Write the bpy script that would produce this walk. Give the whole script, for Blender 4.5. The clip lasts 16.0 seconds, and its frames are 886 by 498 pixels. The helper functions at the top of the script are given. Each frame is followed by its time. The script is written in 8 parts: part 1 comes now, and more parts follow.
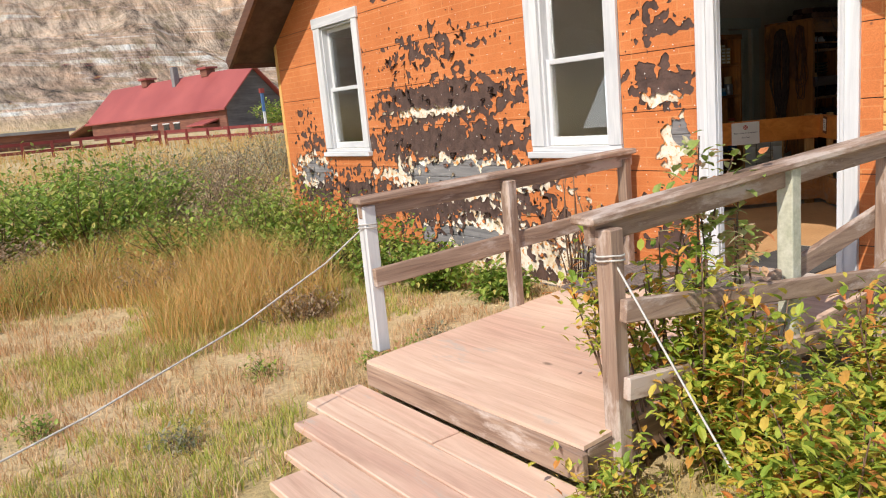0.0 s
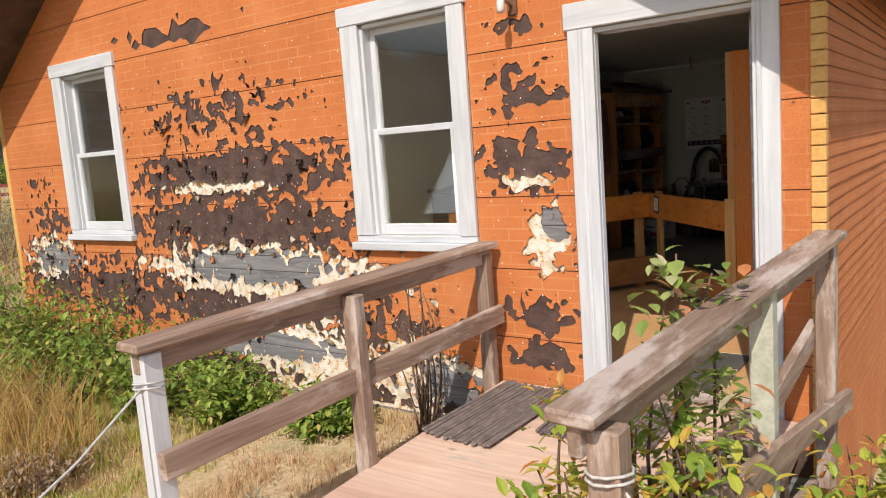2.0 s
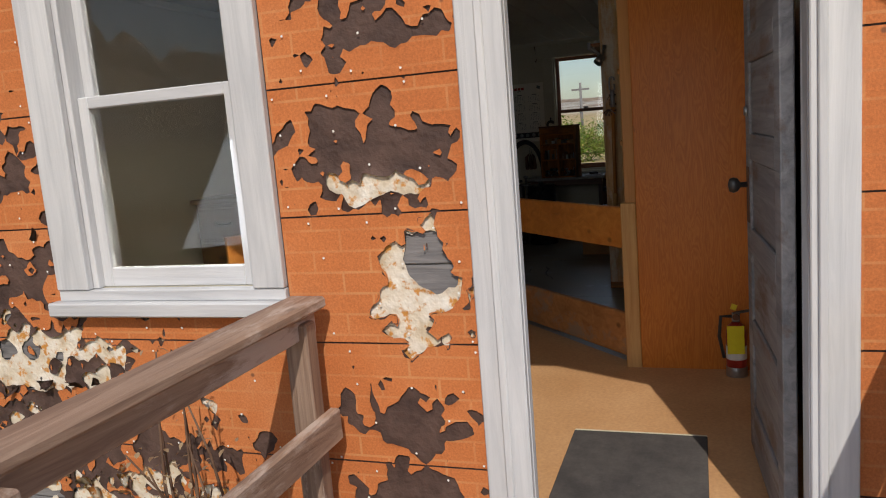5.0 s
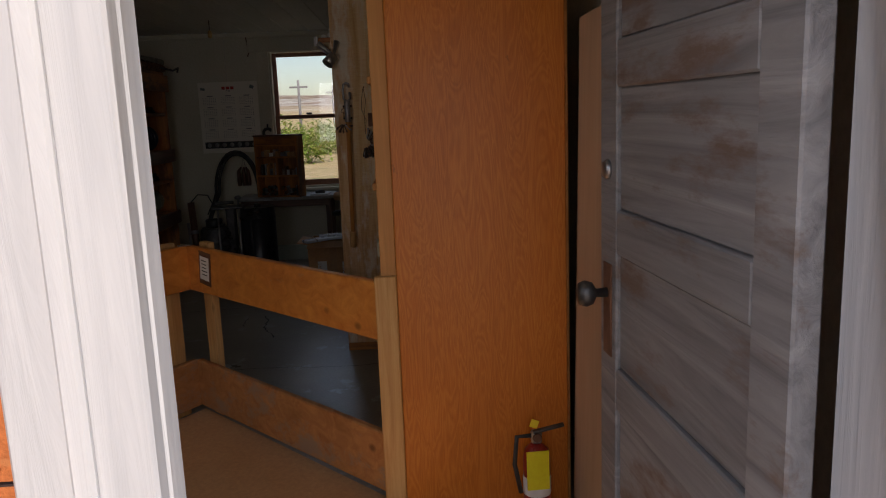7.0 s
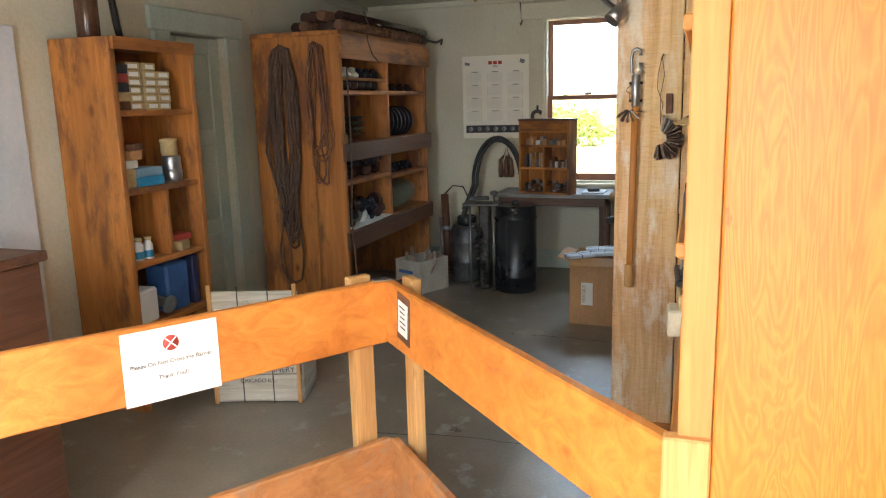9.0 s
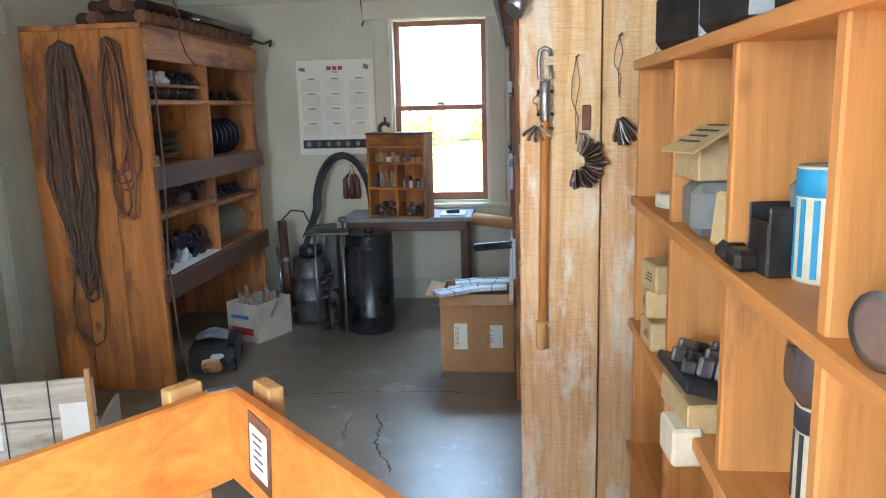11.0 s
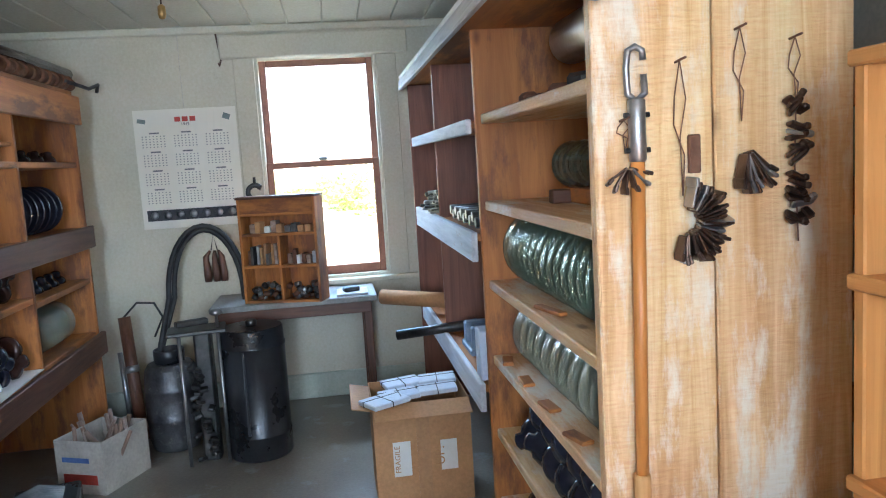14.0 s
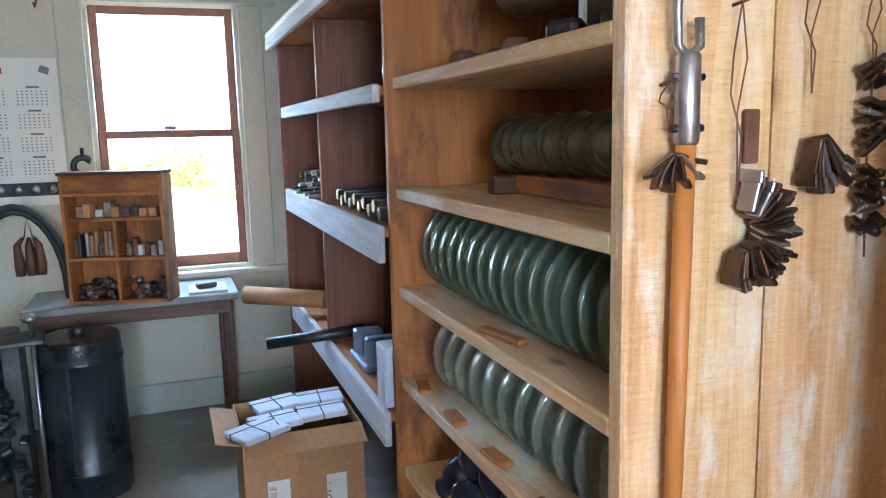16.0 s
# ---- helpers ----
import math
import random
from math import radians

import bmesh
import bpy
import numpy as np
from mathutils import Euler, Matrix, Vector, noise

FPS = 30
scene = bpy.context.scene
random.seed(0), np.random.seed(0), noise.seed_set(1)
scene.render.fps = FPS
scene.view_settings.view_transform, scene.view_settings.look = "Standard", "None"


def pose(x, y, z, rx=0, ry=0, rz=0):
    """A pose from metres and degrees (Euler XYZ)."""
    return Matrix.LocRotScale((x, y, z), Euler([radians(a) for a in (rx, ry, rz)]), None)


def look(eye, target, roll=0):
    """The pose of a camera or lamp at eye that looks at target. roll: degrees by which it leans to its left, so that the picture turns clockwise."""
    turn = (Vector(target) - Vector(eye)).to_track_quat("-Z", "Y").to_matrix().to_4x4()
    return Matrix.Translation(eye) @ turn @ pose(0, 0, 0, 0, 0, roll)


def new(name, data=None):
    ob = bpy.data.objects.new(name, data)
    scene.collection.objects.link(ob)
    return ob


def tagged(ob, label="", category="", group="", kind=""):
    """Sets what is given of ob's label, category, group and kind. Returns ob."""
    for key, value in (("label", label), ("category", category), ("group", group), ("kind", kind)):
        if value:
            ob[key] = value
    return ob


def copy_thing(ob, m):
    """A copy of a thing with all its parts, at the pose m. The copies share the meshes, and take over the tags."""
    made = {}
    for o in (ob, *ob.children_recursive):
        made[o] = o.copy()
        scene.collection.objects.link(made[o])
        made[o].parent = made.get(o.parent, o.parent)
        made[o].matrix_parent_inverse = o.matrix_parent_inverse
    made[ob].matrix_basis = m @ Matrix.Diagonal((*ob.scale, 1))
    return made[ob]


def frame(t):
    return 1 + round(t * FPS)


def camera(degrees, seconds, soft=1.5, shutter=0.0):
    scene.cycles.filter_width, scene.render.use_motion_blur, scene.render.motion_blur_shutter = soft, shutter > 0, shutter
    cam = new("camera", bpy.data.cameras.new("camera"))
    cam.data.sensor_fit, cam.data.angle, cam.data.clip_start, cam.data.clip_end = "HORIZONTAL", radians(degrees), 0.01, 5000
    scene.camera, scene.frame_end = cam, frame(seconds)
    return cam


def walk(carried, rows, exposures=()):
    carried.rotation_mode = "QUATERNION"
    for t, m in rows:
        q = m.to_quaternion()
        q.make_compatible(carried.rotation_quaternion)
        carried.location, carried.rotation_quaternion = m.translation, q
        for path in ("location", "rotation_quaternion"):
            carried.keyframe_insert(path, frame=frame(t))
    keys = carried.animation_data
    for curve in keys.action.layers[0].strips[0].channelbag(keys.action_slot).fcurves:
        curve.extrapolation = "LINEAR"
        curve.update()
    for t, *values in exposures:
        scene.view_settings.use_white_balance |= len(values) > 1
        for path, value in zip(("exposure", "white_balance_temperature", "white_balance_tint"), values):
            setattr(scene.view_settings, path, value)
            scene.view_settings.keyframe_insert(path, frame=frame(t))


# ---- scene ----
cam = camera(61.0, 16.0, soft=1.1)
PATH = [
    (0, (0.303, 0.354, 1.691), (1.446, 1.953, 1.322), -5.3),
    (0.5, (0.406, 0.785, 1.721), (1.755, 2.216, 1.36), -5.3),
    (1, (0.436, 1.154, 1.806), (1.954, 2.409, 1.457), -4.7),
    (1.5, (0.664, 1.405, 1.799), (2.243, 2.59, 1.481), -4.6),
    (2, (1.002, 1.696, 1.84), (2.6, 2.869, 1.576), -4.2),
    (2.5, (1.221, 2.052, 1.823), (2.824, 3.222, 1.575), -3.2),
    (3, (1.409, 2.244, 1.848), (3.034, 3.378, 1.576), -1.8),
    (3.2, (1.511, 2.287, 1.838), (3.143, 3.405, 1.547), -1.4),
    (5.3, (2.882, 3.076, 1.764), (4.794, 3.573, 1.448), -4.4),
    (5.5, (3.02, 3.159, 1.871), (4.955, 3.541, 1.544), -3.9),
    (6, (3.349, 3.189, 1.943), (5.315, 3.313, 1.595), -3.1),
    (6.5, (3.768, 3.169, 1.931), (5.738, 3.185, 1.582), -2.7),
    (7, (4.177, 3.185, 1.893), (6.144, 3.112, 1.538), -2.2),
    (7.5, (4.563, 3.179, 1.874), (6.528, 3.227, 1.501), -2.2),
    (8, (4.953, 3.181, 1.904), (6.871, 3.561, 1.484), -1.9),
    (8.2, (5.099, 3.205, 1.898), (7.001, 3.661, 1.482), -1.6),
    (10.3, (6.188, 3.518, 1.917), (8.012, 4.254, 1.559), -2.3),
    (10.4, (6.219, 3.55, 1.926), (8.068, 4.228, 1.576), -2.4),
    (10.5, (6.263, 3.582, 1.924), (8.138, 4.192, 1.587), -2.3),
    (11, (6.419, 3.674, 1.918), (8.374, 3.869, 1.547), -1.5),
    (11.3, (6.514, 3.697, 1.896), (8.473, 3.727, 1.494), -1.8),
    (11.5, (6.619, 3.731, 1.883), (8.577, 3.75, 1.474), -2.2),
    (12, (6.792, 3.869, 1.886), (8.742, 4.061, 1.486), -4.4),
    (12.5, (6.918, 3.994, 1.875), (8.871, 4.191, 1.493), -4.0),
    (13, (7.061, 4.12, 1.9), (9.036, 4.1, 1.586), -3.5),
    (13.5, (7.292, 4.16, 1.893), (9.266, 3.969, 1.637), -3.5),
    (14, (7.479, 4.229, 1.891), (9.446, 3.95, 1.655), -3.5),
    (14.5, (7.631, 4.379, 1.905), (9.575, 3.976, 1.663), -3.3),
    (15, (7.761, 4.456, 1.916), (9.676, 3.94, 1.658), -3.0),
    (15.5, (7.942, 4.354, 1.897), (9.826, 3.749, 1.605), -2.2),
    (16, (8.088, 4.305, 1.889), (9.946, 3.633, 1.581), -1.4),
]
walk(cam, [(t, look(eye, target, roll)) for t, eye, target, roll in PATH],
     [(0, 0.35, 6600, 11), (2, 0.2, 6600, 11), (3.2, 0.15, 6600, 11), (5.3, -0.35, 6600, 12), (6.0, -0.3, 6600, 12), (6.5, -0.15, 6600, 14), (7.0, 0.05, 6700, 18), (7.5, 1.2, 7100, 26), (8.2, 2.74, 7000, 11), (10.3, 3.98, 5500, 6), (11.5, 4.2, 5500, 6), (12.5, 4.3, 5350, 6), (16, 4.35, 5150, 9)])

# ---- plan (metres) ----
FX, FIN = 4.95, 5.10            # front wall, outer and inner face
RY, LY = 2.33, 10.45            # house sides
IY0, IY1 = 2.47, 6.38           # the store room between its side walls
BX = 12.50                      # back wall, inner face
FZ, CZ = 0.35, 2.81             # floor and ceiling
SUN = Vector((-1.0, -0.33, 1.045)).normalized()

# ---- world, sun ----
world = bpy.data.worlds.new("world")
scene.world = world
world.use_nodes = True
wn = world.node_tree
sky = wn.nodes.new("ShaderNodeTexSky")
sky.sky_type, sky.sun_disc = "NISHITA", False
sky.sun_elevation = math.asin(SUN.z)
sky.sun_rotation = math.atan2(SUN.x, SUN.y)
wn.links.new(sky.outputs[0], wn.nodes["Background"].inputs[0])
wn.nodes["Background"].inputs[1].default_value = 0.12
sun = new("sun", bpy.data.lights.new("sun", "SUN"))
sun.data.energy, sun.data.angle, sun.data.color = 3.6, radians(0.5), (1.0, 0.94, 0.84)
sun.matrix_world = look(SUN * 60, (0, 0, 0))


def window_light(name, place, target, w, h, power, tint=(0.86, 0.93, 1.0)):
    lamp = new(name, bpy.data.lights.new(name, "AREA"))
    lamp.data.shape, lamp.data.size, lamp.data.size_y = "RECTANGLE", w, h
    lamp.data.energy, lamp.data.color = power, tint
    lamp.matrix_world = look(place, target)
    return lamp


# daylight of the sky in the openings
window_light("window_light", (BX + 0.62, 4.27, 3.0), (9.8, 4.3, 0.6), 0.9, 0.7, 5.2, (0.72, 0.86, 1.0))
window_light("window_light", (FIN + 0.03, 4.75, 2.0), (9, 3.3, 1.1), 0.6, 1.2, 4.9)
window_light("window_light", (FX - 0.02, 3.04, 1.5), (8, 3.4, 1.0), 0.75, 1.9, 1.8)


# ---- materials ----
def nodes(name):
    m = bpy.data.materials.new(name)
    m.use_nodes = True
    return m, m.node_tree, m.node_tree.nodes["Principled BSDF"]


def link(nt, a, b):
    nt.links.new(a, b)


def add(nt, kind, **values):
    n = nt.nodes.new(kind)
    for k, v in values.items():
        if k in n.inputs:
            n.inputs[k].default_value = v
    return n


def coords(nt, stretch, turn=(0, 0, 0)):
    tc = nt.nodes.new("ShaderNodeTexCoord")
    info = nt.nodes.new("ShaderNodeObjectInfo")
    mul = add(nt, "ShaderNodeMath")
    mul.operation = "MULTIPLY"
    mul.inputs[1].default_value = 23.0
    link(nt, info.outputs["Random"], mul.inputs[0])
    mp = nt.nodes.new("ShaderNodeMapping")
    mp.inputs["Scale"].default_value = stretch
    mp.inputs["Rotation"].default_value = turn
    link(nt, tc.outputs["Object"], mp.inputs["Vector"])
    plus = nt.nodes.new("ShaderNodeVectorMath")
    link(nt, mp.outputs[0], plus.inputs[0])
    link(nt, mul.outputs[0], plus.inputs[1])
    return plus.outputs[0]


def noise_tex(nt, vec, scale, detail=4, rough=0.55, distort=0.0):
    n = nt.nodes.new("ShaderNodeTexNoise")
    n.inputs["Scale"].default_value, n.inputs["Detail"].default_value = scale, detail
    n.inputs["Roughness"].default_value, n.inputs["Distortion"].default_value = rough, distort
    link(nt, vec, n.inputs["Vector"])
    return n.outputs["Fac"]


def ramp(nt, fac, stops):
    r = nt.nodes.new("ShaderNodeValToRGB")
    els = r.color_ramp.elements
    while len(els) < len(stops):
        els.new(0.5)
    for e, (p, c) in zip(els, stops):
        e.position, e.color = p, (*c, 1)
    link(nt, fac, r.inputs[0])
    return r.outputs[0]


def mix(nt, fac, a, b, mode="MIX"):
    n = nt.nodes.new("ShaderNodeMix")
    n.data_type, n.blend_type = "RGBA", mode
    for socket, v in ((n.inputs["Factor"], fac), (n.inputs[6], a), (n.inputs[7], b)):
        if isinstance(v, (int, float)):
            socket.default_value = v
        elif isinstance(v, tuple):
            socket.default_value = (*v, 1)
        else:
            link(nt, v, socket)
    return n.outputs[2]


def bumped(nt, bsdf, height, strength, distance=0.01):
    b = nt.nodes.new("ShaderNodeBump")
    b.inputs["Strength"].default_value, b.inputs["Distance"].default_value = strength, distance
    link(nt, height, b.inputs["Height"])
    link(nt, b.outputs[0], bsdf.inputs["Normal"])


def grey(v):
    return (v, v, v)


def surf(name, c1, c2, scale=4, rough=0.7, bump=0.25, metal=0.0, stretch=(1, 1, 1), stain=None, stain_at=0.6, fine=60, bump_d=0.004):
    """A plain surface: two tones in broad patches, fine grain and an optional stain."""
    m, nt, b = nodes(name)
    vec = coords(nt, stretch)
    broad = noise_tex(nt, vec, scale, 5)
    grain = noise_tex(nt, vec, fine, 3, 0.6)
    col = ramp(nt, broad, [(0.32, c1), (0.68, c2)])
    col = mix(nt, 0.35, col, ramp(nt, grain, [(0.25, grey(0.35)), (0.75, grey(0.75))]), "OVERLAY")
    if stain:
        spot = noise_tex(nt, vec, scale * 2.3, 6, 0.65)
        col = mix(nt, ramp(nt, spot, [(stain_at, grey(0)), (stain_at + 0.08, grey(1))]), col, stain)
    link(nt, col, b.inputs["Base Color"])
    rr = nt.nodes.new("ShaderNodeMapRange")
    rr.inputs["To Min"].default_value, rr.inputs["To Max"].default_value = max(0.03, rough - 0.12), min(1, rough + 0.12)
    link(nt, broad, rr.inputs["Value"])
    link(nt, rr.outputs[0], b.inputs["Roughness"])
    b.inputs["Metallic"].default_value = metal
    bumped(nt, b, grain, bump, bump_d)
    return m


AX = {"x": (0.06, 1, 1), "y": (1, 0.06, 1), "z": (1, 1, 0.06)}


def wood(name, dark, light, axis="z", scale=22, rough=0.65, bump=0.35, knots=True, worn=None, worn_at=0.58, saw=False):
    """Sawn wood with the grain along one axis, knots and, if given, worn patches of another tone."""
    m, nt, b = nodes(name)
    vec = coords(nt, AX[axis])
    long = noise_tex(nt, vec, scale, 6, 0.65, 1.2)
    broad = noise_tex(nt, coords(nt, tuple(0.35 + 0.65 * (v == 1) for v in AX[axis])), 2.2, 4)
    col = ramp(nt, long, [(0.28, dark), (0.5, tuple((a + c) / 2 for a, c in zip(dark, light))), (0.72, light)])
    col = mix(nt, 0.45, col, ramp(nt, broad, [(0.3, grey(0.3)), (0.7, grey(0.72))]), "OVERLAY")
    if worn:
        spot = noise_tex(nt, coords(nt, tuple(0.3 if v < 1 else 1 for v in AX[axis])), 5.5, 7, 0.7)
        col = mix(nt, ramp(nt, spot, [(worn_at, grey(0)), (worn_at + 0.1, grey(1))]), col, worn)
    if knots:
        v = nt.nodes.new("ShaderNodeTexVoronoi")
        v.inputs["Scale"].default_value = 4.2
        link(nt, coords(nt, tuple(0.5 if q < 1 else 1 for q in AX[axis])), v.inputs["Vector"])
        spot = ramp(nt, v.outputs["Distance"], [(0.035, grey(0.75)), (0.09, grey(0))])
        col = mix(nt, spot, col, tuple(q * 0.35 for q in dark))
    if saw:
        marks = noise_tex(nt, coords(nt, (1, 0.14, 1) if axis == "z" else (0.5, 1, 1)), 150, 4, 0.65)
        col = mix(nt, 0.28, col, ramp(nt, marks, [(0.3, grey(0.25)), (0.7, grey(0.78))]), "OVERLAY")
        long = mix(nt, 0.65, long, marks)
    link(nt, col, b.inputs["Base Color"])
    b.inputs["Roughness"].default_value = rough
    bumped(nt, b, long, bump, 0.006)
    return m


def woods(name, dark, light, **kw):
    return {a: wood(name + "_" + a, dark, light, a, **kw) for a in "xyz"}


W_RAIL = woods("weathered_rail_wood", (0.17, 0.10, 0.07), (0.44, 0.31, 0.23), worn=(0.54, 0.44, 0.38), worn_at=0.52, bump=0.6)
W_OLD = woods("orange_pine", (0.31, 0.10, 0.019), (0.55, 0.225, 0.05), scale=16, rough=0.55, worn=(0.21, 0.08, 0.028), worn_at=0.49)
W_PINE = woods("yellow_orange_pine", (0.42, 0.165, 0.035), (0.68, 0.33, 0.095), scale=16, rough=0.55, worn=(0.34, 0.15, 0.05), worn_at=0.60)
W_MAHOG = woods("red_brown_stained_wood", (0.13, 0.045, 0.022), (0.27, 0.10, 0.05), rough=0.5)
W_BAR = woods("varnished_barrier_pine", (0.44, 0.155, 0.03), (0.70, 0.31, 0.07), scale=14, rough=0.45, worn=(0.42, 0.25, 0.14), worn_at=0.66)
W_PALE = woods("rough_sawn_board", (0.58, 0.30, 0.10), (0.86, 0.62, 0.34), scale=24, rough=0.6, bump=1.0, worn=(0.82, 0.72, 0.57), worn_at=0.5, saw=True)
W_DARK = woods("dark_stained_wood", (0.07, 0.03, 0.018), (0.17, 0.075, 0.04), rough=0.5)
W_STUD = woods("fresh_stud", (0.47, 0.225, 0.065), (0.68, 0.39, 0.15), scale=30)
W_GREY = woods("grey_bare_board", (0.12, 0.115, 0.12), (0.30, 0.285, 0.28), scale=26, bump=0.6, worn=(0.22, 0.13, 0.09), worn_at=0.68)
W_DECK = woods("pinkish_deck", (0.52, 0.33, 0.24), (0.72, 0.50, 0.385), scale=18, rough=0.85, bump=0.5, worn=(0.50, 0.40, 0.34))
W_BENCH = woods("whitewashed_board", (0.42, 0.42, 0.44), (0.70, 0.70, 0.72), scale=24, bump=0.6, worn=(0.35, 0.25, 0.18), worn_at=0.64)


def plywood(name, dark, light):
    """Varnished plywood: wavy cathedral figure, pores, broad darker stains."""
    m, nt, b = nodes(name)
    hill = noise_tex(nt, coords(nt, (1, 1, 0.14)), 10.0, 3, 0.5, 1.6)
    wave = nt.nodes.new("ShaderNodeMath")
    wave.operation = "MULTIPLY"
    wave.inputs[1].default_value = 26.0
    link(nt, hill, wave.inputs[0])
    fold = nt.nodes.new("ShaderNodeMath")
    fold.operation = "PINGPONG"
    fold.inputs[1].default_value = 1.0
    link(nt, wave.outputs[0], fold.inputs[0])
    col = ramp(nt, fold.outputs[0], [(0.1, dark), (0.55, tuple((p + q) / 2 for p, q in zip(dark, light))), (0.95, light)])
    broad = noise_tex(nt, coords(nt, (1, 1, 0.5)), 2.0, 5, 0.6)
    col = mix(nt, 0.4, col, ramp(nt, broad, [(0.3, grey(0.32)), (0.7, grey(0.66))]), "OVERLAY")
    pores = noise_tex(nt, coords(nt, (1, 1, 0.08)), 160, 3, 0.6)
    col = mix(nt, 0.25, col, ramp(nt, pores, [(0.3, grey(0.3)), (0.6, grey(0.6))]), "OVERLAY")
    spot = noise_tex(nt, coords(nt, (1, 1, 0.6)), 9, 6, 0.7)
    col = mix(nt, ramp(nt, spot, [(0.70, grey(0)), (0.76, grey(0.7))]), col, tuple(q * 0.35 for q in dark))
    link(nt, col, b.inputs["Base Color"])
    b.inputs["Roughness"].default_value = 0.42
    bumped(nt, b, pores, 0.2, 0.002)
    return m


W_PLY = plywood("orange_plywood", (0.56, 0.155, 0.012), (0.64, 0.205, 0.022))
M_PLYTAN = wood("tan_board", (0.45, 0.31, 0.20), (0.55, 0.40, 0.27), "z", scale=8, rough=0.6, bump=0.1, knots=False)
M_WHITE = wood("chipped_white_paint", (0.50, 0.51, 0.53), (0.68, 0.68, 0.69), "z", scale=20, rough=0.5, bump=0.45, knots=False, worn=(0.42, 0.40, 0.38), worn_at=0.74)
M_WHITEY = wood("white_paint_level", (0.50, 0.51, 0.53), (0.68, 0.68, 0.69), "y", scale=20, rough=0.5, bump=0.45, knots=False, worn=(0.42, 0.40, 0.38), worn_at=0.74)
M_DOOR = wood("weathered_grey_door", (0.13, 0.125, 0.13), (0.33, 0.315, 0.31), "x", scale=16, rough=0.6, bump=0.9, knots=False, worn=(0.17, 0.115, 0.09), worn_at=0.54)
M_CREAM = surf("cream_plaster", (0.60, 0.565, 0.44), (0.68, 0.645, 0.52), 1.5, 0.75, 0.15, stain=(0.50, 0.46, 0.36), stain_at=0.66)
M_GREEN = surf("pale_green_paint", (0.47, 0.53, 0.45), (0.58, 0.63, 0.54), 3, 0.5, 0.15, stain=(0.38, 0.40, 0.33), stain_at=0.68)
M_CEIL = surf("cream_ceiling_boards", (0.58, 0.55, 0.45), (0.66, 0.63, 0.52), 1.2, 0.8, 0.1)
M_FLOOR = surf("worn_grey_floor", (0.19, 0.165, 0.13), (0.29, 0.255, 0.205), 2.2, 0.33, 0.2, stain=(0.34, 0.335, 0.33), stain_at=0.58)
M_FLOOR_IN = surf("tan_painted_floor", (0.52, 0.28, 0.125), (0.60, 0.34, 0.165), 3, 0.7, 0.15)
M_SASH = surf("red_brown_sash", (0.24, 0.09, 0.045), (0.33, 0.14, 0.075), 9, 0.5, 0.2)
M_BLACK = surf("black_enamel", (0.012, 0.013, 0.015), (0.035, 0.036, 0.04), 5, 0.3, 0.1)
M_DARKMETAL = surf("dark_oily_metal", (0.05, 0.05, 0.05), (0.13, 0.125, 0.12), 9, 0.4, 0.25, metal=0.8)
W_CRATE = woods("bleached_crate_wood", (0.40, 0.34, 0.26), (0.68, 0.63, 0.54), scale=24, bump=0.6, worn=(0.33, 0.25, 0.17), worn_at=0.56)
M_STEEL = surf("grey_steel", (0.30, 0.30, 0.31), (0.45, 0.45, 0.46), 9, 0.35, 0.15, metal=0.9)
M_RUST = surf("rusty_iron", (0.13, 0.06, 0.035), (0.24, 0.12, 0.07), 14, 0.75, 0.4, metal=0.4)
M_RUBBER = surf("black_rubber", (0.02, 0.02, 0.02), (0.05, 0.048, 0.045), 8, 0.6, 0.2)
M_ROPE = surf("brown_rope", (0.06, 0.035, 0.025), (0.15, 0.09, 0.06), 12, 0.85, 0.5)
M_CORD = surf("white_cord", (0.42, 0.39, 0.36), (0.62, 0.59, 0.55), 40, 0.8, 0.3)
M_CARD = surf("brown_cardboard", (0.42, 0.22, 0.09), (0.52, 0.29, 0.13), 3, 0.75, 0.1)
M_PAPER = surf("white_paper", (0.76, 0.75, 0.70), (0.86, 0.85, 0.81), 4, 0.7, 0.05)
M_INK = surf("dark_ink", (0.03, 0.03, 0.035), (0.07, 0.07, 0.075), 20, 0.7, 0.05)
M_REDINK = surf("red_ink", (0.42, 0.045, 0.03), (0.52, 0.07, 0.05), 20, 0.6, 0.05)


def part_glass(name, tint, rough=0.05, ior=1.45, clear=1.0):
    m, nt, b = nodes(name)
    b.inputs["Base Color"].default_value = (*tint, 1)
    b.inputs["Roughness"].default_value, b.inputs["IOR"].default_value = rough, ior
    b.inputs["Transmission Weight"].default_value = clear
    return m


M_GLASS = part_glass("window_glass", (0.92, 0.95, 0.94), 0.0)


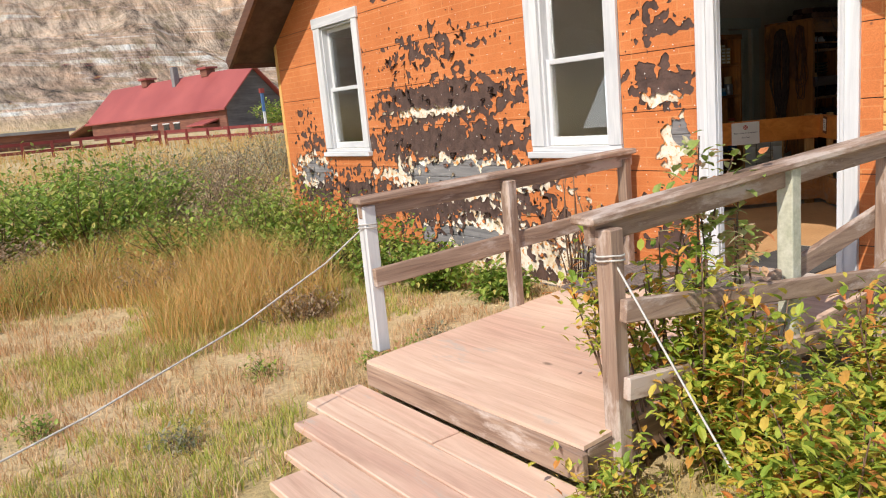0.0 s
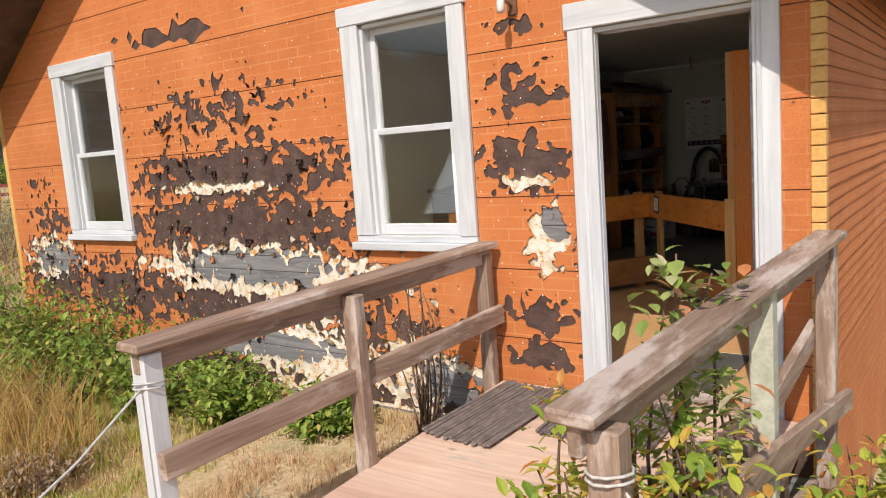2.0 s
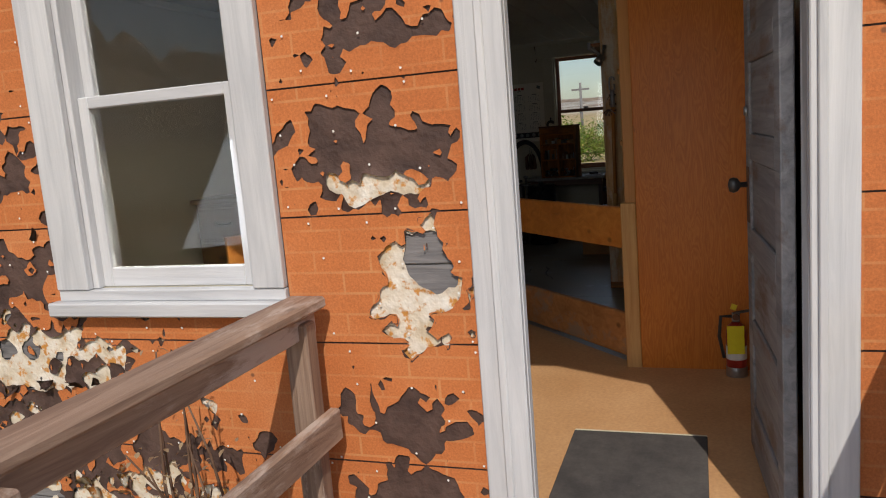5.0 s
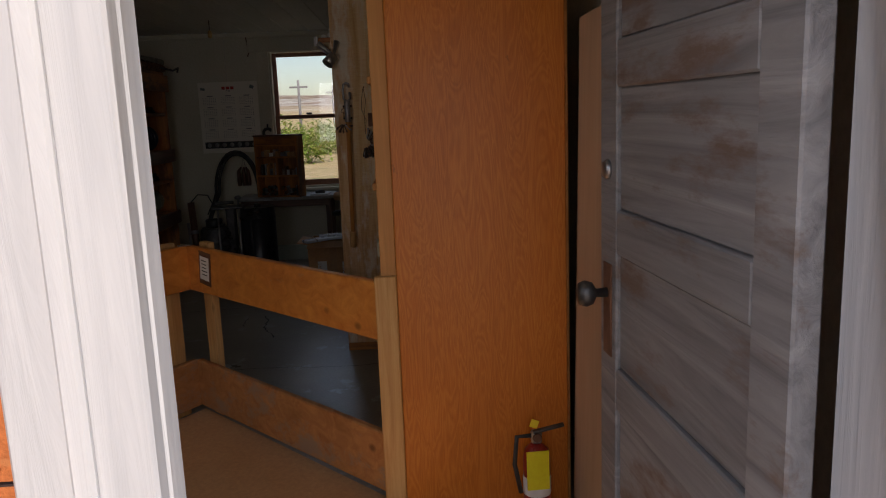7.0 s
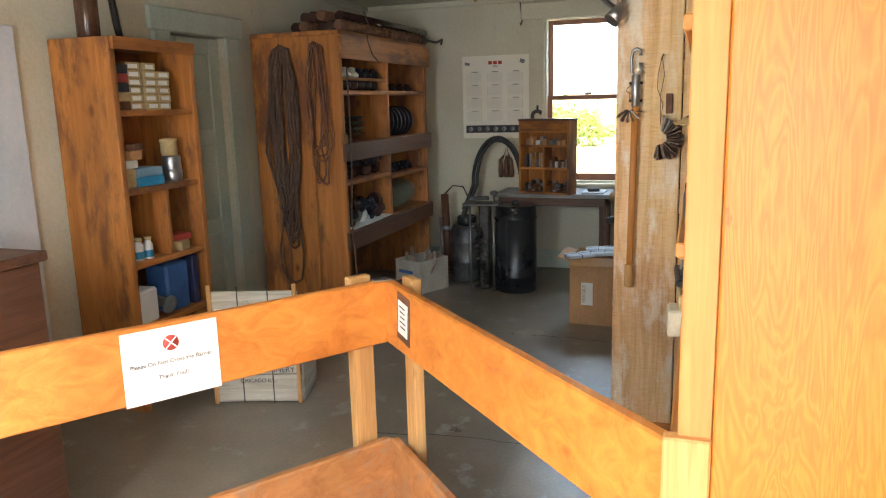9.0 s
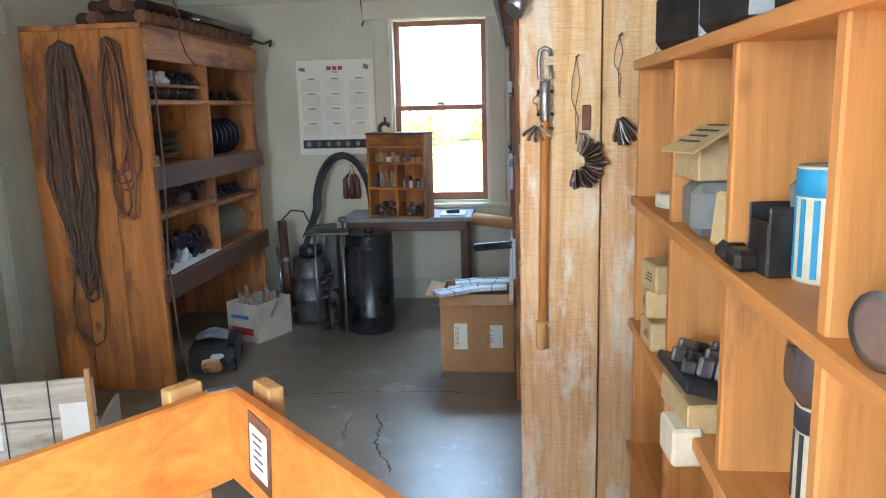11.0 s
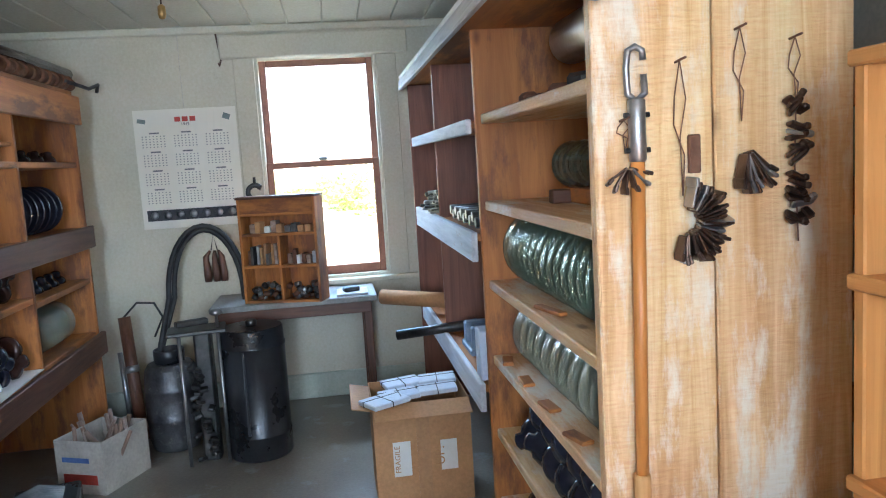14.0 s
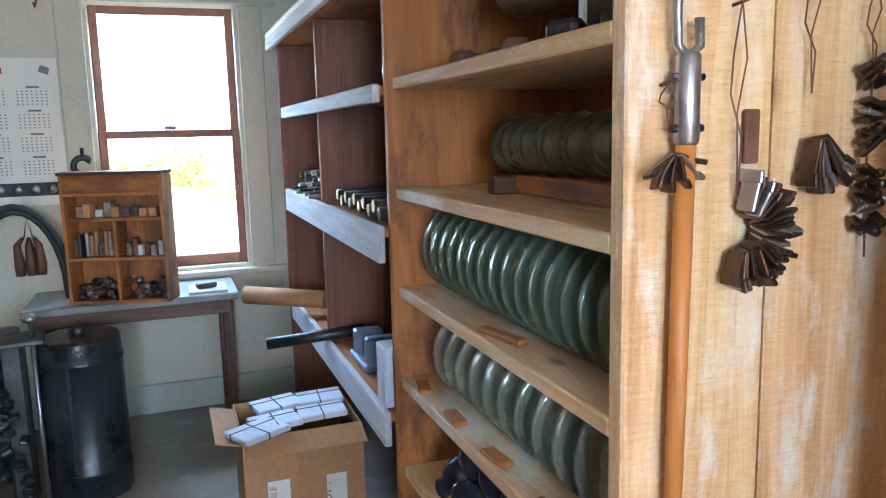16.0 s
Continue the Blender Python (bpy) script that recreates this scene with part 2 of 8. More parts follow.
def thin_glass(name, tint, dust):
    """Thin moulded glass: tinted see-through body with a sharp gloss and a little dust."""
    m, nt, b = nodes(name)
    b.inputs["Base Color"].default_value = (*dust, 1)
    b.inputs["Roughness"].default_value = 0.25
    clear = nt.nodes.new("ShaderNodeBsdfTransparent")
    clear.inputs["Color"].default_value = (*tint, 1)
    gloss = nt.nodes.new("ShaderNodeBsdfGlossy")
    gloss.inputs["Roughness"].default_value = 0.05
    rim = nt.nodes.new("ShaderNodeFresnel")
    rim.inputs["IOR"].default_value = 1.75
    body, skin = nt.nodes.new("ShaderNodeMixShader"), nt.nodes.new("ShaderNodeMixShader")
    body.inputs[0].default_value = 0.22
    link(nt, clear.outputs[0], body.inputs[1])
    link(nt, b.outputs[0], body.inputs[2])
    link(nt, rim.outputs[0], skin.inputs[0])
    link(nt, body.outputs[0], skin.inputs[1])
    link(nt, gloss.outputs[0], skin.inputs[2])
    link(nt, skin.outputs[0], nt.nodes["Material Output"].inputs["Surface"])
    return m


M_INSUL = thin_glass("greenish_insulator_glass", (0.86, 0.88, 0.74), (0.34, 0.36, 0.24))


# ---- mesh helpers ----
def box(bm, c, s, rot=None, bevel=0.0):
    """A box of size s round c, turned by the Euler degrees rot, its edges rounded by bevel."""
    m = pose(*c, *(rot or (0, 0, 0))) @ Matrix.Diagonal((*s, 1))
    r = bmesh.ops.create_cube(bm, size=1, matrix=m)
    if bevel:
        edges = {e for v in r["verts"] for e in v.link_edges}
        bmesh.ops.bevel(bm, geom=list(edges), offset=bevel, segments=1, affect="EDGES", profile=0.5)
    return bm


def span(bm, lo, hi, bevel=0.0):
    """A box from its low to its high corner."""
    return box(bm, [(a + b) / 2 for a, b in zip(lo, hi)], [b - a for a, b in zip(lo, hi)], None, bevel)


def beam(bm, a, b, w, h, bevel=0.0, roll=0.0):
    """A straight timber from a to b, w wide and h high."""
    a, b = Vector(a), Vector(b)
    d = b - a
    q = d.to_track_quat("X", "Z").to_matrix().to_4x4()
    m = Matrix.Translation((a + b) / 2) @ q @ pose(0, 0, 0, roll) @ Matrix.Diagonal((d.length, w, h, 1))
    r = bmesh.ops.create_cube(bm, size=1, matrix=m)
    if bevel:
        edges = {e for v in r["verts"] for e in v.link_edges}
        bmesh.ops.bevel(bm, geom=list(edges), offset=bevel, segments=1, affect="EDGES", profile=0.5)
    return bm


def lathe(bm, profile, m=None, n=20):
    """A turned body from (radius, height) pairs."""
    m = m or Matrix()
    rings = []
    for r, z in profile:
        rings.append([bm.verts.new(m @ Vector((r * math.cos(2 * math.pi * i / n), r * math.sin(2 * math.pi * i / n), z))) for i in range(n)])
    for a, b in zip(rings, rings[1:]):
        for i in range(n):
            f = bm.faces.new((a[i], a[(i + 1) % n], b[(i + 1) % n], b[i]))
            f.smooth = True
    for ring, flip in ((rings[0], True), (rings[-1], False)):
        bm.faces.new(list(reversed(ring)) if flip else ring)
    return bm


def tube(bm, pts, r, n=8):
    """A round bar or cord through the points; r may be one radius or one for each point."""
    pts = [Vector(p) for p in pts]
    rad = r if isinstance(r, (list, tuple)) else [r] * len(pts)
    rings = []
    side = None
    for i, p in enumerate(pts):
        d = (pts[min(i + 1, len(pts) - 1)] - pts[max(i - 1, 0)]).normalized()
        if side is None:
            side = d.cross(Vector((0, 0, 1)))
            if side.length < 0.1:
                side = d.cross(Vector((1, 0, 0)))
        side = (side - d * side.dot(d)).normalized()
        up = d.cross(side)
        rings.append([bm.verts.new(p + rad[i] * (math.cos(2 * math.pi * k / n) * side + math.sin(2 * math.pi * k / n) * up)) for k in range(n)])
    for a, b in zip(rings, rings[1:]):
        for k in range(n):
            f = bm.faces.new((a[k], a[(k + 1) % n], b[(k + 1) % n], b[k]))
            f.smooth = True
    bm.faces.new(list(reversed(rings[0])))
    bm.faces.new(rings[-1])
    return bm


def part(name, bm, material, parent=None, label="", smooth=False):
    """Links a bmesh as one mesh object, under a thing or a part where one is given."""
    me = bpy.data.meshes.new(name)
    bmesh.ops.recalc_face_normals(bm, faces=bm.faces[:])
    bm.to_mesh(me)
    bm.free()
    me.materials.append(material)
    if smooth:
        me.shade_smooth()
    ob = new(name, me)
    if parent:
        ob.parent = parent
    if label:
        ob["label"] = label
    return ob


def thing(name, m, label, category, group="", kind=""):
    ob = new(name)
    ob.empty_display_size = 0.1
    ob.matrix_world = m if isinstance(m, Matrix) else pose(*m)
    return tagged(ob, label, category, group, kind)


def B():
    return bmesh.new()


def one(name, bm, material, label, category="", group="", kind="", smooth=False):
    return tagged(part(name, bm, material, None, "", smooth), label, category, group, kind)


def boards(name, parent, material, lo, hi, along, width, gap=0.004, bevel=0.003, jitter=0.002):
    """Rows of boards that fill a box; along: the axis on which they follow one another."""
    rnd = random.Random(name)
    k = "xyz".index(along)
    n = max(1, round((hi[k] - lo[k]) / width))
    step = (hi[k] - lo[k]) / n
    thin = min((i for i in range(3) if i != k), key=lambda i: hi[i] - lo[i])
    for i in range(n):
        a, b = list(lo), list(hi)
        a[k], b[k] = lo[k] + i * step + gap / 2, lo[k] + (i + 1) * step - gap / 2
        b[thin] += rnd.uniform(-jitter, jitter)
        part(name, span(B(), a, b, bevel), material, parent)


def wall_x(name, x0, x1, y0, y1, z0, z1, holes, material, label):
    """A wall across x with rectangular holes (y0, y1, z0, z1)."""
    ys = sorted({y0, y1, *[h for q in holes for h in q[:2]]})
    bm = B()
    for a, b in zip(ys, ys[1:]):
        cut = sorted((q[2], q[3]) for q in holes if q[0] <= a and q[1] >= b)
        z = z0
        for c, d in cut:
            if c > z:
                span(bm, (x0, a, z), (x1, b, c))
            z = d
        if z < z1:
            span(bm, (x0, a, z), (x1, b, z1))
    return one(name, bm, material, label, "wall", kind="structure")


# ---- ground, hills and distance ----
def ground_z(x, y):
    """Height of the land: level round the house, badland cliffs to the north, low hills elsewhere."""
    r = math.hypot(x - 4, y - 4)
    z = -1.35 * max(0.0, min(1, (x - 4.3) / 2.2)) * max(0.0, min(1, (2.9 - y) / 1.1)) * max(0.0, min(1, (40 - r) / 25))
    if r > 9:
        z += 1.5 * min(1, max(0, (y - 12) / 50)) * min(1, (r - 9) / 30)
        z += 0.12 * noise.noise((x * 0.09, y * 0.09, 3)) * min(1, (r - 9) / 8)
    north = max(0.0, y - 112 + 10 * noise.noise((x * 0.02, y * 0.02, 1)))
    if north:
        h = 36 * (1 - math.exp(-north / 70)) + 30 * max(0, min(1, (north - 30) / 90))
        gully = abs(noise.noise((x * 0.045, y * 0.03, 7))) + 0.5 * abs(noise.noise((x * 0.12, y * 0.07, 9)))
        z += h * (0.72 + 0.45 * gully)
    east = max(0.0, r - 150)
    if east and y < 130:
        z += (13 + 9 * noise.noise((x * 0.006, y * 0.006, 5))) * (1 - math.exp(-east / 130))
    return z


def land():
    bm = B()
    radii = [0.0, 1.2, 2.4, 3.6, 5, 6.5, 8, 10, 12, 15, 18, 22, 27, 33, 40, 48, 58, 68, 80, 92, 104]
    radii += [110 + 4.5 * i for i in range(40)] + [320, 380, 460, 600, 900, 1600, 3000]
    n = 320
    rings = []
    for r in radii[1:]:
        ring = []
        for i in range(n):
            a = 2 * math.pi * i / n
            x, y = 4 + r * math.cos(a), 4 + r * math.sin(a)
            ring.append(bm.verts.new((x, y, ground_z(x, y) if r < 900 else ground_z(x, y) * 0.6)))
        rings.append(ring)
    mid = bm.verts.new((4, 4, 0))
    for i in range(n):
        bm.faces.new((mid, rings[0][i], rings[0][(i + 1) % n]))
    for a, b in zip(rings, rings[1:]):
        for i in range(n):
            f = bm.faces.new((a[i], b[i], b[(i + 1) % n], a[(i + 1) % n]))
            f.smooth = True
    return one("ground", bm, M_LAND, "dry grassy ground rising to eroded badland cliffs", "ground", kind="structure")


def land_material():
    m, nt, b = nodes("dry_grass_and_badlands")
    vec = coords(nt, (1, 1, 1))
    near = noise_tex(nt, vec, 0.9, 6, 0.65)
    fine = noise_tex(nt, vec, 26, 5, 0.7)
    grass = ramp(nt, near, [(0.3, (0.30, 0.26, 0.10)), (0.47, (0.48, 0.36, 0.18)), (0.6, (0.56, 0.42, 0.25)), (0.75, (0.32, 0.31, 0.11))])
    grass = mix(nt, 0.6, grass, ramp(nt, fine, [(0.3, grey(0.25)), (0.7, grey(0.8))]), "OVERLAY")
    geo = nt.nodes.new("ShaderNodeNewGeometry")
    sep = nt.nodes.new("ShaderNodeSeparateXYZ")
    link(nt, geo.outputs["Position"], sep.inputs[0])
    strata = nt.nodes.new("ShaderNodeMapping")
    strata.inputs["Scale"].default_value = (0.012, 0.012, 0.16)
    link(nt, geo.outputs["Position"], strata.inputs["Vector"])
    band = noise_tex(nt, strata.outputs[0], 1.3, 5, 0.65, 0.6)
    cliff = ramp(nt, band, [(0.30, (0.40, 0.25, 0.16)), (0.43, (0.52, 0.41, 0.31)), (0.52, (0.45, 0.30, 0.20)), (0.59, (0.68, 0.63, 0.56)), (0.65, (0.54, 0.43, 0.33)), (0.74, (0.46, 0.27, 0.17))])
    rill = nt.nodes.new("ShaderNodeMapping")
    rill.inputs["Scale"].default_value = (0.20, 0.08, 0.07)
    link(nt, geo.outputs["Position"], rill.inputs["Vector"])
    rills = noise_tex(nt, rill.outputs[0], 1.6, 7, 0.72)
    # gully shade put into the colour: rill hollows dark, crests pale
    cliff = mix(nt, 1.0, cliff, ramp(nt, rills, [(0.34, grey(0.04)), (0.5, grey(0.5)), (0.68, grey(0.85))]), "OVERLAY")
    scrub = noise_tex(nt, vec, 0.16, 7, 0.75)
    cliff = mix(nt, ramp(nt, scrub, [(0.53, grey(0)), (0.62, grey(0.7))]), cliff, (0.24, 0.18, 0.09))
    high = nt.nodes.new("ShaderNodeMapRange")
    high.inputs["From Min"].default_value, high.inputs["From Max"].default_value = 2.5, 6.0
    link(nt, sep.outputs[2], high.inputs["Value"])
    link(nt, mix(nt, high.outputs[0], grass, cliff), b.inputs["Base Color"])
    b.inputs["Roughness"].default_value = 0.95
    rough_land = nt.nodes.new("ShaderNodeBump")
    rough_land.inputs["Strength"].default_value, rough_land.inputs["Distance"].default_value = 1.0, 3.0
    far_only = nt.nodes.new("ShaderNodeMath")
    far_only.operation = "MULTIPLY"
    link(nt, rills, far_only.inputs[0])
    link(nt, high.outputs[0], far_only.inputs[1])
    link(nt, far_only.outputs[0], rough_land.inputs["Height"])
    soil = nt.nodes.new("ShaderNodeBump")
    soil.inputs["Strength"].default_value, soil.inputs["Distance"].default_value = 0.7, 0.03
    link(nt, fine, soil.inputs["Height"])
    link(nt, rough_land.outputs[0], soil.inputs["Normal"])
    link(nt, soil.outputs[0], b.inputs["Normal"])
    return m


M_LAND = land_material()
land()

# ---- house ----
DOOR = (2.64, 3.465, FZ, 2.43)
WIN_R = (4.43, 5.165, 1.275, 2.70)
WIN_L = (8.25, 9.055, 1.30, 2.79)
WIN_B = (3.885, 4.66, 1.17, 2.60)
M_BACKING = surf("tar_felt", (0.055, 0.030, 0.024), (0.11, 0.064, 0.05), 9, 0.75, 0.8, fine=26, bump_d=0.01)
M_INWALL = surf("dull_painted_boards", (0.38, 0.345, 0.26), (0.46, 0.42, 0.32), 2, 0.7, 0.15)
wall_x("wall_front", FX + 0.03, FIN, RY + 0.14, LY - 0.14, -0.2, CZ, [(2.56, 3.55, DOOR[2], 2.46), WIN_R, WIN_L], M_INWALL, "front wall of the house, painted boards inside")
wall_x("wall_back", BX, BX + 0.16, IY0, LY - 0.14, -0.2, CZ, [WIN_B], M_CREAM, "cream plastered back wall with one sash window")
one("wall_side", span(B(), (FX + 0.02, RY + 0.012, -1.8), (BX + 0.16, IY0, CZ)), M_INWALL, "side wall of the house beside the ramp", "wall", kind="structure")
one("wall_far_side", span(B(), (FX + 0.03, LY - 0.14, -0.2), (BX + 0.16, LY - 0.01, CZ)), M_INWALL, "far side wall of the house", "wall", kind="structure")
# the partition has a doorway
bm = B()
span(bm, (FIN, IY1, FZ - 0.1), (9.55, IY1 + 0.12, CZ))
span(bm, (10.12, IY1, FZ - 0.1), (BX, IY1 + 0.12, CZ))
span(bm, (9.55, IY1, 2.36), (10.12, IY1 + 0.12, CZ))
one("wall_partition", bm, M_CREAM, "cream painted partition with a green door", "wall", kind="structure")
one("floor", span(B(), (FIN - 0.02, IY0, FZ - 0.12), (BX, LY - 0.14, FZ)), M_FLOOR, "worn dusty grey floor with scuffs and cracks", "floor", kind="structure")
bm = B()
for i in range(36):
    y = IY0 + i * (LY - 0.14 - IY0) / 36
    span(bm, (FIN, y + 0.003, CZ), (BX, y + (LY - 0.14 - IY0) / 36 - 0.003, CZ + 0.03), 0.004)
span(bm, (FX + 0.03, RY + 0.02, CZ + 0.03), (BX + 0.16, LY - 0.02, CZ + 0.09))
one("ceiling", bm, M_CEIL, "cream tongue and groove board ceiling", "ceiling", kind="structure")
# entry floor in the barrier's corner, painted tan
one("floor_entry", span(B(), (FIN + 0.01, IY0 + 0.02, FZ), (6.95, 4.6, FZ + 0.004)), M_FLOOR_IN, "tan painted entry floor with scuffs", "floor", kind="structure")

bm = B()
corner = [[bm.verts.new((x, y, FZ + z)) for x, y in ((6.951, 3.26), (8.13, 4.37), (6.951, 5.19))] for z in (0.0, 0.004)]
bm.faces.new(corner[0][::-1]), bm.faces.new(corner[1])
for i in range(3):
    bm.faces.new((corner[0][i], corner[0][(i + 1) % 3], corner[1][(i + 1) % 3], corner[1][i]))
one("floor_corner", bm, M_FLOOR_IN, "tan painted floor in the barrier's corner", "floor", kind="structure")


def gable_roof():
    """Gable roof with its ridge across the front wall's middle, and the gable wall above the ceiling."""
    mid = (RY + LY) / 2
    rise = 0.64
    top = 2.72 + rise * (mid - RY)
    roof = thing("roof", (0, 0, 0), "brown gable roof with overhanging eaves and rakes", "roof", kind="structure")
    for s, over in ((-1, 0.25), (1, 0.32)):
        edge = mid + s * (mid - RY + over)
        ze = 2.72 - rise * over
        bm = B()
        x0, x1 = FX - 0.55, BX + 0.6
        q = [(x0, edge, ze), (x1, edge, ze), (x1, mid, top), (x0, mid, top)]
        lo = [bm.verts.new(p) for p in q]
        hi = [bm.verts.new((p[0], p[1], p[2] + 0.11)) for p in q]
        bm.faces.new(lo), bm.faces.new(hi)
        for i in range(4):
            bm.faces.new((lo[i], lo[(i + 1) % 4], hi[(i + 1) % 4], hi[i]))
        part("slope", bm, M_ROOF, roof)
        bm = B()
        beam(bm, (x0 - 0.02, edge, ze + 0.03), (x0 - 0.02, mid, top + 0.03), 0.045, 0.15)
        part("rake_board", bm, W_DARK["y"], roof, "dark brown rake board")
        bm = B()
        beam(bm, (x0, edge - s * 0.02, ze + 0.03), (x1, edge - s * 0.02, ze + 0.03), 0.04, 0.13)
        part("fascia", bm, W_DARK["x"], roof, "dark brown eave board")
    bm = B()
    a = [bm.verts.new((FX + 0.03, y, z)) for y, z in ((RY + 0.14, CZ), (LY - 0.14, CZ), (mid, top - 0.03))]
    b = [bm.verts.new((FX + 0.12, v.co.y, v.co.z)) for v in a]
    bm.faces.new(a), bm.faces.new(b)
    for i in range(3):
        bm.faces.new((a[i], a[(i + 1) % 3], b[(i + 1) % 3], b[i]))
    one("wall_gable", bm, M_BACKING, "gable wall above the ceiling", "wall", kind="structure")


M_ROOF = surf("brown_roofing", (0.07, 0.04, 0.03), (0.13, 0.08, 0.06), 6, 0.9, 0.5)
gable_roof()

# ---- siding of the front: boards, felt, torn paper, orange sheets ----
PEEL = [  # dark patches: middle y, z, half sizes, strength
    (6.8, 2.29, 1.05, 0.24, 0.62), (6.7, 1.76, 1.32, 0.22, 0.95), (6.7, 1.33, 1.42, 0.24, 0.98), (8.4, 0.72, 1.4, 0.36, 0.75),
    (5.05, 0.63, 0.55, 0.13, 0.72), (3.95, 1.71, 0.27, 0.165, 0.95), (3.86, 0.79, 0.20, 0.12, 0.9), (3.87, 0.53, 0.22, 0.09, 0.95),
    (3.95, 2.14, 0.26, 0.14, 0.75), (7.3, 2.95, 0.8, 0.09, 0.8), (9.65, 1.38, 0.4, 0.2, 0.72), (9.75, 1.75, 0.4, 0.12, 0.6),
    (6.6, 0.75, 1.5, 0.4, 0.9), (4.0, 2.52, 0.2, 0.07, 0.6), (6.0, 0.3, 1.3, 0.35, 0.8), (9.6, 0.75, 0.7, 0.25, 0.8)]
HOLE = [  # torn through to the paper and the boards
    (6.9, 1.66, 0.75, 0.05, 0.9), (3.91, 1.60, 0.14, 0.06, 0.97), (3.80, 1.27, 0.15, 0.155, 1.03), (6.45, 0.97, 1.15, 0.2, 1.05),
    (5.95, 0.33, 0.55, 0.26, 1.05), (4.85, 0.28, 0.5, 0.22, 0.95), (9.7, 1.0, 0.5, 0.2, 0.98), (6.3, 0.33, 0.9, 0.14, 0.95), (7.6, 1.0, 0.5, 0.08, 0.85)]
PAPER_OUT = [  # where the paper is gone as well
    (6.5, 1.0, 0.85, 0.13, 1.05), (3.76, 1.36, 0.10, 0.085, 1.05), (6.4, 0.38, 0.7, 0.10, 1.0), (9.6, 1.0, 0.42, 0.14, 1.05), (4.6, 0.25, 0.35, 0.16, 1.0), (7.1, 0.3, 0.4, 0.15, 1.0)]


def wear(spots, y, z, seed, ragged=0.5):
    best = 0.0
    for cy, cz, ry, rz, k in spots:
        d = math.sqrt(((y - cy) / ry) ** 2 + ((z - cz) / rz) ** 2)
        best = max(best, k * (1.5 - 0.72 * d))
    n = 0.7 * noise.noise((y * 5, z * 9, seed)) + 0.85 * noise.noise((y * 14, z * 15, seed + 3)) + 0.55 * noise.noise((y * 34, z * 30, seed + 5)) + 0.3 * noise.noise((y * 60, z * 60, seed + 7))
    return best + ragged * n - 0.75


def clipped(bm, y0, y1, z0, z1, x, cell, field, keep_below, curl=0.0, holes=()):
    """A sheet in the wall's plane, cut along the level line of a field."""
    ny, nz = max(1, round((y1 - y0) / cell)), max(1, round((z1 - z0) / cell))
    sgn = 1 if keep_below else -1
    pts, val = [], []
    for i in range(ny + 1):
        for j in range(nz + 1):
            y, z = y0 + (y1 - y0) * i / ny, z0 + (z1 - z0) * j / nz
            pts.append((y, z))
            val.append(sgn * field(y, z))
    made = {}

    def vert(y, z, v):
        key = (round(y, 4), round(z, 4))
        if key not in made:
            lift = curl * max(0.0, 1 + v * 9) * (0.4 + 0.6 * abs(noise.noise((y * 9, z * 9, 2)))) if curl else 0.0
            made[key] = bm.verts.new((x - max(0, lift) + 0.0015 * noise.noise((y * 3, z * 3, 11)), y, z))
        return made[key]
    for i in range(ny):
        for j in range(nz):
            ids = [i * (nz + 1) + j, (i + 1) * (nz + 1) + j, (i + 1) * (nz + 1) + j + 1, i * (nz + 1) + j + 1]
            if all(val[k] > 0 for k in ids):
                continue
            cy, cz = (pts[ids[0]][0] + pts[ids[2]][0]) / 2, (pts[ids[0]][1] + pts[ids[2]][1]) / 2
            if any(a < cy < b and c < cz < d for a, b, c, d in holes):
                continue
            poly = []
            for k in range(4):
                a, b = ids[k], ids[(k + 1) % 4]
                if val[a] <= 0:
                    poly.append((*pts[a], val[a]))
                if (val[a] <= 0) != (val[b] <= 0):
                    t = val[a] / (val[a] - val[b])
                    poly.append((pts[a][0] + t * (pts[b][0] - pts[a][0]), pts[a][1] + t * (pts[b][1] - pts[a][1]), 0.0))
            vs = []
            for p in poly:
                v = vert(*p)
                if v not in vs:
                    vs.append(v)
            if len(vs) > 2:
                try:
                    bm.faces.new(vs).smooth = True
                except ValueError:
                    pass
    return bm


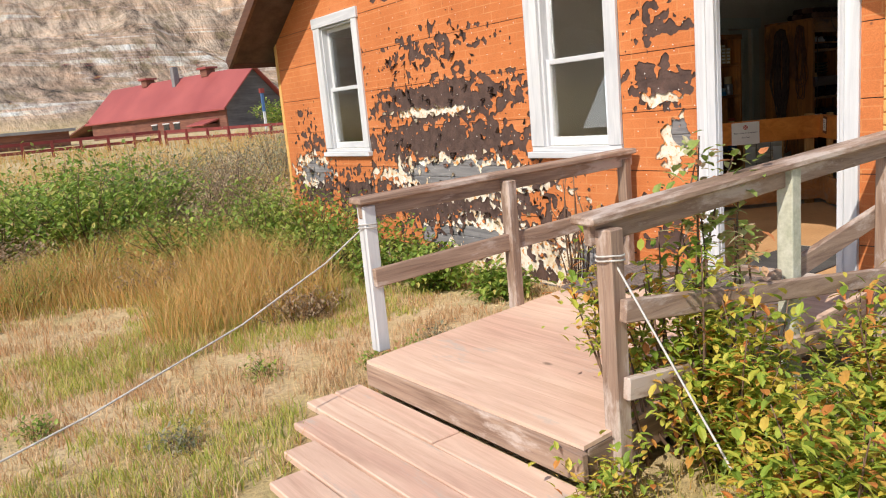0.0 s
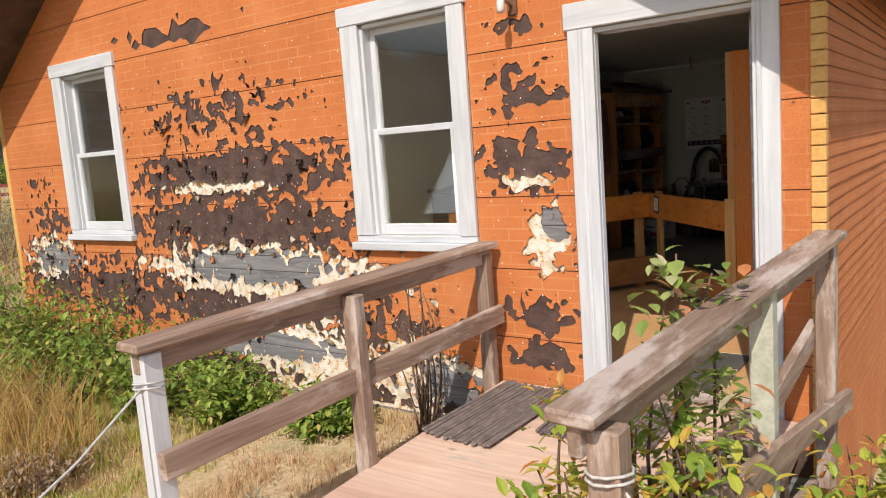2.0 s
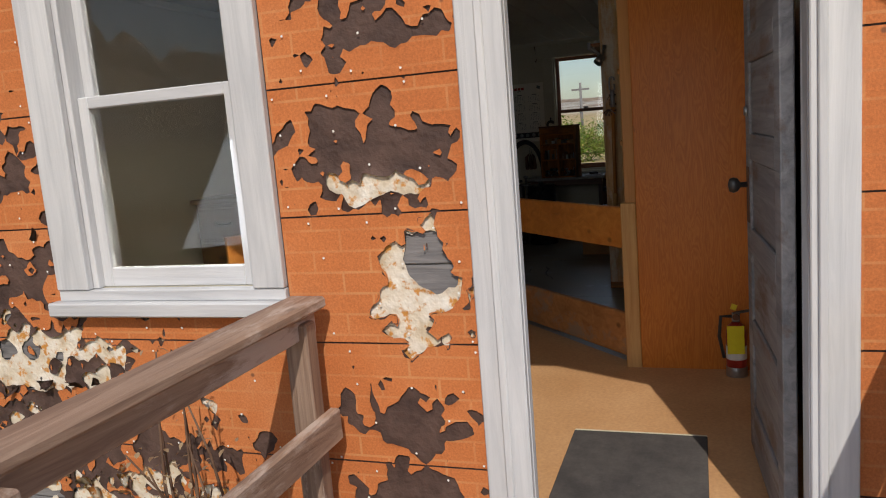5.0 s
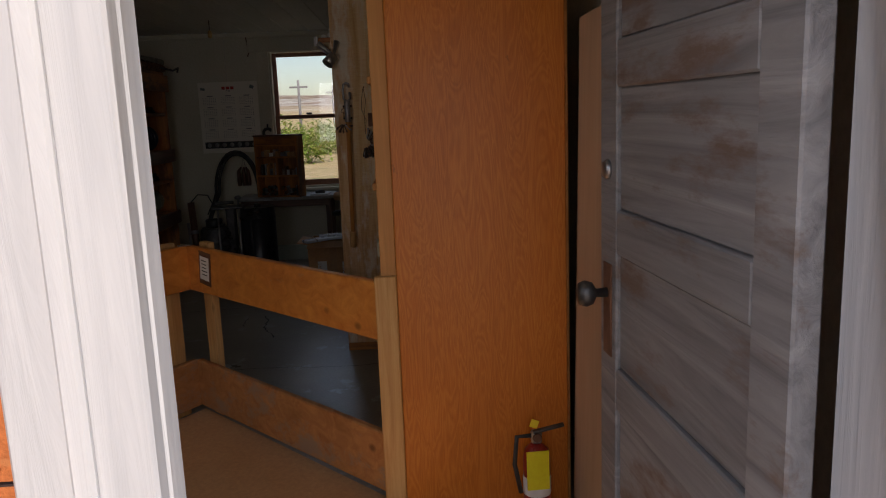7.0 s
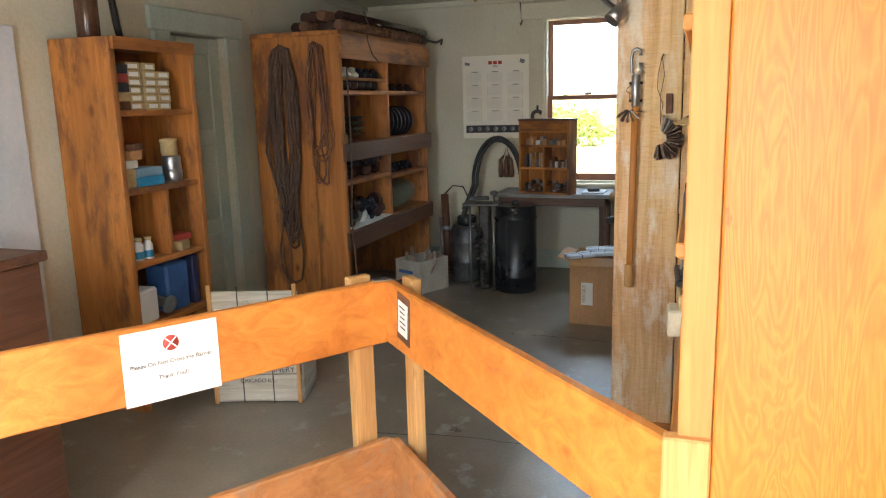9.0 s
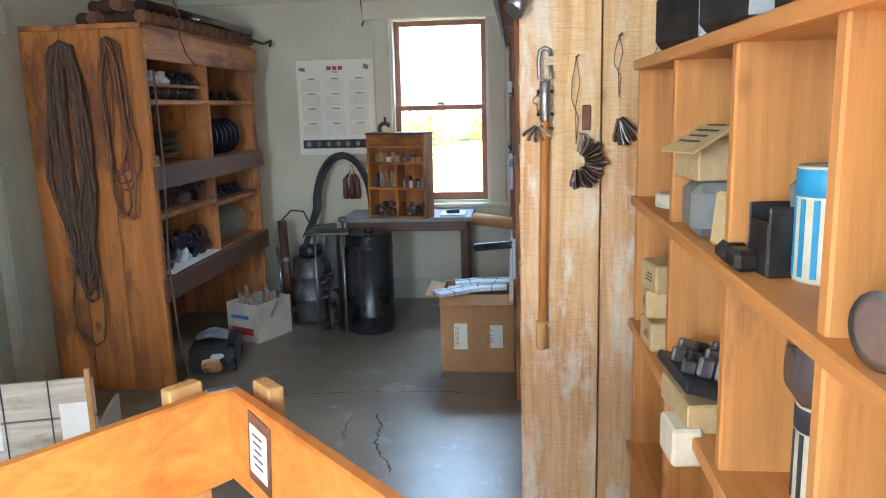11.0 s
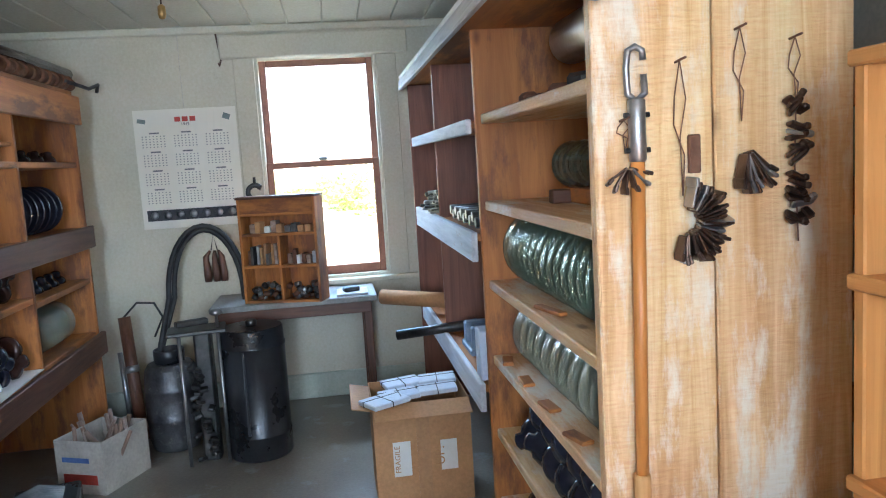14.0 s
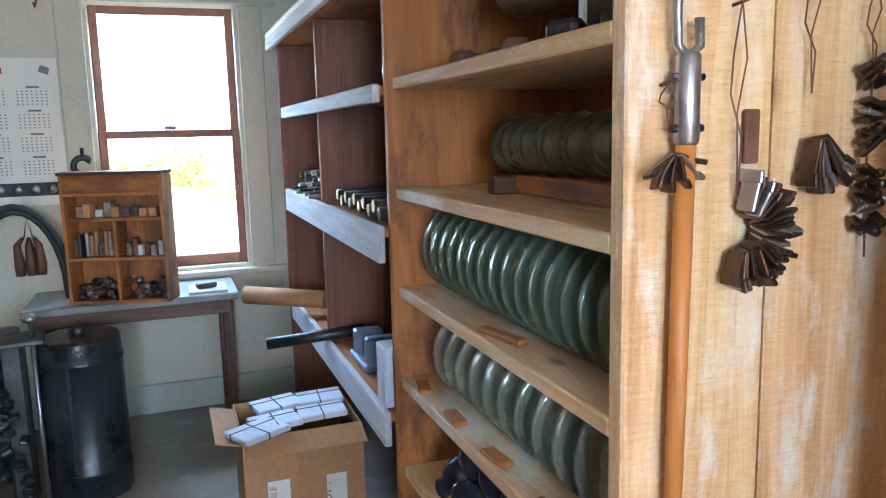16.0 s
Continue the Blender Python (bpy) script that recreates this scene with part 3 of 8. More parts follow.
def siding_material():
    m, nt, b = nodes("orange_brick_pattern_siding")
    vec = coords(nt, (1, 1, 1))
    grain = noise_tex(nt, vec, 130, 3, 0.7)
    broad = noise_tex(nt, vec, 1.6, 5, 0.6)
    col = ramp(nt, broad, [(0.3, (0.49, 0.145, 0.040)), (0.55, (0.57, 0.18, 0.052)), (0.72, (0.62, 0.225, 0.08))])
    col = mix(nt, 0.5, col, ramp(nt, grain, [(0.25, grey(0.25)), (0.75, grey(0.75))]), "OVERLAY")
    geo = nt.nodes.new("ShaderNodeNewGeometry")
    sep = nt.nodes.new("ShaderNodeSeparateXYZ")
    link(nt, geo.outputs["Position"], sep.inputs[0])
    com = nt.nodes.new("ShaderNodeCombineXYZ")
    plus = add(nt, "ShaderNodeMath")
    link(nt, sep.outputs[0], plus.inputs[0])
    link(nt, sep.outputs[1], plus.inputs[1])
    link(nt, plus.outputs[0], com.inputs[0])
    link(nt, sep.outputs[2], com.inputs[1])
    br = nt.nodes.new("ShaderNodeTexBrick")
    br.inputs["Scale"].default_value, br.inputs["Mortar Size"].default_value = 1.0, 0.006
    br.inputs["Brick Width"].default_value, br.inputs["Row Height"].default_value = 0.21, 0.0735
    br.inputs["Mortar Smooth"].default_value = 0.6
    link(nt, com.outputs[0], br.inputs["Vector"])
    joint = add(nt, "ShaderNodeMath")
    joint.operation = "MULTIPLY"
    link(nt, br.outputs["Fac"], joint.inputs[0])
    link(nt, ramp(nt, noise_tex(nt, vec, 5, 4), [(0.35, grey(0.08)), (0.7, grey(0.5))]), joint.inputs[1])
    col = mix(nt, joint.outputs[0], col, (0.66, 0.36, 0.15))
    specks = nt.nodes.new("ShaderNodeTexVoronoi")
    specks.inputs["Scale"].default_value = 9
    link(nt, vec, specks.inputs["Vector"])
    col = mix(nt, ramp(nt, specks.outputs["Distance"], [(0.05, grey(0.8)), (0.09, grey(0))]), col, (0.16, 0.07, 0.04))
    link(nt, col, b.inputs["Base Color"])
    b.inputs["Roughness"].default_value = 0.85
    bumped(nt, b, grain, 0.45, 0.003)
    return m


M_SIDING = siding_material()
M_TORN = surf("torn_cream_paper", (0.62, 0.50, 0.34), (0.84, 0.78, 0.68), 9, 0.85, 0.9, stain=(0.60, 0.27, 0.06), stain_at=0.53, fine=18, bump_d=0.012)
OPENINGS = [(DOOR[0] - 0.12, DOOR[1] + 0.135, -0.5, DOOR[3] + 0.16), (WIN_R[0] - 0.12, WIN_R[1] + 0.15, WIN_R[2] - 0.1, WIN_R[3] + 0.13), (WIN_L[0] - 0.12, WIN_L[1] + 0.15, WIN_L[2] - 0.1, WIN_L[3] + 0.11)]
GMID = (RY + LY) / 2


def front_siding():
    house = thing("siding_front", (FX, (RY + LY) / 2, 0), "peeling orange brick-pattern siding over tar felt, paper and grey boards", "siding", kind="structure")
    house.matrix_world = Matrix()
    z = -0.12
    while z < 3.0:
        pieces = [(RY + 0.03, LY - 0.03)]
        for a, b, c, d in OPENINGS:
            if c - 0.02 < z + 0.06 < d:
                pieces = [q for p in pieces for q in ((p[0], min(p[1], a)), (max(p[0], b), p[1])) if q[1] - q[0] > 0.02]
        for a, b in pieces:
            part("board", span(B(), (FX + 0.012, a, z), (FX + 0.028, b, z + 0.118), 0.003), W_GREY["y"], house)
        z += 0.122
    hole = lambda y, z: wear(HOLE, y, z, 20, 0.62)
    out = lambda y, z: wear(PAPER_OUT, y, z, 31, 0.62)
    peel = lambda y, z: wear(PEEL, y, z, 3, 0.68)
    part("torn_paper", clipped(B(), 3.6, LY - 0.03, 0.02, 2.0, FX + 0.009, 0.022, out, True, 0.008, OPENINGS), M_TORN, house, "rust-stained torn cream paper")
    part("tar_felt", clipped(B(), RY + 0.03, LY - 0.03, 0.05, 3.1, FX + 0.004, 0.022, hole, True, 0.014, OPENINGS), M_BACKING, house, "dark brown tar felt with torn edges")
    rows = [0.20, 0.64, 1.075, 1.52, 1.955, 2.395, 2.83, 3.27, 3.7, 4.15, 4.6, 5.05]
    for a, b in zip(rows, rows[1:]):
        both = lambda y, z: max(hole(y, z), peel(y, z))
        y0, y1 = RY + 0.03, LY - 0.03
        if a > 2.8:
            k = (a - 2.72) / 0.64
            y0, y1 = RY + max(0.03, k - 0.1), LY - max(0.03, k - 0.1)
        if y1 - y0 < 0.3:
            break
        part("siding_sheet", clipped(B(), y0, y1, a + 0.002, b - 0.004, FX - 0.002, 0.02 if a < 2.8 else 0.08, both, True, 0.004, OPENINGS), M_SIDING, house)


front_siding()


def torn_flaps(name, spots, count, reach, material, label, seed):
    """Small torn tongues of sheet that curl out of the wall below a tear."""
    rnd = random.Random(seed)
    bm = B()
    made = 0
    while made < count:
        cy, cz, ry, rz = rnd.choice(spots)
        y, z = cy + ry * rnd.uniform(-1, 1), cz + rz * rnd.uniform(-1, 1)
        if any(a - 0.04 < y < b + 0.04 and c < z < d for a, b, c, d in OPENINGS):
            continue
        made += 1
        w, ln, lift = rnd.uniform(0.012, 0.05), rnd.uniform(0.03, 0.08), reach * rnd.uniform(0.4, 1.0)
        tilt, down = rnd.uniform(-0.7, 0.7), rnd.choice((-1, -1, 1))
        rows = []
        for k in range(4):
            u = k / 3
            half = w * (1 - 0.75 * u) + rnd.uniform(0, 0.006)
            mid = y + tilt * ln * u
            zz = z + down * ln * (u - 0.25 * u * u)
            rows.append([bm.verts.new((FX - 0.006 - lift * u * u, mid + q * half, zz + rnd.uniform(-0.004, 0.004))) for q in (-1, 0.1, 1)])
        for p, q in zip(rows, rows[1:]):
            for k in range(2):
                bm.faces.new((p[k], p[k + 1], q[k + 1], q[k])).smooth = True
    bmesh.ops.solidify(bm, geom=bm.faces[:], thickness=0.0012)
    return tagged(one(name, bm, material, label, "paper"), kind="stuff")


torn_flaps("felt_flaps", [(6.8, 2.29, 0.9, 0.16), (6.7, 1.76, 1.15, 0.15), (6.7, 1.33, 1.3, 0.17), (9.0, 0.8, 0.9, 0.25), (6.5, 0.75, 1.3, 0.2)], 80, 0.045, M_BACKING, "curled torn tongues of dark tar felt on the siding", 71)
torn_flaps("paper_flaps", [(6.9, 1.64, 0.6, 0.05), (6.5, 1.12, 1.0, 0.1), (6.3, 0.55, 0.9, 0.12), (9.7, 1.1, 0.3, 0.15), (5.3, 0.45, 0.4, 0.1)], 50, 0.03, M_TORN, "curled flaps of torn cream paper on the siding", 72)


def side_siding():
    side = thing("siding_side", (0, 0, 0), "orange brick-pattern siding on the sunlit side wall", "siding", kind="structure")
    rows = [-1.6, -1.14, -0.7, -0.24, 0.20, 0.64, 1.075, 1.52, 1.955, 2.395, 2.75]
    for a, b in zip(rows, rows[1:]):
        bm = B()
        n, course = 60, 6
        for k in range(course):
            za, zb = a + (b - a) * k / course, a + (b - a) * (k + 1) / course
            lip = 0.006 if k == 0 else 0.0022
            lo = [bm.verts.new((FX + 0.04 + 7.6 * i / n, RY - lip - 0.010 * abs(noise.noise((i * 0.4, a, 4))), za)) for i in range(n + 1)]
            hi = [bm.verts.new((FX + 0.04 + 7.6 * i / n, RY + 0.003, zb)) for i in range(n + 1)]
            for i in range(n):
                bm.faces.new((lo[i], lo[i + 1], hi[i + 1], hi[i])).smooth = True
        part("siding_sheet", bm, M_SIDING, side)
    bm = B()
    for i in range(46):
        z = -0.55 + i * 0.0735
        span(bm, (FX - 0.012, RY - 0.012, z), (FX + 0.05, RY + 0.055, z + 0.068), 0.004)
    part("corner_strip", bm, M_CORNER, side, "yellowish brick-pattern corner strip")
    bm = B()
    span(bm, (FX - 0.012, LY - 0.06, 0.2), (FX + 0.05, LY + 0.012, 2.8), 0.004)
    part("corner_strip", bm, M_CORNER, side, "yellowish corner strip")


M_CORNER = surf("yellow_corner_strip", (0.62, 0.33, 0.09), (0.70, 0.42, 0.15), 8, 0.85, 0.3)
side_siding()


# ---- openings: casings, sashes, door ----
def casing_front(name, hole, left, right, head, sill, label, deep=0.15, deep_left=None):
    deep_left = deep_left or deep
    y0, y1, z0, z1 = hole
    w = thing(name, (0, 0, 0), label, "window", kind="structure")
    part("casing", span(B(), (FX - 0.028, y0 - right, z0), (FX + 0.004, y0, z1 + 0.005), 0.004), M_WHITE, w)
    part("casing", span(B(), (FX - 0.028, y1, z0), (FX + 0.004, y1 + left, z1 + 0.005), 0.004), M_WHITE, w)
    part("head_casing", span(B(), (FX - 0.034, y0 - right - 0.02, z1 + 0.006), (FX + 0.004, y1 + left + 0.02, z1 + head), 0.005), M_WHITEY, w)
    if sill:
        part("sill", span(B(), (FX - 0.06, y0 - right - 0.02, z0 - 0.10), (FX + 0.10, y1 + left + 0.03, z0 - 0.045), 0.006), M_WHITEY, w)
        part("apron", span(B(), (FX - 0.02, y0 - right, z0 - 0.044), (FX + 0.10, y1 + left, z0 - 0.002), 0.003), M_WHITEY, w)
    # jamb linings
    part("jamb", span(B(), (FX + 0.004, y0 - 0.02, z0), (FX + deep, y0 + (0.022 if sill else 0.002), z1), 0.003), M_WHITE, w)
    part("jamb", span(B(), (FX + 0.004, y1 - (0.022 if sill else 0.002), z0), (FX + deep_left, y1 + 0.02, z1), 0.003), M_WHITE, w)
    part("head_jamb", span(B(), (FX + 0.004, y0, z1 - 0.022), (FIN, y1, z1 + 0.004), 0.003), M_WHITEY, w)
    return w


def sash(w, x, y0, y1, z0, z1, rail, mat_v, mat_h, bottom=0.07):
    s = part("sash", span(B(), (x, y0, z0), (x + 0.035, y0 + rail, z1), 0.004), mat_v, w)
    part("stile", span(B(), (x, y1 - rail, z0), (x + 0.035, y1, z1), 0.004), mat_v, s)
    part("bottom_rail", span(B(), (x, y0 + rail, z0), (x + 0.035, y1 - rail, z0 + bottom), 0.004), mat_h, s)
    part("top_rail", span(B(), (x, y0 + rail, z1 - rail), (x + 0.035, y1 - rail, z1), 0.004), mat_h, s)
    g = part("pane", span(B(), (x + 0.012, y0 + rail - 0.004, z0 + bottom - 0.004), (x + 0.016, y1 - rail + 0.004, z1 - rail + 0.004)), M_GLASS, s, "dusty glass pane")
    g.visible_shadow = False


for name, hole, mid, label in (("window_1", WIN_R, 1.985, "white painted sash window with chipped paint"), ("window_2", WIN_L, 2.03, "white painted sash window near the house corner")):
    w = casing_front(name, hole, 0.155, 0.125, 0.13, True, label)
    sash(w, FX + 0.075, hole[0] + 0.022, hole[1] - 0.022, mid - 0.02, hole[3] - 0.022, 0.045, M_WHITE, M_WHITEY, 0.04)
    sash(w, FX + 0.035, hole[0] + 0.022, hole[1] - 0.022, hole[2], mid + 0.02, 0.045, M_WHITE, M_WHITEY, 0.075)

door_frame = casing_front("door_1", DOOR, 0.15, 0.125, 0.15, False, "white painted door frame with an open grey panel door", 0.145, 0.05)
door_frame["category"] = "door"
part("threshold", span(B(), (FX - 0.05, DOOR[0], FZ - 0.03), (FIN + 0.05, DOOR[1], FZ + 0.025), 0.008), W_RAIL["y"], door_frame, "worn wooden threshold")
part("bead", span(B(), (FX - 0.04, DOOR[1] + 0.06, FZ), (FX - 0.027, DOOR[1] + 0.085, DOOR[3]), 0.004), M_WHITE, door_frame)
part("bead", span(B(), (FX - 0.04, DOOR[0] - 0.045, FZ), (FX - 0.027, DOOR[0] - 0.02, DOOR[3]), 0.004), M_WHITE, door_frame)


def panel_door(name, m, w, h, mat_leaf, label, panels, knob=True):
    """A door leaf in the xz plane from its hinge at the origin."""
    d = thing(name, m, label, "door")
    t = 0.042
    part("hinge_stile", span(B(), (0, -t / 2, 0), (0.11, t / 2, h), 0.004), mat_leaf, d)
    part("lock_stile", span(B(), (w - 0.11, -t / 2, 0), (w, t / 2, h), 0.004), mat_leaf, d)
    n = panels
    step = (h - 0.2) / n
    for i in range(n + 1):
        z = 0.0 if i == 0 else 0.1 + i * step
        hh = 0.2 if i == 0 else 0.10
        part("rail", span(B(), (0.11, -t / 2, z), (w - 0.11, t / 2, min(h, z + hh)), 0.004), mat_leaf, d)
        if i < n:
            part("panel", span(B(), (0.105, -0.012, z + hh - 0.005), (w - 0.105, 0.012, 0.1 + (i + 1) * step + 0.005), 0.01), mat_leaf, d)
    if knob:
        p = part("lock_plate", span(B(), (w - 0.085, t / 2, 0.95), (w - 0.03, t / 2 + 0.004, 1.17), 0.002), M_RUST, d, "rusty lock plate")
        k = Matrix.Translation((w - 0.057, t / 2, 1.10)) @ pose(0, 0, 0, -90)
        part("door_knob", lathe(B(), [(0.012, 0), (0.010, 0.03), (0.026, 0.04), (0.031, 0.055), (0.026, 0.07), (0.008, 0.075)], k), M_DARKMETAL, d, "dark brown door knob")
        k = Matrix.Translation((w - 0.057, t / 2, 1.385)) @ pose(0, 0, 0, -90)
        part("deadlock", lathe(B(), [(0.022, 0), (0.022, 0.006), (0.016, 0.012), (0.004, 0.013)], k), M_STEEL, d, "round steel deadlock")
    return d


panel_door("front_door", pose(FIN + 0.01, 2.675, FZ + 0.02, 0, 0, 3.5), 0.81, 2.03, M_DOOR, "weathered grey panel door standing open against the wall", 5)

# back window
wb = thing("window_3", (0, 0, 0), "sash window with red-brown sashes in a cream casing", "window", kind="structure")
y0, y1, z0, z1 = WIN_B
part("casing", span(B(), (BX - 0.022, y0 - 0.13, z0 - 0.02), (BX, y0, z1), 0.004), M_CREAM, wb)
part("casing", span(B(), (BX - 0.022, y1, z0 - 0.02), (BX, y1 + 0.13, z1), 0.004), M_CREAM, wb)
part("head_casing", box(B(), (BX - 0.016, (y0 + y1) / 2, z1 + 0.075), (0.034, y1 - y0 + 0.42, 0.15), None, 0.01), M_CREAM, wb)
part("sill", span(B(), (BX - 0.06, y0 - 0.2, z0 - 0.055), (BX + 0.1, y1 + 0.2, z0 - 0.021), 0.006), M_CREAM, wb)
part("apron", span(B(), (BX - 0.02, y0 - 0.17, z0 - 0.15), (BX, y1 + 0.17, z0 - 0.056), 0.004), M_CREAM, wb)
for a, b in ((y0 - 0.001, y0 + 0.02), (y1 - 0.02, y1 + 0.001)):
    part("jamb", span(B(), (BX + 0.001, a, z0), (BX + 0.16, b, z1), 0.002), M_CREAM, wb)
sash(wb, BX + 0.09, y0 + 0.02, y1 - 0.02, 1.90, z1 - 0.005, 0.042, M_SASH, M_SASH, 0.03)
sash(wb, BX + 0.05, y0 + 0.02, y1 - 0.02, z0, 1.935, 0.042, M_SASH, M_SASH, 0.06)
part("sash_lock", box(B(), (BX + 0.05, (y0 + y1) / 2, 1.947), (0.03, 0.06, 0.022), None, 0.006), M_DARKMETAL, wb, "dark sash lock")

# green door in the partition, closed
dg = thing("door_2", (0, 0, 0), "pale green door frame in the partition", "door", kind="structure")
for a, b in ((9.40, 9.55), (10.12, 10.27)):
    part("casing", span(B(), (a, IY1 - 0.024, FZ), (b, IY1, 2.36), 0.004), M_GREEN, dg)
part("head_casing", span(B(), (9.36, IY1 - 0.034, 2.36), (10.31, IY1, 2.50), 0.008), M_GREEN, dg)
panel_door("green_door", pose(9.56, IY1 + 0.06, FZ + 0.01), 0.55, 1.99, M_GREEN, "closed pale green panel door with cracked paint", 3, False)
# small sash window low in the side wall
M_REDBRICK = surf("red_brick_scrap", (0.33, 0.06, 0.045), (0.42, 0.09, 0.065), 9, 0.85, 0.3)
ws = thing("window_4", (0, 0, 0), "white painted sash window low in the side wall", "window", kind="structure")
for a, b in ((7.85, 7.97), (8.83, 8.95)):
    part("casing", span(B(), (a, RY - 0.045, -1.0), (b, RY - 0.017, -0.05), 0.004), M_WHITE, ws)
part("head_casing", span(B(), (7.83, RY - 0.05, -0.05), (8.97, RY - 0.017, 0.07), 0.004), M_WHITE, ws)
part("sill", span(B(), (7.83, RY - 0.08, -1.06), (8.97, RY - 0.017, -1.0), 0.004), M_WHITE, ws)
for i in range(3):
    for k in range(2 + i % 2):
        part("brick", span(B(), (8.42 + 0.22 * k + 0.11 * ((i + 1) % 2), RY - 0.036, 0.10 + 0.085 * i), (8.63 + 0.22 * k + 0.11 * ((i + 1) % 2), RY - 0.018, 0.177 + 0.085 * i), 0.004), M_REDBRICK, ws, "red brick-pattern scrap")
part("meeting_rail", span(B(), (7.97, RY - 0.036, -0.53), (8.83, RY - 0.018, -0.48), 0.003), M_WHITE, ws)
for a, b in ((-1.0, -0.53), (-0.48, -0.05)):
    part("pane", span(B(), (7.97, RY - 0.026, a), (8.83, RY - 0.020, b)), M_BLACK, ws, "dark glass pane")
# baseboards and picture rail
one("baseboard_1", span(B(), (BX - 0.02, IY0 + 0.01, FZ), (BX, IY1 - 0.01, FZ + 0.17), 0.006), M_GREEN, "pale green baseboard along the back wall", "baseboard", kind="structure")
one("trim_1", span(B(), (BX - 0.03, IY0, CZ - 0.05), (BX, IY1, CZ - 0.002), 0.008), M_CREAM, "cream cornice along the back wall", "trim", kind="structure")
one("trim_2", span(B(), (FIN, IY1 - 0.03, CZ - 0.05), (BX - 0.031, IY1, CZ - 0.002), 0.008), M_CREAM, "cream cornice along the partition", "trim", kind="structure")


# ---- boardwalk, ramp and rails ----
def ramp_z(x):
    return 0.25 + 0.115 * (x - 2.42) / (FX - 0.05 - 2.42)


def make_ramp():
    r = thing("ramp", (0, 0, 0), "low plywood ramp with a worn pinkish tread, up to the door", "ramp")
    bm = B()
    x0, x1, ya, yb = 2.42, FX - 0.055, 2.44, 4.16
    top = [bm.verts.new((x, y, ramp_z(x))) for x, y in ((x0, ya), (x1, ya), (x1, yb), (x0 - 0.03, yb))]
    low = [bm.verts.new((v.co.x, v.co.y, v.co.z - 0.02)) for v in top]
    bm.faces.new(top), bm.faces.new(low)
    for i in range(4):
        bm.faces.new((top[i], top[(i + 1) % 4], low[(i + 1) % 4], low[i]))
    part("tread", bm, W_DECK["y"], r)
    part("front_edge", span(B(), (2.385, ya - 0.02, 0.09), (2.425, yb + 0.01, 0.228), 0.006), W_RAIL["y"], r, "dark weathered edge board")
    for y in (ya + 0.02, 3.3, yb - 0.02):
        bm = B()
        beam(bm, (2.45, y, ramp_z(2.45) - 0.10), (x1, y, ramp_z(x1) - 0.10), 0.04, 0.15, 0.004)
        part("joist", bm, W_RAIL["x"], r)
    for x in (2.6, 3.7, 4.8):
        for y in (ya + 0.07, yb - 0.07):
            part("footing", span(B(), (x - 0.05, y - 0.03, -0.02), (x + 0.05, y + 0.03, ramp_z(x) - 0.17), 0.004), W_RAIL["z"], r)


make_ramp()


def boardwalk():
    bw = thing("boardwalk", (0, 0, 0), "old wooden boardwalk of worn pinkish planks", "boardwalk")
    edge = lambda x: 4.2 + (x - 2.02) * 1.46
    i, x = 0, 2.37
    rnd = random.Random(4)
    while x > -3.4:
        w = 0.185
        end = min(4.26, edge(x - w / 2)) + rnd.uniform(-0.03, 0.03)
        start = end - 3.0
        if rnd.random() < 0.5:
            cut = end - rnd.uniform(0.8, 1.3)
            ends = [(start, cut - 0.006), (cut, end)]
        else:
            ends = [(start, end)]
        for a, b in ends:
            part("plank", box(B(), (x - w / 2 + 0.004, (a + b) / 2, 0.0655 + rnd.uniform(-0.003, 0.003)), (w - 0.008, b - a, 0.041), (0, rnd.uniform(-0.8, 0.8), rnd.uniform(-0.12, 0.12)), 0.006), W_DECK["y"], bw)
        x -= w + 0.004
    for y in (1.2, 2.6, 3.6):
        part("sleeper", span(B(), (2.02 + (y - 4.0) / 1.46, y, -0.03), (2.3, y + 0.1, 0.045), 0.004), W_RAIL["x"], bw)


boardwalk()


def rail_set(name, pts, label, y_top, low_rails, board_z):
    """A handrail: posts (x, y, foot, height, size, material), a two-piece top rail and lower rails."""
    h = thing(name, (pts[0][0], pts[0][1], 0), label, "handrail")
    inv = Matrix.Translation((-pts[0][0], -pts[0][1], 0))

    def put(nm, bm, mt, lb=""):
        bm.transform(inv)
        part(nm, bm, mt, h, lb)
    for x, y, z0, z1, s, mt, lb in pts:
        put("post", span(B(), (x - s[0] / 2, y - s[1] / 2, z0), (x + s[0] / 2, y + s[1] / 2, z1), 0.006), mt, lb)
    a, b = y_top
    put("top_rail", beam(B(), a, b, 0.14, 0.04, 0.009), W_RAIL["x"], "weathered grey-brown cap rail")
    put("under_rail", beam(B(), (a[0] + 0.03, a[1] - board_z, a[2] - 0.066), (b[0], b[1] - board_z, b[2] - 0.066), 0.04, 0.09, 0.006), W_RAIL["x"])
    for p, q, hh in low_rails:
        put("mid_rail", beam(B(), p, q, 0.04, hh, 0.006), W_RAIL["x"])
    return h


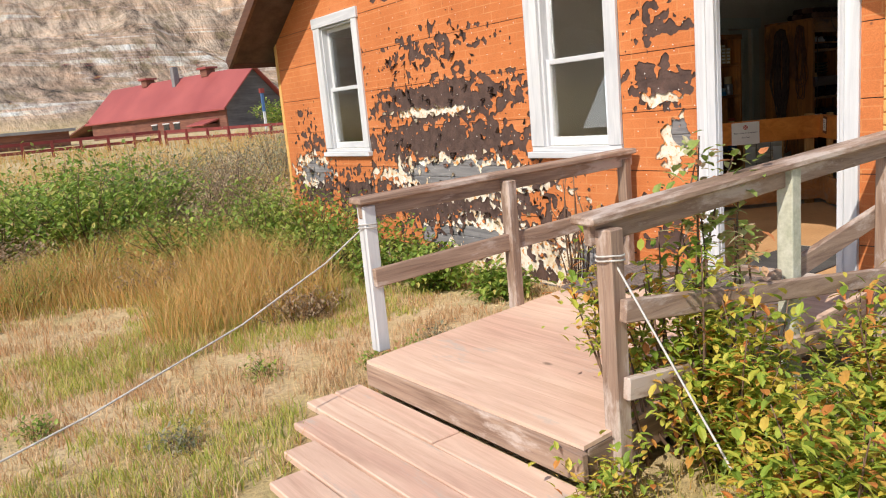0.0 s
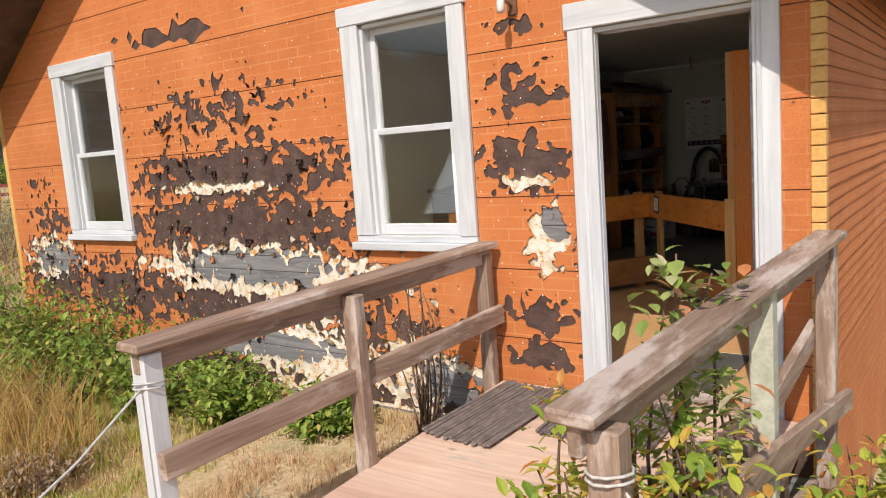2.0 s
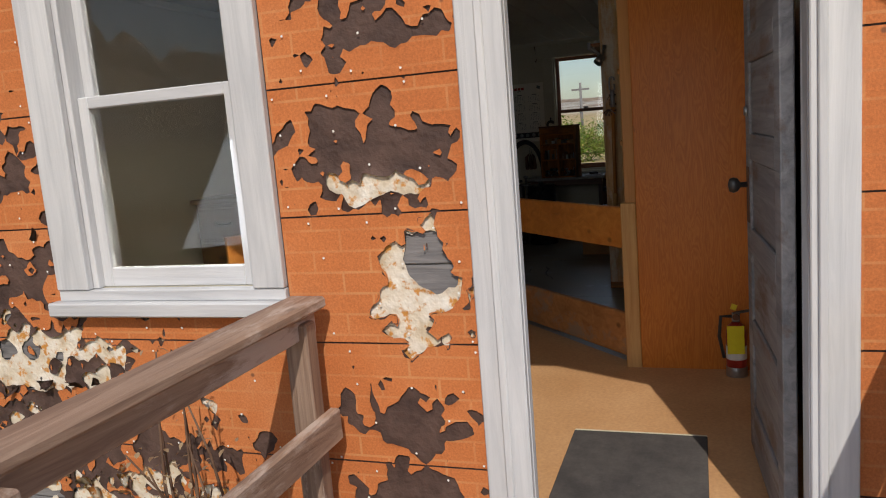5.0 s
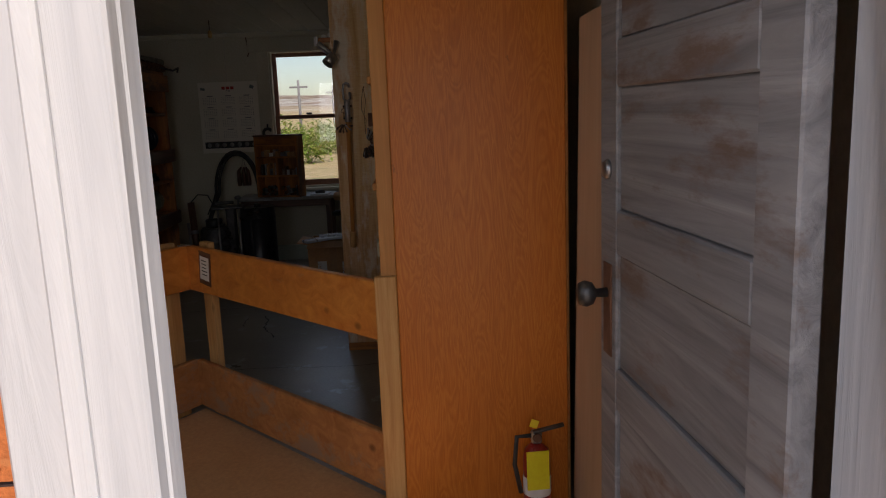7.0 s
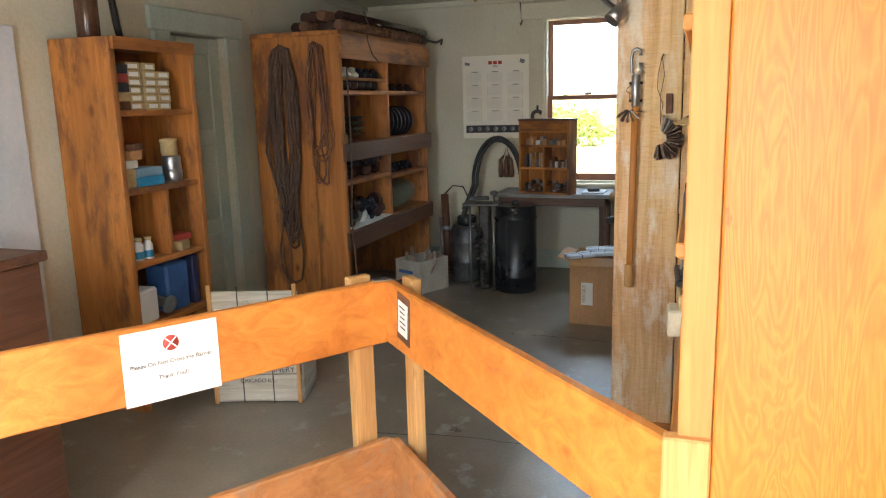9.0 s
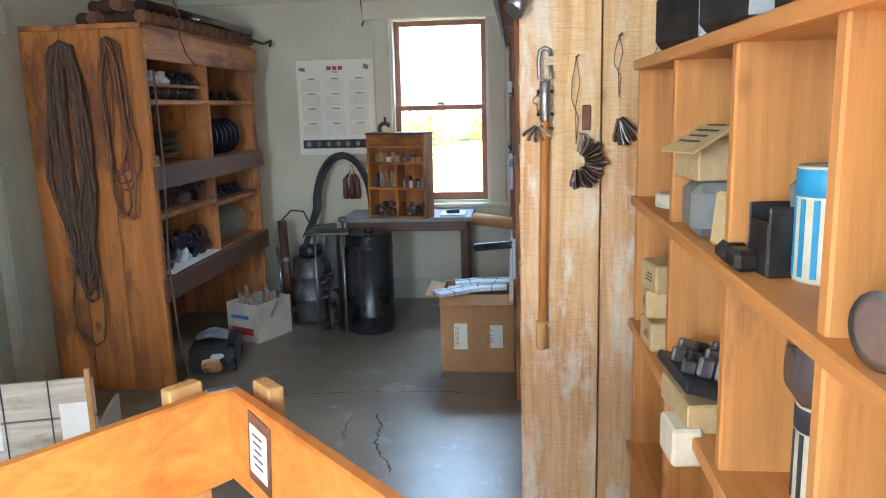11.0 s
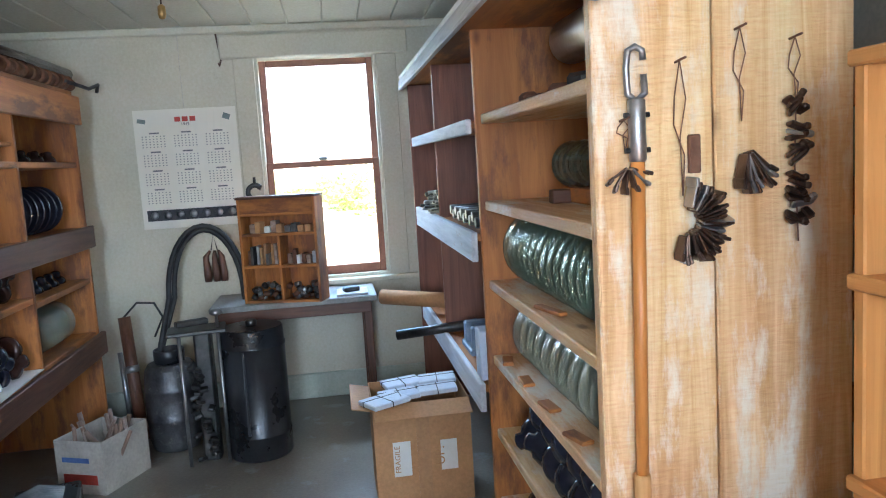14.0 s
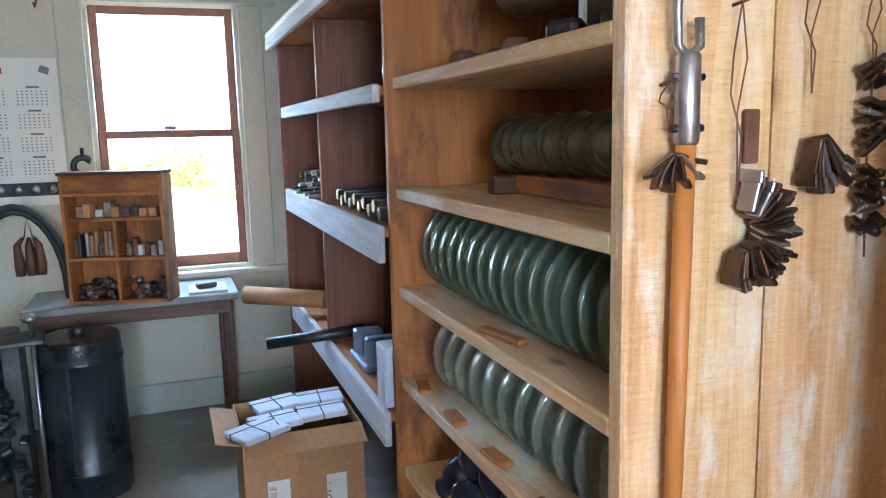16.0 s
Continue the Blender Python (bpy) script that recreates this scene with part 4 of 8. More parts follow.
S1 = (0.085, 0.085)
rail_set("handrail", [
    (2.58, 4.30, ramp_z(2.58) - 0.02, 1.15, S1, M_WHITE, "white painted post"),
    (3.63, 4.19, -0.02, 1.17, (0.075, 0.085), W_RAIL["z"], ""),
    (4.82, 4.20, ramp_z(4.82) - 0.3, 1.18, (0.07, 0.085), W_RAIL["z"], "")],
    "weathered wooden handrail with a white end post", ((2.50, 4.30, 1.185), (4.90, 4.20, 1.235)),
    [((2.55, 4.24, 0.71), (4.9, 4.14, 0.80), 0.115)], 0.0)
rail_set("handrail", [
    (2.64, 2.44, -0.02, 1.14, S1, W_RAIL["z"], ""),
    (3.90, 2.37, ramp_z(3.9) - 0.35, 1.24, S1, surf("pale_lichen_paint", (0.40, 0.40, 0.30), (0.58, 0.57, 0.47), 14, 0.7, 0.5), "pale flaking post"),
    (4.80, 2.30, 0.1, 1.28, (0.085, 0.085), W_RAIL["z"], "")],
    "weathered wooden handrail grown through by a shrub", ((2.54, 2.50, 1.18), (4.88, 2.29, 1.315)),
    [((2.62, 2.37, 0.80), (4.95, 2.23, 0.50), 0.10), ((2.62, 2.37, 0.46), (4.3, 2.27, 0.30), 0.10), ((3.3, 2.43, 0.56), (4.85, 2.36, 0.86), 0.11)], 0.0)


# ---- shelves ----
def shelf_board(h, x0, x1, y0, y1, z, mt, t=0.03, name="shelf"):
    return part(name, span(B(), (x0, y0, z - t), (x1, y1, z), 0.004), mt, h)


def upright(h, x, y0, y1, z0, z1, mt, t=0.028, name="upright"):
    return part(name, span(B(), (x, y0, z0), (x + t, y1, z1), 0.004), mt, h)


# right-hand shelf: a near bay and two deeper far bays
rs = thing("storage_shelf", (0, 0, 0), "tall rough wooden shelf stacked with glass insulators and hardware", "shelf")
RSF, RSB = 3.66, 3.04
part("end_board", span(B(), (9.06, 3.385, FZ + 0.05), (9.10, RSF, 2.72), 0.004), W_PALE["z"], rs, "pale rough-sawn end board")
part("end_board", span(B(), (9.06, RSB, FZ + 0.05), (9.10, 3.38, 2.72), 0.004), W_PALE["z"], rs, "pale rough-sawn end board")
part("plinth", span(B(), (9.05, RSB, FZ), (9.10, RSF, FZ + 0.05), 0.003), W_OLD["y"], rs)
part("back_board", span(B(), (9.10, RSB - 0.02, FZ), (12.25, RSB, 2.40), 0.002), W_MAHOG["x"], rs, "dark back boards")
upright(rs, 10.28, RSB, RSF + 0.02, FZ, 2.38, W_OLD["z"], 0.03)
upright(rs, 11.25, RSB, 3.70, 1.0, 2.36, W_MAHOG["z"], 0.025)
upright(rs, 12.2, RSB, 3.72, FZ, 2.36, W_MAHOG["z"], 0.025)
RSZ = [0.55, 0.83, 1.125, 1.42, 1.725, 2.05]
for z in RSZ:
    shelf_board(rs, 9.10, 10.28, RSB, RSF, z, W_PALE["x"], 0.035)
for z, t in ((2.03, 0.05), (1.60, 0.11), (1.0, 0.11)):
    shelf_board(rs, 10.31, 12.2, RSB, 3.69, z, W_OLD["x"], 0.03)
    part("face_board", span(B(), (10.31, 3.69, z - t), (12.24, 3.715, z + 0.006), 0.004), W_BENCH["x"], rs, "whitewashed face board")
shelf_board(rs, 9.10, 12.24, RSB, 3.74, 2.39, W_OLD["x"], 0.03, "top_board")
part("top_edge", span(B(), (9.10, 3.74, 2.34), (12.3, 3.765, 2.40), 0.004), W_BENCH["x"], rs, "pale front strip of the top")

# left-hand shelf
LSF, LSB = 5.64, 6.33
ls = thing("storage_shelf", (0, 0, 0), "wooden shelf with coiled ropes on its end and bulbs inside", "shelf")
for a, b in ((LSF, 5.87), (5.874, 6.10), (6.104, LSB)):
    part("end_board", span(B(), (10.36, a, FZ), (10.40, b, 2.37), 0.004), W_OLD["z"], ls)
upright(ls, 11.20, LSF + 0.01, LSB, 0.95, 2.36, W_OLD["z"])
upright(ls, 12.03, LSF, LSB, FZ, 2.36, W_OLD["z"])
part("back_board", span(B(), (10.40, LSB - 0.015, FZ), (12.05, LSB, 2.36), 0.002), W_OLD["x"], ls)
for z in (2.00, 1.63, 1.02):
    shelf_board(ls, 10.40, 12.03, LSF + 0.01, LSB - 0.02, z, W_OLD["x"])
shelf_board(ls, 10.40, 11.2, LSF + 0.01, LSB - 0.02, 1.365, W_OLD["x"])
shelf_board(ls, 11.23, 12.03, LSF + 0.01, LSB - 0.02, 1.335, W_OLD["x"])
shelf_board(ls, 10.40, 11.2, LSF + 0.02, 5.95, 2.09, W_OLD["x"], 0.02)
shelf_board(ls, 10.36, 12.06, LSF, LSB, 2.40, W_OLD["x"], 0.03, "top_board")
for z0, z1, mt in ((2.21, 2.37, W_OLD), (1.51, 1.635, W_DARK), (0.88, 1.01, W_DARK)):
    part("face_board", span(B(), (10.34, LSF - 0.028, z0), (12.09, LSF, z1), 0.005), mt["x"], ls)

# small open shelf beside the partition
SHF, SHB = 5.98, 6.35
sm = thing("open_shelf", (0, 0, 0), "orange pine shelf full of small boxes and jars", "shelf")
part("side_board", span(B(), (8.60, SHF, FZ), (8.64, SHB, 2.25), 0.004), W_OLD["z"], sm)
part("side_board", span(B(), (9.20, SHF, FZ), (9.24, SHB, 2.25), 0.004), W_OLD["z"], sm)
part("back_board", span(B(), (8.64, SHB - 0.015, FZ), (9.20, SHB, 2.25), 0.002), W_OLD["z"], sm)
for z in (2.24, 1.90, 1.51, 1.13, 0.80):
    shelf_board(sm, 8.64, 9.20, SHF + 0.005, SHB - 0.016, z, W_OLD["x"])
upright(sm, 8.92, SHF + 0.01, SHB - 0.016, 1.13, 1.48, W_OLD["z"])
part("face_board", span(B(), (8.61, SHF - 0.02, 2.19), (9.23, SHF, 2.25), 0.003), W_OLD["x"], sm)

# pigeonhole shelf with the orange plywood end
NSF, NSB = 3.32, 2.62
ns = thing("pigeonhole_shelf", (0, 0, 0), "orange pine pigeonhole shelf with a plywood end", "shelf")
part("plywood_end", span(B(), (6.93, NSB, FZ), (6.95, NSF - 0.06, 2.40), 0.003), W_PLY, ns, "glossy orange plywood panel")
part("end_frame", span(B(), (6.95, NSF - 0.06, FZ), (6.985, NSF, 2.40), 0.003), W_PINE["z"], ns)
for x in (7.29, 7.70, 8.17, 8.66):
    upright(ns, x, NSB, NSF, FZ, 2.02, W_PINE["z"], 0.03)
part("back_board", span(B(), (6.95, NSB - 0.014, FZ), (8.69, NSB, 2.40), 0.002), W_PINE["x"], ns)
for z in (2.035, 1.645, 1.27, 0.87, 0.5):
    shelf_board(ns, 6.986, 8.69, NSB, NSF + 0.015, z, W_PINE["x"], 0.028)


# ---- cracks in the floor ----
def floor_crack(pts, w):
    rnd = random.Random(len(pts))
    bm = B()
    line = [Vector(a).lerp(Vector(b), k / 6) + Vector((rnd.uniform(-0.012, 0.012), rnd.uniform(-0.012, 0.012))) for a, b in zip(pts, pts[1:]) for k in range(6)]
    for a, b in zip(line, line[1:]):
        d = (b - a).normalized()
        n = Vector((-d.y, d.x)) * w * rnd.uniform(0.4, 1.0)
        bm.faces.new([bm.verts.new((p.x, p.y, FZ + 0.002)) for p in (a + n, b + n, b - n, a - n)])
    part("crack", bm, M_INK, floor_marks)


floor_marks = thing("floor_cracks", (0, 0, 0), "dark cracks and a broken patch in the worn floor", "crack", kind="structure")
floor_crack([(10.30, 5.2), (10.36, 4.64), (10.39, 4.44), (10.38, 4.27), (10.39, 4.1), (10.36, 3.75)], 0.004)
floor_crack([(10.07, 4.40), (9.9, 4.36), (9.76, 4.36), (9.61, 4.30), (9.4, 4.22)], 0.006)
floor_crack([(10.04, 4.53), (9.9, 4.54), (9.72, 4.51)], 0.003)
floor_crack([(8.7, 4.75), (8.78, 4.2), (8.72, 3.7), (8.75, 3.35)], 0.004)
bm = B()
ring = [bm.verts.new((10.44 + 0.075 * math.cos(k * 0.7) * (1 + 0.25 * math.sin(k * 2.3)), 4.36 + 0.10 * math.sin(k * 0.7) * (1 + 0.2 * math.cos(k * 1.7)), FZ + 0.003)) for k in range(9)]
bm.faces.new(ring)
part("patch", bm, surf("bare_concrete", (0.34, 0.30, 0.25), (0.48, 0.43, 0.36), 20, 0.9, 0.6), floor_marks, "bare broken concrete patch")


# ---- barrier ----
def barrier():
    b = thing("barrier", (8.09, 4.37, FZ), "varnished board barrier on short posts with a notice", "barrier")
    inv = Matrix.Translation((-8.09, -4.37, -FZ))
    apex, right, left = Vector((8.09, 4.37, 0)), Vector((6.97, 3.30, 0)), Vector((6.35, 5.53, 0))

    def put(nm, bm, mt, lb=""):
        bm.transform(inv)
        return part(nm, bm, mt, b, lb)
    for end, tag in ((right, "x"), (left, "x")):
        d = (end - apex).normalized()
        start = apex + d * 0.015
        for z0, z1 in ((1.035, 1.27), (0.40, 0.655)):
            zc = (z0 + z1) / 2
            bm = B()
            beam(bm, start + Vector((0, 0, zc)), end + Vector((0, 0, zc)), 0.036, z1 - z0, 0.006)
            put("rail_board", bm, M_BARLOW if z0 < 1 else M_BARX if end is right else M_BARY)
        n = Vector((-d.y, d.x, 0)) if end is left else Vector((d.y, -d.x, 0))
        p = apex + d * 0.09 + (n * 0.06 if n.x > 0 else -n * 0.06)
        put("post", box(B(), (p.x, p.y, (FZ + 1.285) / 2), (0.09, 0.04, 1.285 - FZ), (0, 0, math.degrees(math.atan2(d.y, d.x))), 0.004), W_STUD["z"])
    put("end_post", span(B(), (6.93, 3.262, FZ), (6.965, 3.345, 1.30), 0.004), W_STUD["z"])
    put("hinge", box(B(), (8.055, 4.375, 1.273), (0.03, 0.07, 0.006), (0, 0, 35), 0.002), M_STEEL, "metal corner strap")
    return b


M_BARX = wood("barrier_board_right", (0.50, 0.15, 0.022), (0.74, 0.295, 0.06), "x", 14, 0.42, 0.3, worn=(0.40, 0.22, 0.12), worn_at=0.62)
M_BARLOW = wood("barrier_board_low", (0.34, 0.125, 0.035), (0.56, 0.26, 0.09), "x", 14, 0.6, 0.4, worn=(0.36, 0.23, 0.15), worn_at=0.52)
M_BARY = wood("barrier_board_left", (0.50, 0.15, 0.022), (0.74, 0.295, 0.06), "x", 14, 0.42, 0.3)
barrier()

# ---- work table, drums, carton, calendar: the back of the room ----
tb = thing("work_table", (12.0, 4.45, FZ), "small brown wooden table under the window", "table")
part("tabletop", span(B(), (-0.02, -0.44, 0.72), (0.46, 0.55, 0.755), 0.005), surf("grey_table_top", (0.17, 0.16, 0.15), (0.30, 0.29, 0.28), 5, 0.45, 0.2), tb, "worn grey tabletop")
part("apron", span(B(), (0.0, -0.40, 0.65), (0.02, 0.52, 0.72), 0.003), W_DARK["y"], tb)
for x in (0.03, 0.41):
    for y in (-0.38, 0.49):
        part("leg", span(B(), (x - 0.025, y - 0.025, 0), (x + 0.025, y + 0.025, 0.72), 0.005), W_DARK["z"], tb)


# ---- writing ----
def lettering(text, size, m, material, parent, depth=0.0006, align="CENTER"):
    cu = bpy.data.curves.new("lettering", "FONT")
    cu.body, cu.size, cu.align_x, cu.extrude = text, size, align, depth
    tmp = bpy.data.objects.new("lettering", cu)
    me = bpy.data.meshes.new_from_object(tmp)
    bpy.data.objects.remove(tmp)
    me.transform(m)
    me.materials.append(material)
    ob = new("lettering", me)
    ob.parent = parent
    return ob


FACE_W = pose(0, 0, 0, 90, 0, -90)      # writing on a face that looks to -x


# ---- notices on the barrier ----
APEX, RIGHT_END, LEFT_END = Vector((8.09, 4.37, 0)), Vector((6.97, 3.30, 0)), Vector((6.35, 5.53, 0))


def notice():
    d = (LEFT_END - APEX).normalized()
    n = Vector((d.y, -d.x, 0))
    n = n if n.x < 0 else -n
    mid = APEX + d * 0.80 + n * 0.0205
    m = Matrix.Translation((mid.x, mid.y, 1.145)) @ pose(0, 0, 0, 90, 0, math.degrees(math.atan2(n.x, -n.y)))
    s = thing("notice", m, "laminated white notice asking not to cross the barrier", "notice")
    part("sheet", box(B(), (0, 0, 0), (0.29, 0.226, 0.002)), M_PAPER, s)
    bm = B()
    lathe(bm, [(0.001, 0.0011), (0.024, 0.0011), (0.024, 0.0018), (0.001, 0.0018)], Matrix.Translation((0.0, 0.062, 0)), 24)
    disc = part("emblem", bm, M_REDINK, s, "round red emblem")
    bm = B()
    for a in (45, -45):
        box(bm, (0, 0.062, 0.0021), (0.046, 0.004, 0.0008), (0, 0, a))
    part("emblem_bar", bm, M_PAPER, disc)
    lettering("Please Do Not Cross the Barrier", 0.0185, pose(0, 0.0, 0.0016), M_INK, s)
    lettering("Thank You!!", 0.0185, pose(0, -0.045, 0.0016), M_INK, s)


notice()


def tag():
    d = (RIGHT_END - APEX).normalized()
    n = Vector((d.y, -d.x, 0))
    n = n if n.x < 0 else -n
    mid = APEX + d * 0.2 + n * 0.0205
    m = Matrix.Translation((mid.x, mid.y, 1.17)) @ pose(0, 0, 0, 90, 0, math.degrees(math.atan2(n.x, -n.y)))
    s = thing("paper_tag", m, "dark card with a small white printed label", "tag")
    part("card", box(B(), (0, 0, 0), (0.11, 0.17, 0.003), (0, 0, -6)), M_RUST, s)
    part("label", box(B(), (0.0, 0.0, 0.003), (0.085, 0.12, 0.001), (0, 0, -6)), M_PAPER, s)
    bm = B()
    for i in range(5):
        box(bm, (0.0, 0.04 - i * 0.018, 0.0042), (0.05 - 0.006 * (i % 3), 0.005, 0.0006), (0, 0, -6))
    part("print", bm, M_INK, s)


tag()

# ---- calendar ----
M_SHEET, sheet_tree, sheet_bsdf = nodes("warm_white_paper")
link(sheet_tree, ramp(sheet_tree, noise_tex(sheet_tree, coords(sheet_tree, (1, 1, 1)), 3, 4), [(0.3, (0.86, 0.82, 0.71)), (0.7, (0.92, 0.89, 0.80))]), sheet_bsdf.inputs["Base Color"])
sheet_bsdf.inputs["Roughness"].default_value = 0.8
cal = thing("wall_calendar", (BX - 0.006, 5.115, 1.56), "large paper wall calendar with month grids and a photo strip", "calendar")
bm = B()
n = 14
grid = []
for back in (0.0, 0.002):
    grid.append([[bm.verts.new((-0.0072 * math.sin(i * 0.9) * (1 - z / 0.75) - 0.004 + back, -0.315 + 0.63 * i / n, z)) for z in (0.0, 0.375, 0.75)] for i in range(n + 1)])
for side, back in ((grid[0], 0), (grid[1], 1)):
    for i in range(n):
        for k in range(2):
            q = (side[i][k], side[i + 1][k], side[i + 1][k + 1], side[i][k + 1])
            bm.faces.new(q if back else q[::-1])
part("sheet", bm, M_SHEET, cal)
bm = B()
for row in range(4):
    for col in range(3):
        y0, z0 = 0.245 - col * 0.195, 0.59 - row * 0.118
        box(bm, (-0.0128, y0 - 0.05, z0 + 0.014), (0.001, 0.06, 0.009))
        for k in range(5):
            for q in range(7):
                box(bm, (-0.0128, y0 + 0.022 - q * 0.022, z0 - 0.006 - k * 0.0165), (0.001, 0.0075, 0.0055))
part("month_grid", bm, surf("grey_print", (0.16, 0.16, 0.17), (0.24, 0.24, 0.25), 20, 0.7, 0.05), cal, "printed month grids")["kind"] = "stuff"
part("photo_strip", box(B(), (-0.0128, -0.0, 0.085), (0.0012, 0.57, 0.068)), M_INK, cal, "dark strip of small round photos")
for i in range(7):
    bm = B()
    lathe(bm, [(0.001, 0), (0.024, 0), (0.024, 0.0008), (0.001, 0.0008)], Matrix.Translation((-0.0136, 0.24 - i * 0.08, 0.085)) @ pose(0, 0, 0, 0, -90), 14)
    part("photo", bm, M_STEEL, cal)
bm = B()
for i, w in enumerate((0.035, 0.035, 0.035)):
    box(bm, (-0.0128, 0.045 - i * 0.046, 0.685), (0.001, w, 0.03))
part("heading", bm, M_REDINK, cal, "red heading")
lettering("1943", 0.026, Matrix.Translation((-0.0126, 0, 0.645)) @ FACE_W, M_INK, cal)
bm = B()
M_PRINT = surf("grey_green_print", (0.16, 0.20, 0.19), (0.24, 0.28, 0.26), 20, 0.7, 0.05)
part("emblem", box(bm, (-0.0128, 0.265, 0.68), (0.001, 0.05, 0.026), (12, 0, 0)), M_PRINT, cal)
part("emblem", box(B(), (-0.0128, -0.255, 0.69), (0.001, 0.045, 0.035), (20, 0, 0)), M_PRINT, cal)
part("hanger_cord", tube(B(), [(-0.004, 0, 0.75), (-0.002, 0.002, 1.0), (-0.002, 0, 1.2)], 0.0015, 5), M_CORD, cal)

# ---- iron hook beside the window ----
bm = B()
tube(bm, [(BX - 0.02, 4.72, 1.85), (BX - 0.03, 4.72, 1.80)] + [(BX - 0.035, 4.72 + 0.045 * math.sin(a), 1.755 + 0.045 * math.cos(a)) for a in [0.2 * k - 1.0 for k in range(24)]], [0.010] * 2 + [0.017] * 18 + [0.014, 0.012, 0.010, 0.008, 0.006, 0.004], 8)
one("iron_hook", bm, M_DARKMETAL, "heavy dark iron hook hung beside the window", "hook")


# ---- parts cabinet on the table ----
def parts_box():
    m = Matrix.Translation((12.11, 4.52, FZ + 0.756)) @ pose(0, 0, 0, 0, 0, -18)
    c = thing("parts_cabinet", m, "open wooden parts cabinet with six compartments on the table", "cabinet")
    w, h, d = 0.48, 0.62, 0.15
    for y in (-w / 2, w / 2 - 0.016):
        part("side", span(B(), (-d, y, 0), (0, y + 0.016, h), 0.002), W_OLD["z"], c)
    for z in (0, 0.21, 0.40, h - 0.10):
        part("shelf", span(B(), (-d, -w / 2 + 0.016, z), (0, w / 2 - 0.016, z + 0.016), 0.002), W_OLD["y"], c)
    part("top", span(B(), (-d - 0.01, -w / 2 - 0.005, h), (0.005, w / 2 + 0.005, h + 0.016), 0.003), W_DARK["y"], c)
    part("face_board", span(B(), (-d - 0.002, -w / 2 + 0.016, h - 0.085), (-d + 0.012, w / 2 - 0.016, h), 0.002), W_OLD["y"], c)
    part("divider", span(B(), (-d + 0.004, -0.008, 0.016), (-0.01, 0.008, 0.40), 0.002), W_OLD["z"], c)
    part("back", span(B(), (-0.008, -w / 2 + 0.016, 0.016), (-0.001, w / 2 - 0.016, h), 0.001), W_OLD["z"], c)
    rnd = random.Random(8)
    pick = [M_CARD, M_DARKMETAL, M_RUST, M_STEEL, M_PAPER, W_RAIL["y"]]
    for z0, lo, hi, count, tall in ((0.416, -0.2, 0.2, 9, 0.07), (0.226, -0.21, -0.03, 6, 0.09), (0.226, 0.03, 0.21, 8, 0.13)):
        for i in range(count):
            y = lo + (hi - lo) * (i + 0.5) / count
            hh = tall * rnd.uniform(0.5, 1.0)
            q = m @ pose(-rnd.uniform(0.06, 0.10), y, z0, 0, 0, rnd.uniform(-12, 12))
            one("small_part", box(B(), q @ Vector((0, 0, hh / 2)), (0.06, (hi - lo) / count * 0.8, hh), (0, 0, -18 + rnd.uniform(-12, 12)), 0.003), rnd.choice(pick), "small hardware part in a cabinet compartment", "hardware", "cabinet hardware")
    for lo, hi in ((-0.21, -0.03), (0.03, 0.21)):
        for i in range(26):
            p = m @ Vector((-rnd.uniform(0.03, 0.12), rnd.uniform(lo, hi), 0.028 + 0.022 * (i // 7)))
            one("pipe_fitting", lathe(B(), [(0.009, -0.016), (0.016, -0.016), (0.016, 0.016), (0.009, 0.016)], Matrix.Translation(p) @ pose(0, 0, 0, rnd.uniform(40, 140), 0, rnd.uniform(0, 180)), 10), rnd.choice([M_RUST, M_STEEL, M_DARKMETAL]), "small rusty pipe fitting in the parts cabinet", "fitting", "pipe fittings")


parts_box()
one("paper_pad", span(B(), (12.02, 4.06, FZ + 0.756), (12.24, 4.25, FZ + 0.768), 0.002), W_BENCH["y"], "pale paper pad lying on the table", "paper")
one("clamp", box(B(), (12.12, 4.16, FZ + 0.782), (0.05, 0.10, 0.028), (0, 0, 20), 0.006), M_DARKMETAL, "small dark clamp on the paper pad", "tool")

# ---- drum, keg, pump, hose ----
drum = thing("black_drum", (11.60, 4.72, FZ), "tall glossy black metal drum with a raised band", "drum")
part("body", lathe(B(), [(0.165, 0.0), (0.17, 0.01), (0.17, 0.12), (0.174, 0.125), (0.174, 0.135), (0.17, 0.14), (0.17, 0.60), (0.174, 0.605), (0.174, 0.618), (0.168, 0.625), (0.166, 0.70), (0.16, 0.71)], None, 32), M_BLACK, drum)
part("seam", span(B(), (-0.173, 0.03, 0.15), (-0.165, 0.045, 0.60), 0.002), M_BLACK, drum)
part("spout", lathe(B(), [(0.03, 0.71), (0.03, 0.74), (0.024, 0.745)], None, 14), M_DARKMETAL, drum)
keg = thing("metal_keg", (11.86, 5.22, FZ), "dented dark grey metal keg with a funnel cup on top", "keg")
part("body", lathe(B(), [(0.125, 0.0), (0.135, 0.02), (0.145, 0.06), (0.15, 0.17), (0.155, 0.18), (0.15, 0.19), (0.15, 0.34), (0.155, 0.35), (0.15, 0.36), (0.14, 0.46), (0.12, 0.49), (0.11, 0.49)], None, 28), surf("dented_grey_metal", (0.07, 0.07, 0.075), (0.17, 0.17, 0.175), 10, 0.45, 0.5, metal=0.6, stain=(0.24, 0.23, 0.22)), keg)
part("cup", lathe(B(), [(0.075, 0.49), (0.085, 0.50), (0.085, 0.565), (0.08, 0.57), (0.075, 0.565), (0.07, 0.52), (0.02, 0.515)], None, 22), M_BLACK, keg, "black funnel cup")
pump = thing("hand_pump", (11.55, 4.98, FZ), "old iron hand pump stand with a flat plate", "pump")
